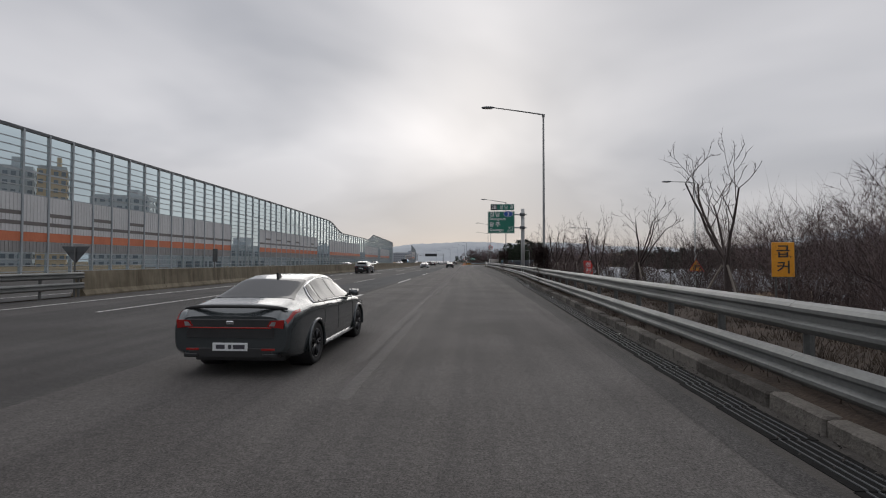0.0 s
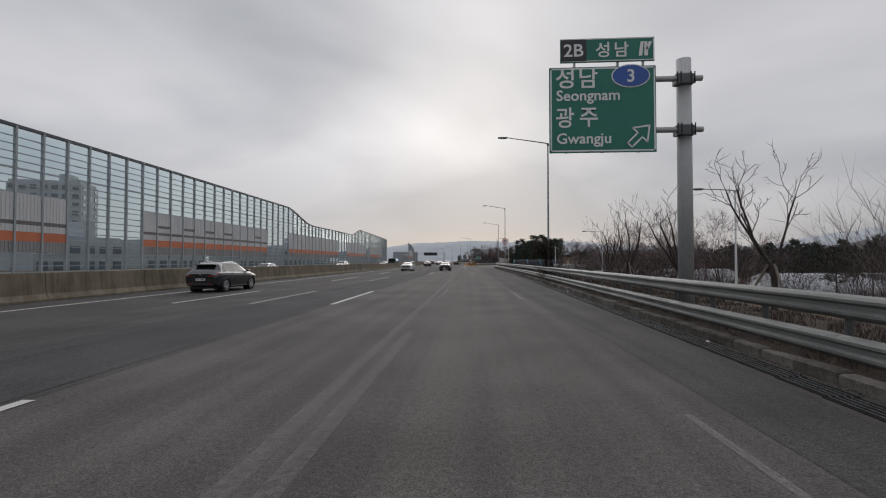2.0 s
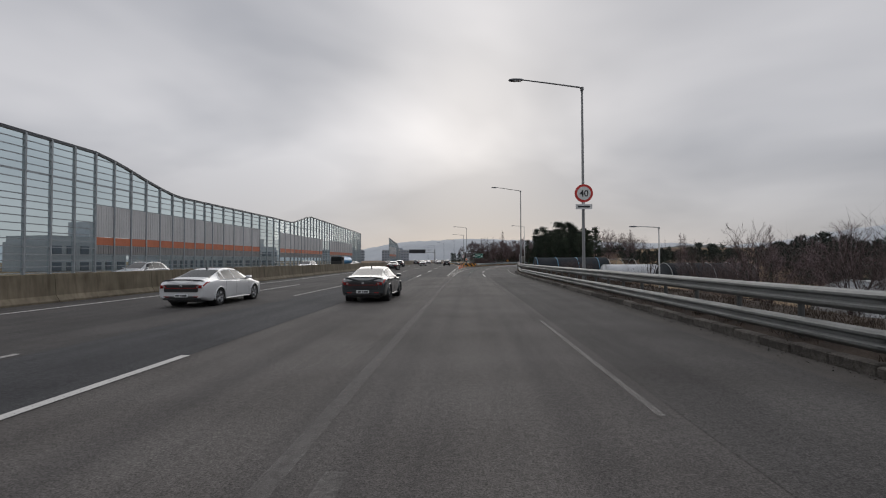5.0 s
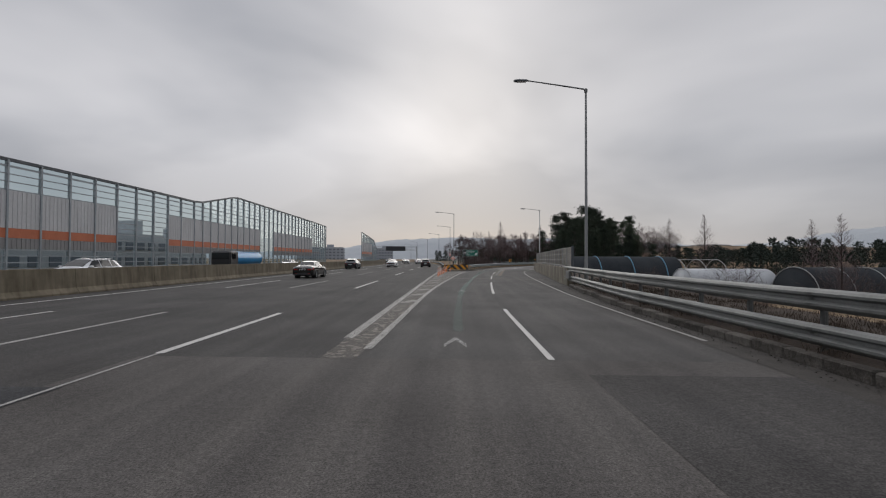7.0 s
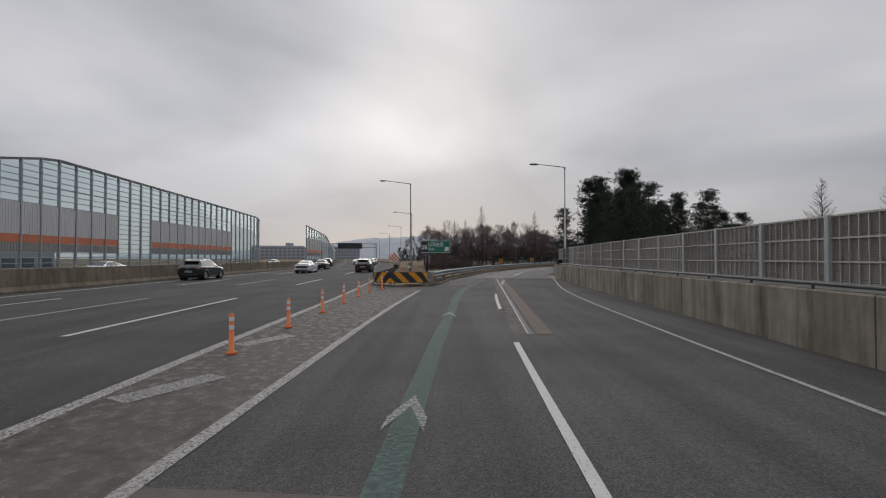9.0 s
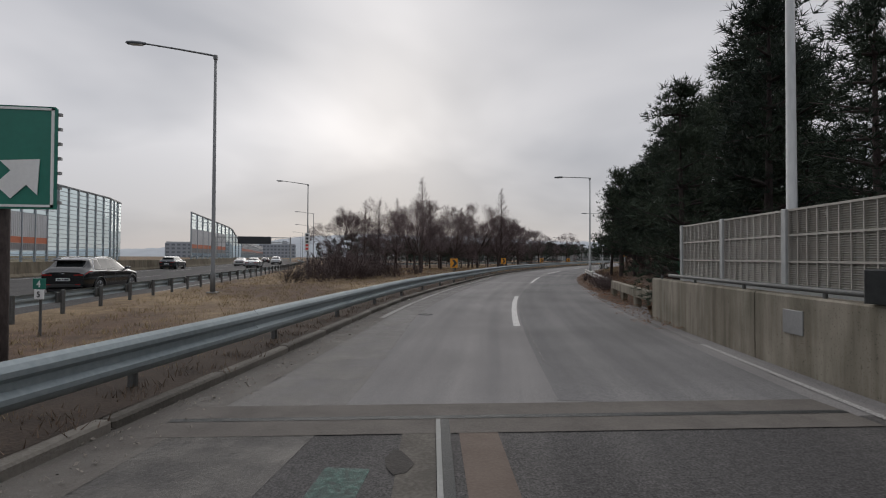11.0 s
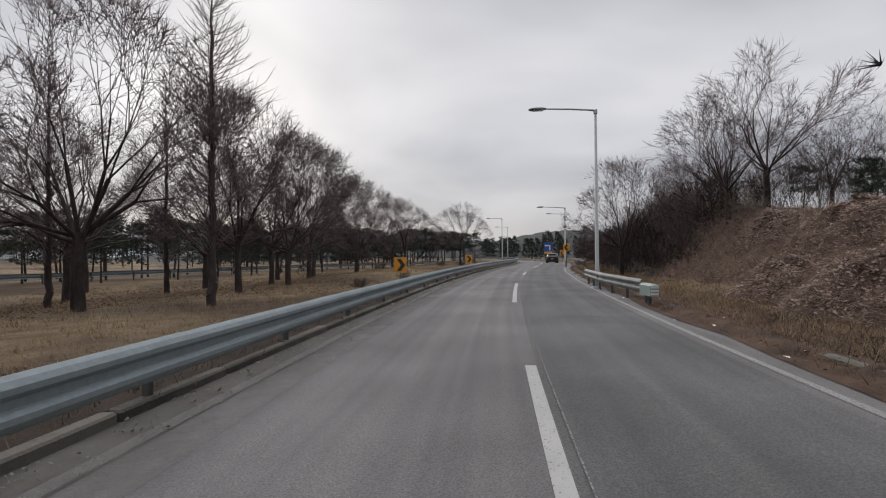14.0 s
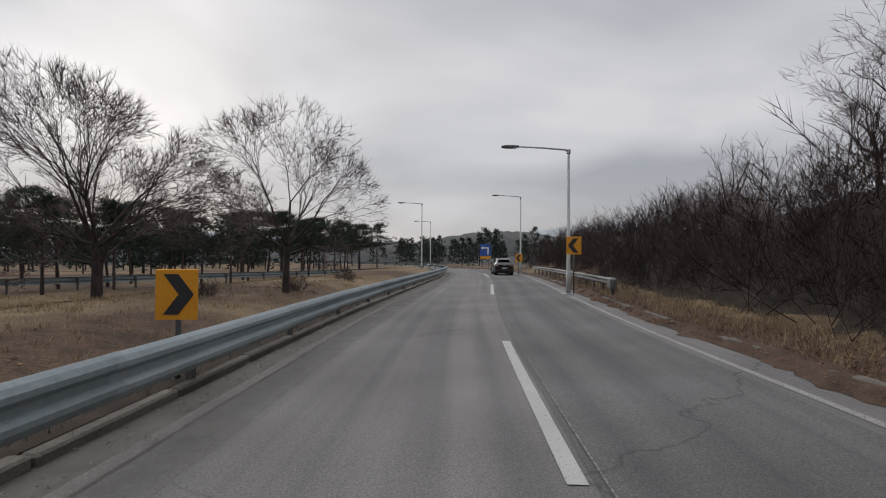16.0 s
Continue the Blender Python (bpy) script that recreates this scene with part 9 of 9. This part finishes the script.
def block(x, y, w, d, h, rz, mat, label, floors, cols, z=-1.0, name="apartment_building"):
    b = thing(name, label, "building", "", (x, y, z), rz)
    part("wall", Geo().box((0, 0, h / 2), (w, d, h)), M[mat], b)
    part("roof", Geo().box((0, 0, h + 0.5), (w * 0.96, d * 0.94, 1.0)), M["wall_far"], b)
    part("stair_tower", Geo().box((w * 0.2, 0, h + 2.2), (w * 0.14, d * 0.5, 3.4)), M[mat], b)
    win = Geo().box((0, 0, 0), (w / cols * 0.6, 0.3, h / floors * 0.5)).mesh("window", M["win_far"])
    for i in range(floors):
        for j in range(cols):
            ob = part("window", win, None, b)
            ob.matrix_local = pose(-w / 2 + w * (j + 0.5) / cols, -d / 2 - 0.05, h * (i + 0.5) / floors)
            if j < 3:
                ob2 = part("window", win, None, b)
                ob2.matrix_local = pose(w / 2 + 0.05, -d / 2 + d * (j + 0.5) / 3, h * (i + 0.5) / floors, 0, 0, 90)


block(-131, 118, 14, 12, 28.5, radians(40), "wall_far", "pale grey apartment block behind the noise barrier", 11, 8)
block(-116, 118, 6.5, 9, 28, radians(40), "wall_ochre", "ochre apartment tower behind the noise barrier", 12, 4)
block(-150, 190, 22, 14, 30, radians(20), "wall_far", "grey apartment block behind the noise barrier", 10, 7)
for x, y, w, h in ((-66, 196, 18, 6.5), (-68, 222, 16, 6), (-70, 170, 14, 5.5), (-74, 140, 18, 6), (-72, 110, 16, 5.5), (-76, 250, 20, 6)):
    block(x, y, w, 10, h, radians(80), "wall_far", "low grey house block behind the noise barrier", 2, 6, -0.5, "house")
block(-150, 640, 50, 20, 13, radians(12), "wall_haze", "long glassy grey building far beyond the barrier", 4, 12, 0, "office_building")
block(-100, 720, 36, 20, 14, radians(8), "wall_haze", "pale office building far down the expressway", 4, 10, 0, "office_building")


def hill(name, label, x0, y0, x1, y1, h, depth, mat, seed, z=-2.0):
    """A long low ridge with an uneven wooded skyline."""
    rng = np.random.RandomState(seed)
    n = 160
    t = np.linspace(0, 1, n)
    prof = sum(rng.uniform(0.3, 1.0) / k * np.sin(2 * math.pi * k * t + rng.uniform(0, 6.28)) for k in (1, 2, 3, 5, 8))
    prof = (prof - prof.min()) / (prof.max() - prof.min())
    crest = h * (0.45 + 0.55 * prof) * np.sin(np.clip(t, 0.02, 0.98) * math.pi) ** 0.35 + rng.uniform(-0.02, 0.02, n) * h
    a, b = np.array((x0, y0)), np.array((x1, y1))
    u = (b - a) / np.linalg.norm(b - a)
    nrm = np.array((u[1], -u[0]))
    rings = []
    for i in range(n):
        c = a + (b - a) * t[i]
        rings.append([(*(c + nrm * o), z + crest[i] * k) for o, k in ((-depth, 0), (-depth * 0.6, 0.45), (-depth * 0.25, 0.85), (0, 1.0), (depth * 0.4, 0.7), (depth, 0))])
    tagged(part(name, Geo().loft(rings, False, False), M[mat], None, "", True), label, "hill", "", "structure")


# far ridges carry their haze as base colour, no volume is used
hill("backdrop_hill", "hazy blue wooded ridge on the horizon", -900, 1500, 1100, 1300, 62, 160, "hill_hazed", 1)
hill("backdrop_hill_right", "hazy wooded ridge beyond the fields", 500, 1300, 900, -300, 60, 150, "hill_hazed", 2)
hill("backdrop_wood", "brown wooded slope beyond the fields", 120, 420, 260, -60, 15, 40, "hill_mid", 3)
hill("backdrop_wood_far", "brown wood beyond the ramp", -20, 430, 220, 380, 13, 30, "hill_mid", 4)
hill("backdrop_town", "hazy low ridge beyond the noise barrier", -700, 1000, -420, -200, 30, 100, "hill_hazed", 5)


def slope_sheet(name, label, y0, y1, d0, d1, mat, lift):
    """Loose cover lying on the bank beside the ramp, following the ground."""
    i0, i1 = int(ramp_s(y0)), int(ramp_s(y1))
    ds = np.linspace(d0, d1, 16)
    lines = [aside(RAMP, d)[i0:i1] for d in ds]
    g = Geo()
    n = len(ds)
    rng = np.random.RandomState(len(name))
    pts = np.stack(lines, 1).reshape(-1, 2)
    z = ground_z(pts[:, 0], pts[:, 1]) + lift + rng.uniform(0, 0.16, len(pts)) + 0.14 * np.maximum(0, wave(pts[:, 0] * 4, pts[:, 1] * 4))
    z[0::n] -= 0.3
    z[n - 1::n] -= 0.3
    g.add(np.column_stack([pts, z]).tolist(), [(r * n + c, r * n + c + 1, (r + 1) * n + c + 1, (r + 1) * n + c) for r in range(i1 - i0 - 1) for c in range(n - 1)])
    tagged(part(name, g, M[mat], None, "", True), label, "leaf litter", "", "structure")


gx, gyy = np.concatenate([np.linspace(0.4, 12.0, 8), [40.0]]), np.arange(-40.0, 216.0, 4.0)
kx0 = np.interp(gyy, KERB_Y + (161, 175, 196, 214), tuple(v + 0.2 for v in KERB_X) + (8.95, 10.8, 13.3, 16.1))
PX = kx0[:, None] + gx[None]
PY = np.repeat(gyy[:, None], len(gx), 1)
PZ = ground_z(PX, PY) + 0.07
PZ[:, -1] -= 0.3
g = Geo()
g.add(np.stack([PX.ravel(), PY.ravel(), PZ.ravel()], 1).tolist(), [(r * 9 + c, r * 9 + c + 1, (r + 1) * 9 + c + 1, (r + 1) * 9 + c) for r in range(len(gyy) - 1) for c in range(8)])
tagged(part("field_edge", g, M["soil"], None, "", True), "dark bare soil below the parapet wall", "ground", "", "structure")
slope_sheet("bank_litter", "steep slope covered in dark red-brown leaf litter", 246, 278, 7.9, 20.0, "soil_red", 0.05)
slope_sheet("wood_litter", "slope under the pines covered in red-brown needles and leaves", 222, 248, 6.4, 22.0, "soil_red", 0.02)
slope_sheet("bank_soil", "dark soil under the scrub of the bank", 277, 330, 7.2, 20.0, "soil_dark", 0.06)


# ---------------------------------------------------------------- small things by the ramp


def concrete_rail(line, label, h=0.55):
    r = tagged(thing("concrete_rail", label, "guardrail"), "", "", "", "structure")
    ln = even(line, 2.4)
    for a, b in zip(ln[:-1], ln[1:]):
        g = Geo()
        g.sweep([(-0.09, h - 0.16), (0.09, h - 0.16), (0.09, h + 0.14), (0.05, h + 0.17), (-0.05, h + 0.17), (-0.09, h + 0.14)], [(*a, 0.1), (*(b - (b - a) * 0.02), 0.1)])
        part("beam", g, M["concrete_wall"], r)
    for p in even(line, 2.4):
        part("post", Geo().bevel_box((p[0] + 0.05, p[1], 0.2), (0.2, 0.24, h * 2 - 0.1), 0.03), M["concrete_wall"], r)
    return r


concrete_rail(np.array([(16.45, 215.3), (17.3, 218.2), (18.55, 221.9)]), "old low concrete rail with mossy stains", 0.42)
old = ramp_from(228.5, 4.0, 246.6)
old = aside(old, np.interp(old[:, 1], (228, 236, 242, 246.5), (0.65, 0.45, 0.05, -0.15)))
cut = int(np.argmin(np.abs(old[:, 1] - 235.2)))
guardrail("old pale weathered guardrail on the leafy verge", old[:cut + 1], (0.42,), -1, "steel_old", 2.4, 0.46, 4.0, scale=1.1)
guardrail("old pale weathered guardrail buried in brush and leaves", old[cut + 1:], (0.46,), -1, "steel_old", 2.4, 0.50, 4.0, scale=1.1)
bx, by = float(old[cut + 1][0]), float(old[cut + 1][1])
end_box = thing("rail_terminal", "bent pale end box of the old guardrail", "guardrail end", "", (bx, by, 0.0), math.atan2(float(old[cut + 3][1]) - by, float(old[cut + 3][0]) - bx))
part("box", Geo().bevel_box((-0.1, -0.02, 0.47), (1.0, 0.24, 0.40), 0.06), M["steel_old"], end_box)
part("post", Geo().tube([(0.0, -0.05, -0.2), (0.0, -0.05, 0.4)], 0.06, 8), M["post_steel"], end_box)
dl_p = ramp_from(243.6, 4.5, 246)[0]
mark = thing("delineator", "small round white delineator on a thin post", "delineator", "", (float(dl_p[0]), float(dl_p[1]), float(ground_z(dl_p[0], dl_p[1]))), radians(-25))
part("post", Geo().tube([(0, 0, -0.2), (0, 0, 0.86)], 0.035, 8), M["sign_white"], mark)
part("disc", Geo().tube([(0, -0.03, 0.92), (0, 0.03, 0.92)], 0.085, 14), M["sign_white"], mark, "round white reflector head")
rr = ramp_from(265.6, 3.78, 275.2)
rr = aside(rr, np.interp(np.arange(len(rr)), (0, 6, 20), (0.35, -0.12, -0.05)))
guardrail("short pale steel guardrail on the right of the ramp", rr, (0.58,), -1, "steel", 2.0, 0.66, 4.0, scale=1.4)
e = thing("rail_terminal", "pale green steel end box of the short guardrail", "guardrail end", "", (float(rr[0][0]), float(rr[0][1]), 0.0), math.atan2(float(rr[1][1] - rr[0][1]), float(rr[1][0] - rr[0][0])))
part("box", Geo().bevel_box((-0.72, 0.05, 0.52), (1.0, 0.26, 0.36), 0.05), M["terminal"], e)
part("post", Geo().tube([(-0.6, -0.02, -0.2), (-0.6, -0.02, 0.5)], 0.057, 8), M["post_steel"], e)
for k in range(3):
    part("stripe", Geo().box((-1.225, 0.05, 0.41 + 0.10 * k), (0.012, 0.22, 0.045)), M["sign_white"], e, "white reflective bar")
rr = ramp_from(298.0, 5.6, 321)
e = thing("rail_terminal", "rounded grey steel end of the outer guardrail", "guardrail end", "", (float(rr[0][0]), float(rr[0][1]), 0.0), math.atan2(float(rr[1][1] - rr[0][1]), float(rr[1][0] - rr[0][0])))
part("box", Geo().bevel_box((-0.30, 0.02, 0.58), (0.7, 0.30, 0.46), 0.07), M["steel"], e)
part("post", Geo().tube([(-0.2, -0.02, -0.2), (-0.2, -0.02, 0.5)], 0.057, 8), M["post_steel"], e)
guardrail("steel guardrail on the outer side of the ramp", rr, (0.62,), -1, "steel", 2.0, 0.66, 4.0, scale=1.1)


def manhole(x, y, label, r=0.3, open_edge=False):
    m = thing("manhole_cover", label, "manhole cover", "manhole covers", (x, y, 0))
    part("surround", Geo().lathe([(0.0, r * 1.5), (0.007, r * 1.45), (0.007, r * 1.02), (0.0, r * 1.0)], (0, 0, 0), (0, 0, 1), 18), M["asphalt_dark"], m, "dark cracked patch")
    part("ring", Geo().lathe([(0.0, r * 1.04), (0.014, r * 1.04), (0.014, r * 0.9), (0.0, r * 0.9)], (0, 0, 0), (0, 0, 1), 24), M["iron"], m)
    g = Geo().lathe([(0.0, r * 0.9), (0.009, r * 0.9), (0.011, r * 0.6), (0.008, r * 0.55), (0.008, r * 0.3), (0.011, r * 0.26), (0.011, 0.001)], (0, 0, 0), (0, 0, 1), 24)
    part("cover", g, M["dirt"] if open_edge else M["iron"], m)


manhole(9.5, 215.97, "small sunken iron manhole cover in patched asphalt", 0.15)
manhole(5.68, 198.2, "round iron manhole cover in cracked asphalt on the ramp", 0.18, True)


def green_fence():
    f = tagged(thing("mesh_fence", "green wire mesh fence under the pines", "fence"), "", "", "", "structure")
    ln = even([(17.0, 214.5), (18.6, 217.5), (21.5, 221.0)], 1.0)
    for p in ln:
        part("post", Geo().tube([(*p, 0.0), (*p, 1.75 + float(ground_z(p[0], p[1])) * 0.6)], 0.03, 6), M["fence_green"], f)
    for a, b in zip(ln[:-1], ln[1:]):
        g = Geo()
        for k in range(9):
            z = 0.4 + 0.17 * k
            g.tube([(*a, z), (*b, z)], 0.004, 3, False)
        for k in range(10):
            p = a + (b - a) * k / 10
            g.tube([(*p, 0.3), (*p, 1.8)], 0.003, 3, False)
        part("mesh_panel", g, M["fence_green"], f)


green_fence()


def litter():
    rng = random.Random(4)
    spots = [(kerb_x(y) - rng.uniform(0.05, 0.6), y) for y in (3.4, 14.5, 25.0, 41.0, 57.0)]
    line = aside(RAMP_KERB, 0.25)
    spots += [tuple(line[int(k)]) for k in (12, 31, 52, 66, 83, 97)]
    edge = ramp_from(219, 5.2)
    spots += [tuple(edge[int(k)] + np.array((rng.uniform(0, 1.2), 0))) for k in (1, 4, 9, 14, 20, 26, 34, 41)]
    for x, y in spots:
        g = Geo()
        s = rng.uniform(0.035, 0.08)
        rings = [[(s * u * math.cos(a) * rng.uniform(0.7, 1.2), s * u * 0.7 * math.sin(a), zz * s) for a in np.linspace(0, 6.28, 8)[:-1]] for u, zz in ((0.6, 0.0), (1.0, 0.25), (0.7, 0.6), (0.2, 0.75))]
        g.loft(rings)
        ob = part("litter", g, M["litter_white"], None)
        ob.matrix_world = pose(x, y, float(ground_z(x, y)) * 0.5 if x > 8 else 0.0, 0, 0, rng.uniform(0, 360))
        tagged(ob, "crumpled white scrap of litter by the kerb", "litter", "litter")


litter()


def lamp_pole_ivy():
    """Dense dead climber: a dark column round the pole with a bulging clump that hangs to the road side."""
    for x, y, seed, top, bulge in ((7.44, 23.3, 40, 2.6, 0.5), (8.45, 69.3, 41, 3.4, 1.0)):
        rng = random.Random(seed)
        t = thing("climber", "dense dark dead climber round a lamp pole", "climbing plant", "climbers", (x, y, 0))
        segs, lv, lf = [], [], []
        for k in range(1500):
            z = top * rng.random() ** 0.8
            a, rad = rng.uniform(0, 6.28), rng.uniform(0.1, 0.30)
            c = Vector((rad * math.cos(a), rad * math.sin(a), z))
            if rng.random() < 0.5:
                c = Vector((-0.55 * bulge, 0.1, top * 0.78)) + Vector((rng.gauss(0, 0.34) * bulge, rng.gauss(0, 0.30) * bulge, rng.gauss(0, 0.26)))
            for _ in range(2):
                d = Vector((rng.uniform(-1, 1), rng.uniform(-1, 1), rng.uniform(-0.7, 0.8))).normalized()
                e = c + d * rng.uniform(0.12, 0.34)
                segs.append((c, e, 0.008, 0.005))
                segs.append((e, e + (d + Vector((rng.uniform(-0.6, 0.6), rng.uniform(-0.6, 0.6), -0.2))).normalized() * rng.uniform(0.08, 0.2), 0.005, 0.0))
            u = Vector((rng.uniform(-1, 1), rng.uniform(-1, 1), rng.uniform(-1, 1))).normalized() * rng.uniform(0.03, 0.07)
            w = u.orthogonal().normalized() * u.length * 0.7
            lv += [tuple(c - u), tuple(c + w), tuple(c + u), tuple(c - w)]
            lf.append((4 * k, 4 * k + 1, 4 * k + 2, 4 * k + 3))
        part("stem", limbs(segs, "twig_dark", "stem"), None, t)
        me = bpy.data.meshes.new("leaves")
        me.from_pydata(lv, [], lf)
        me.materials.append(M["verge_weed"])
        part("leaves", me, None, t, "dry dark leaves")


lamp_pole_ivy()
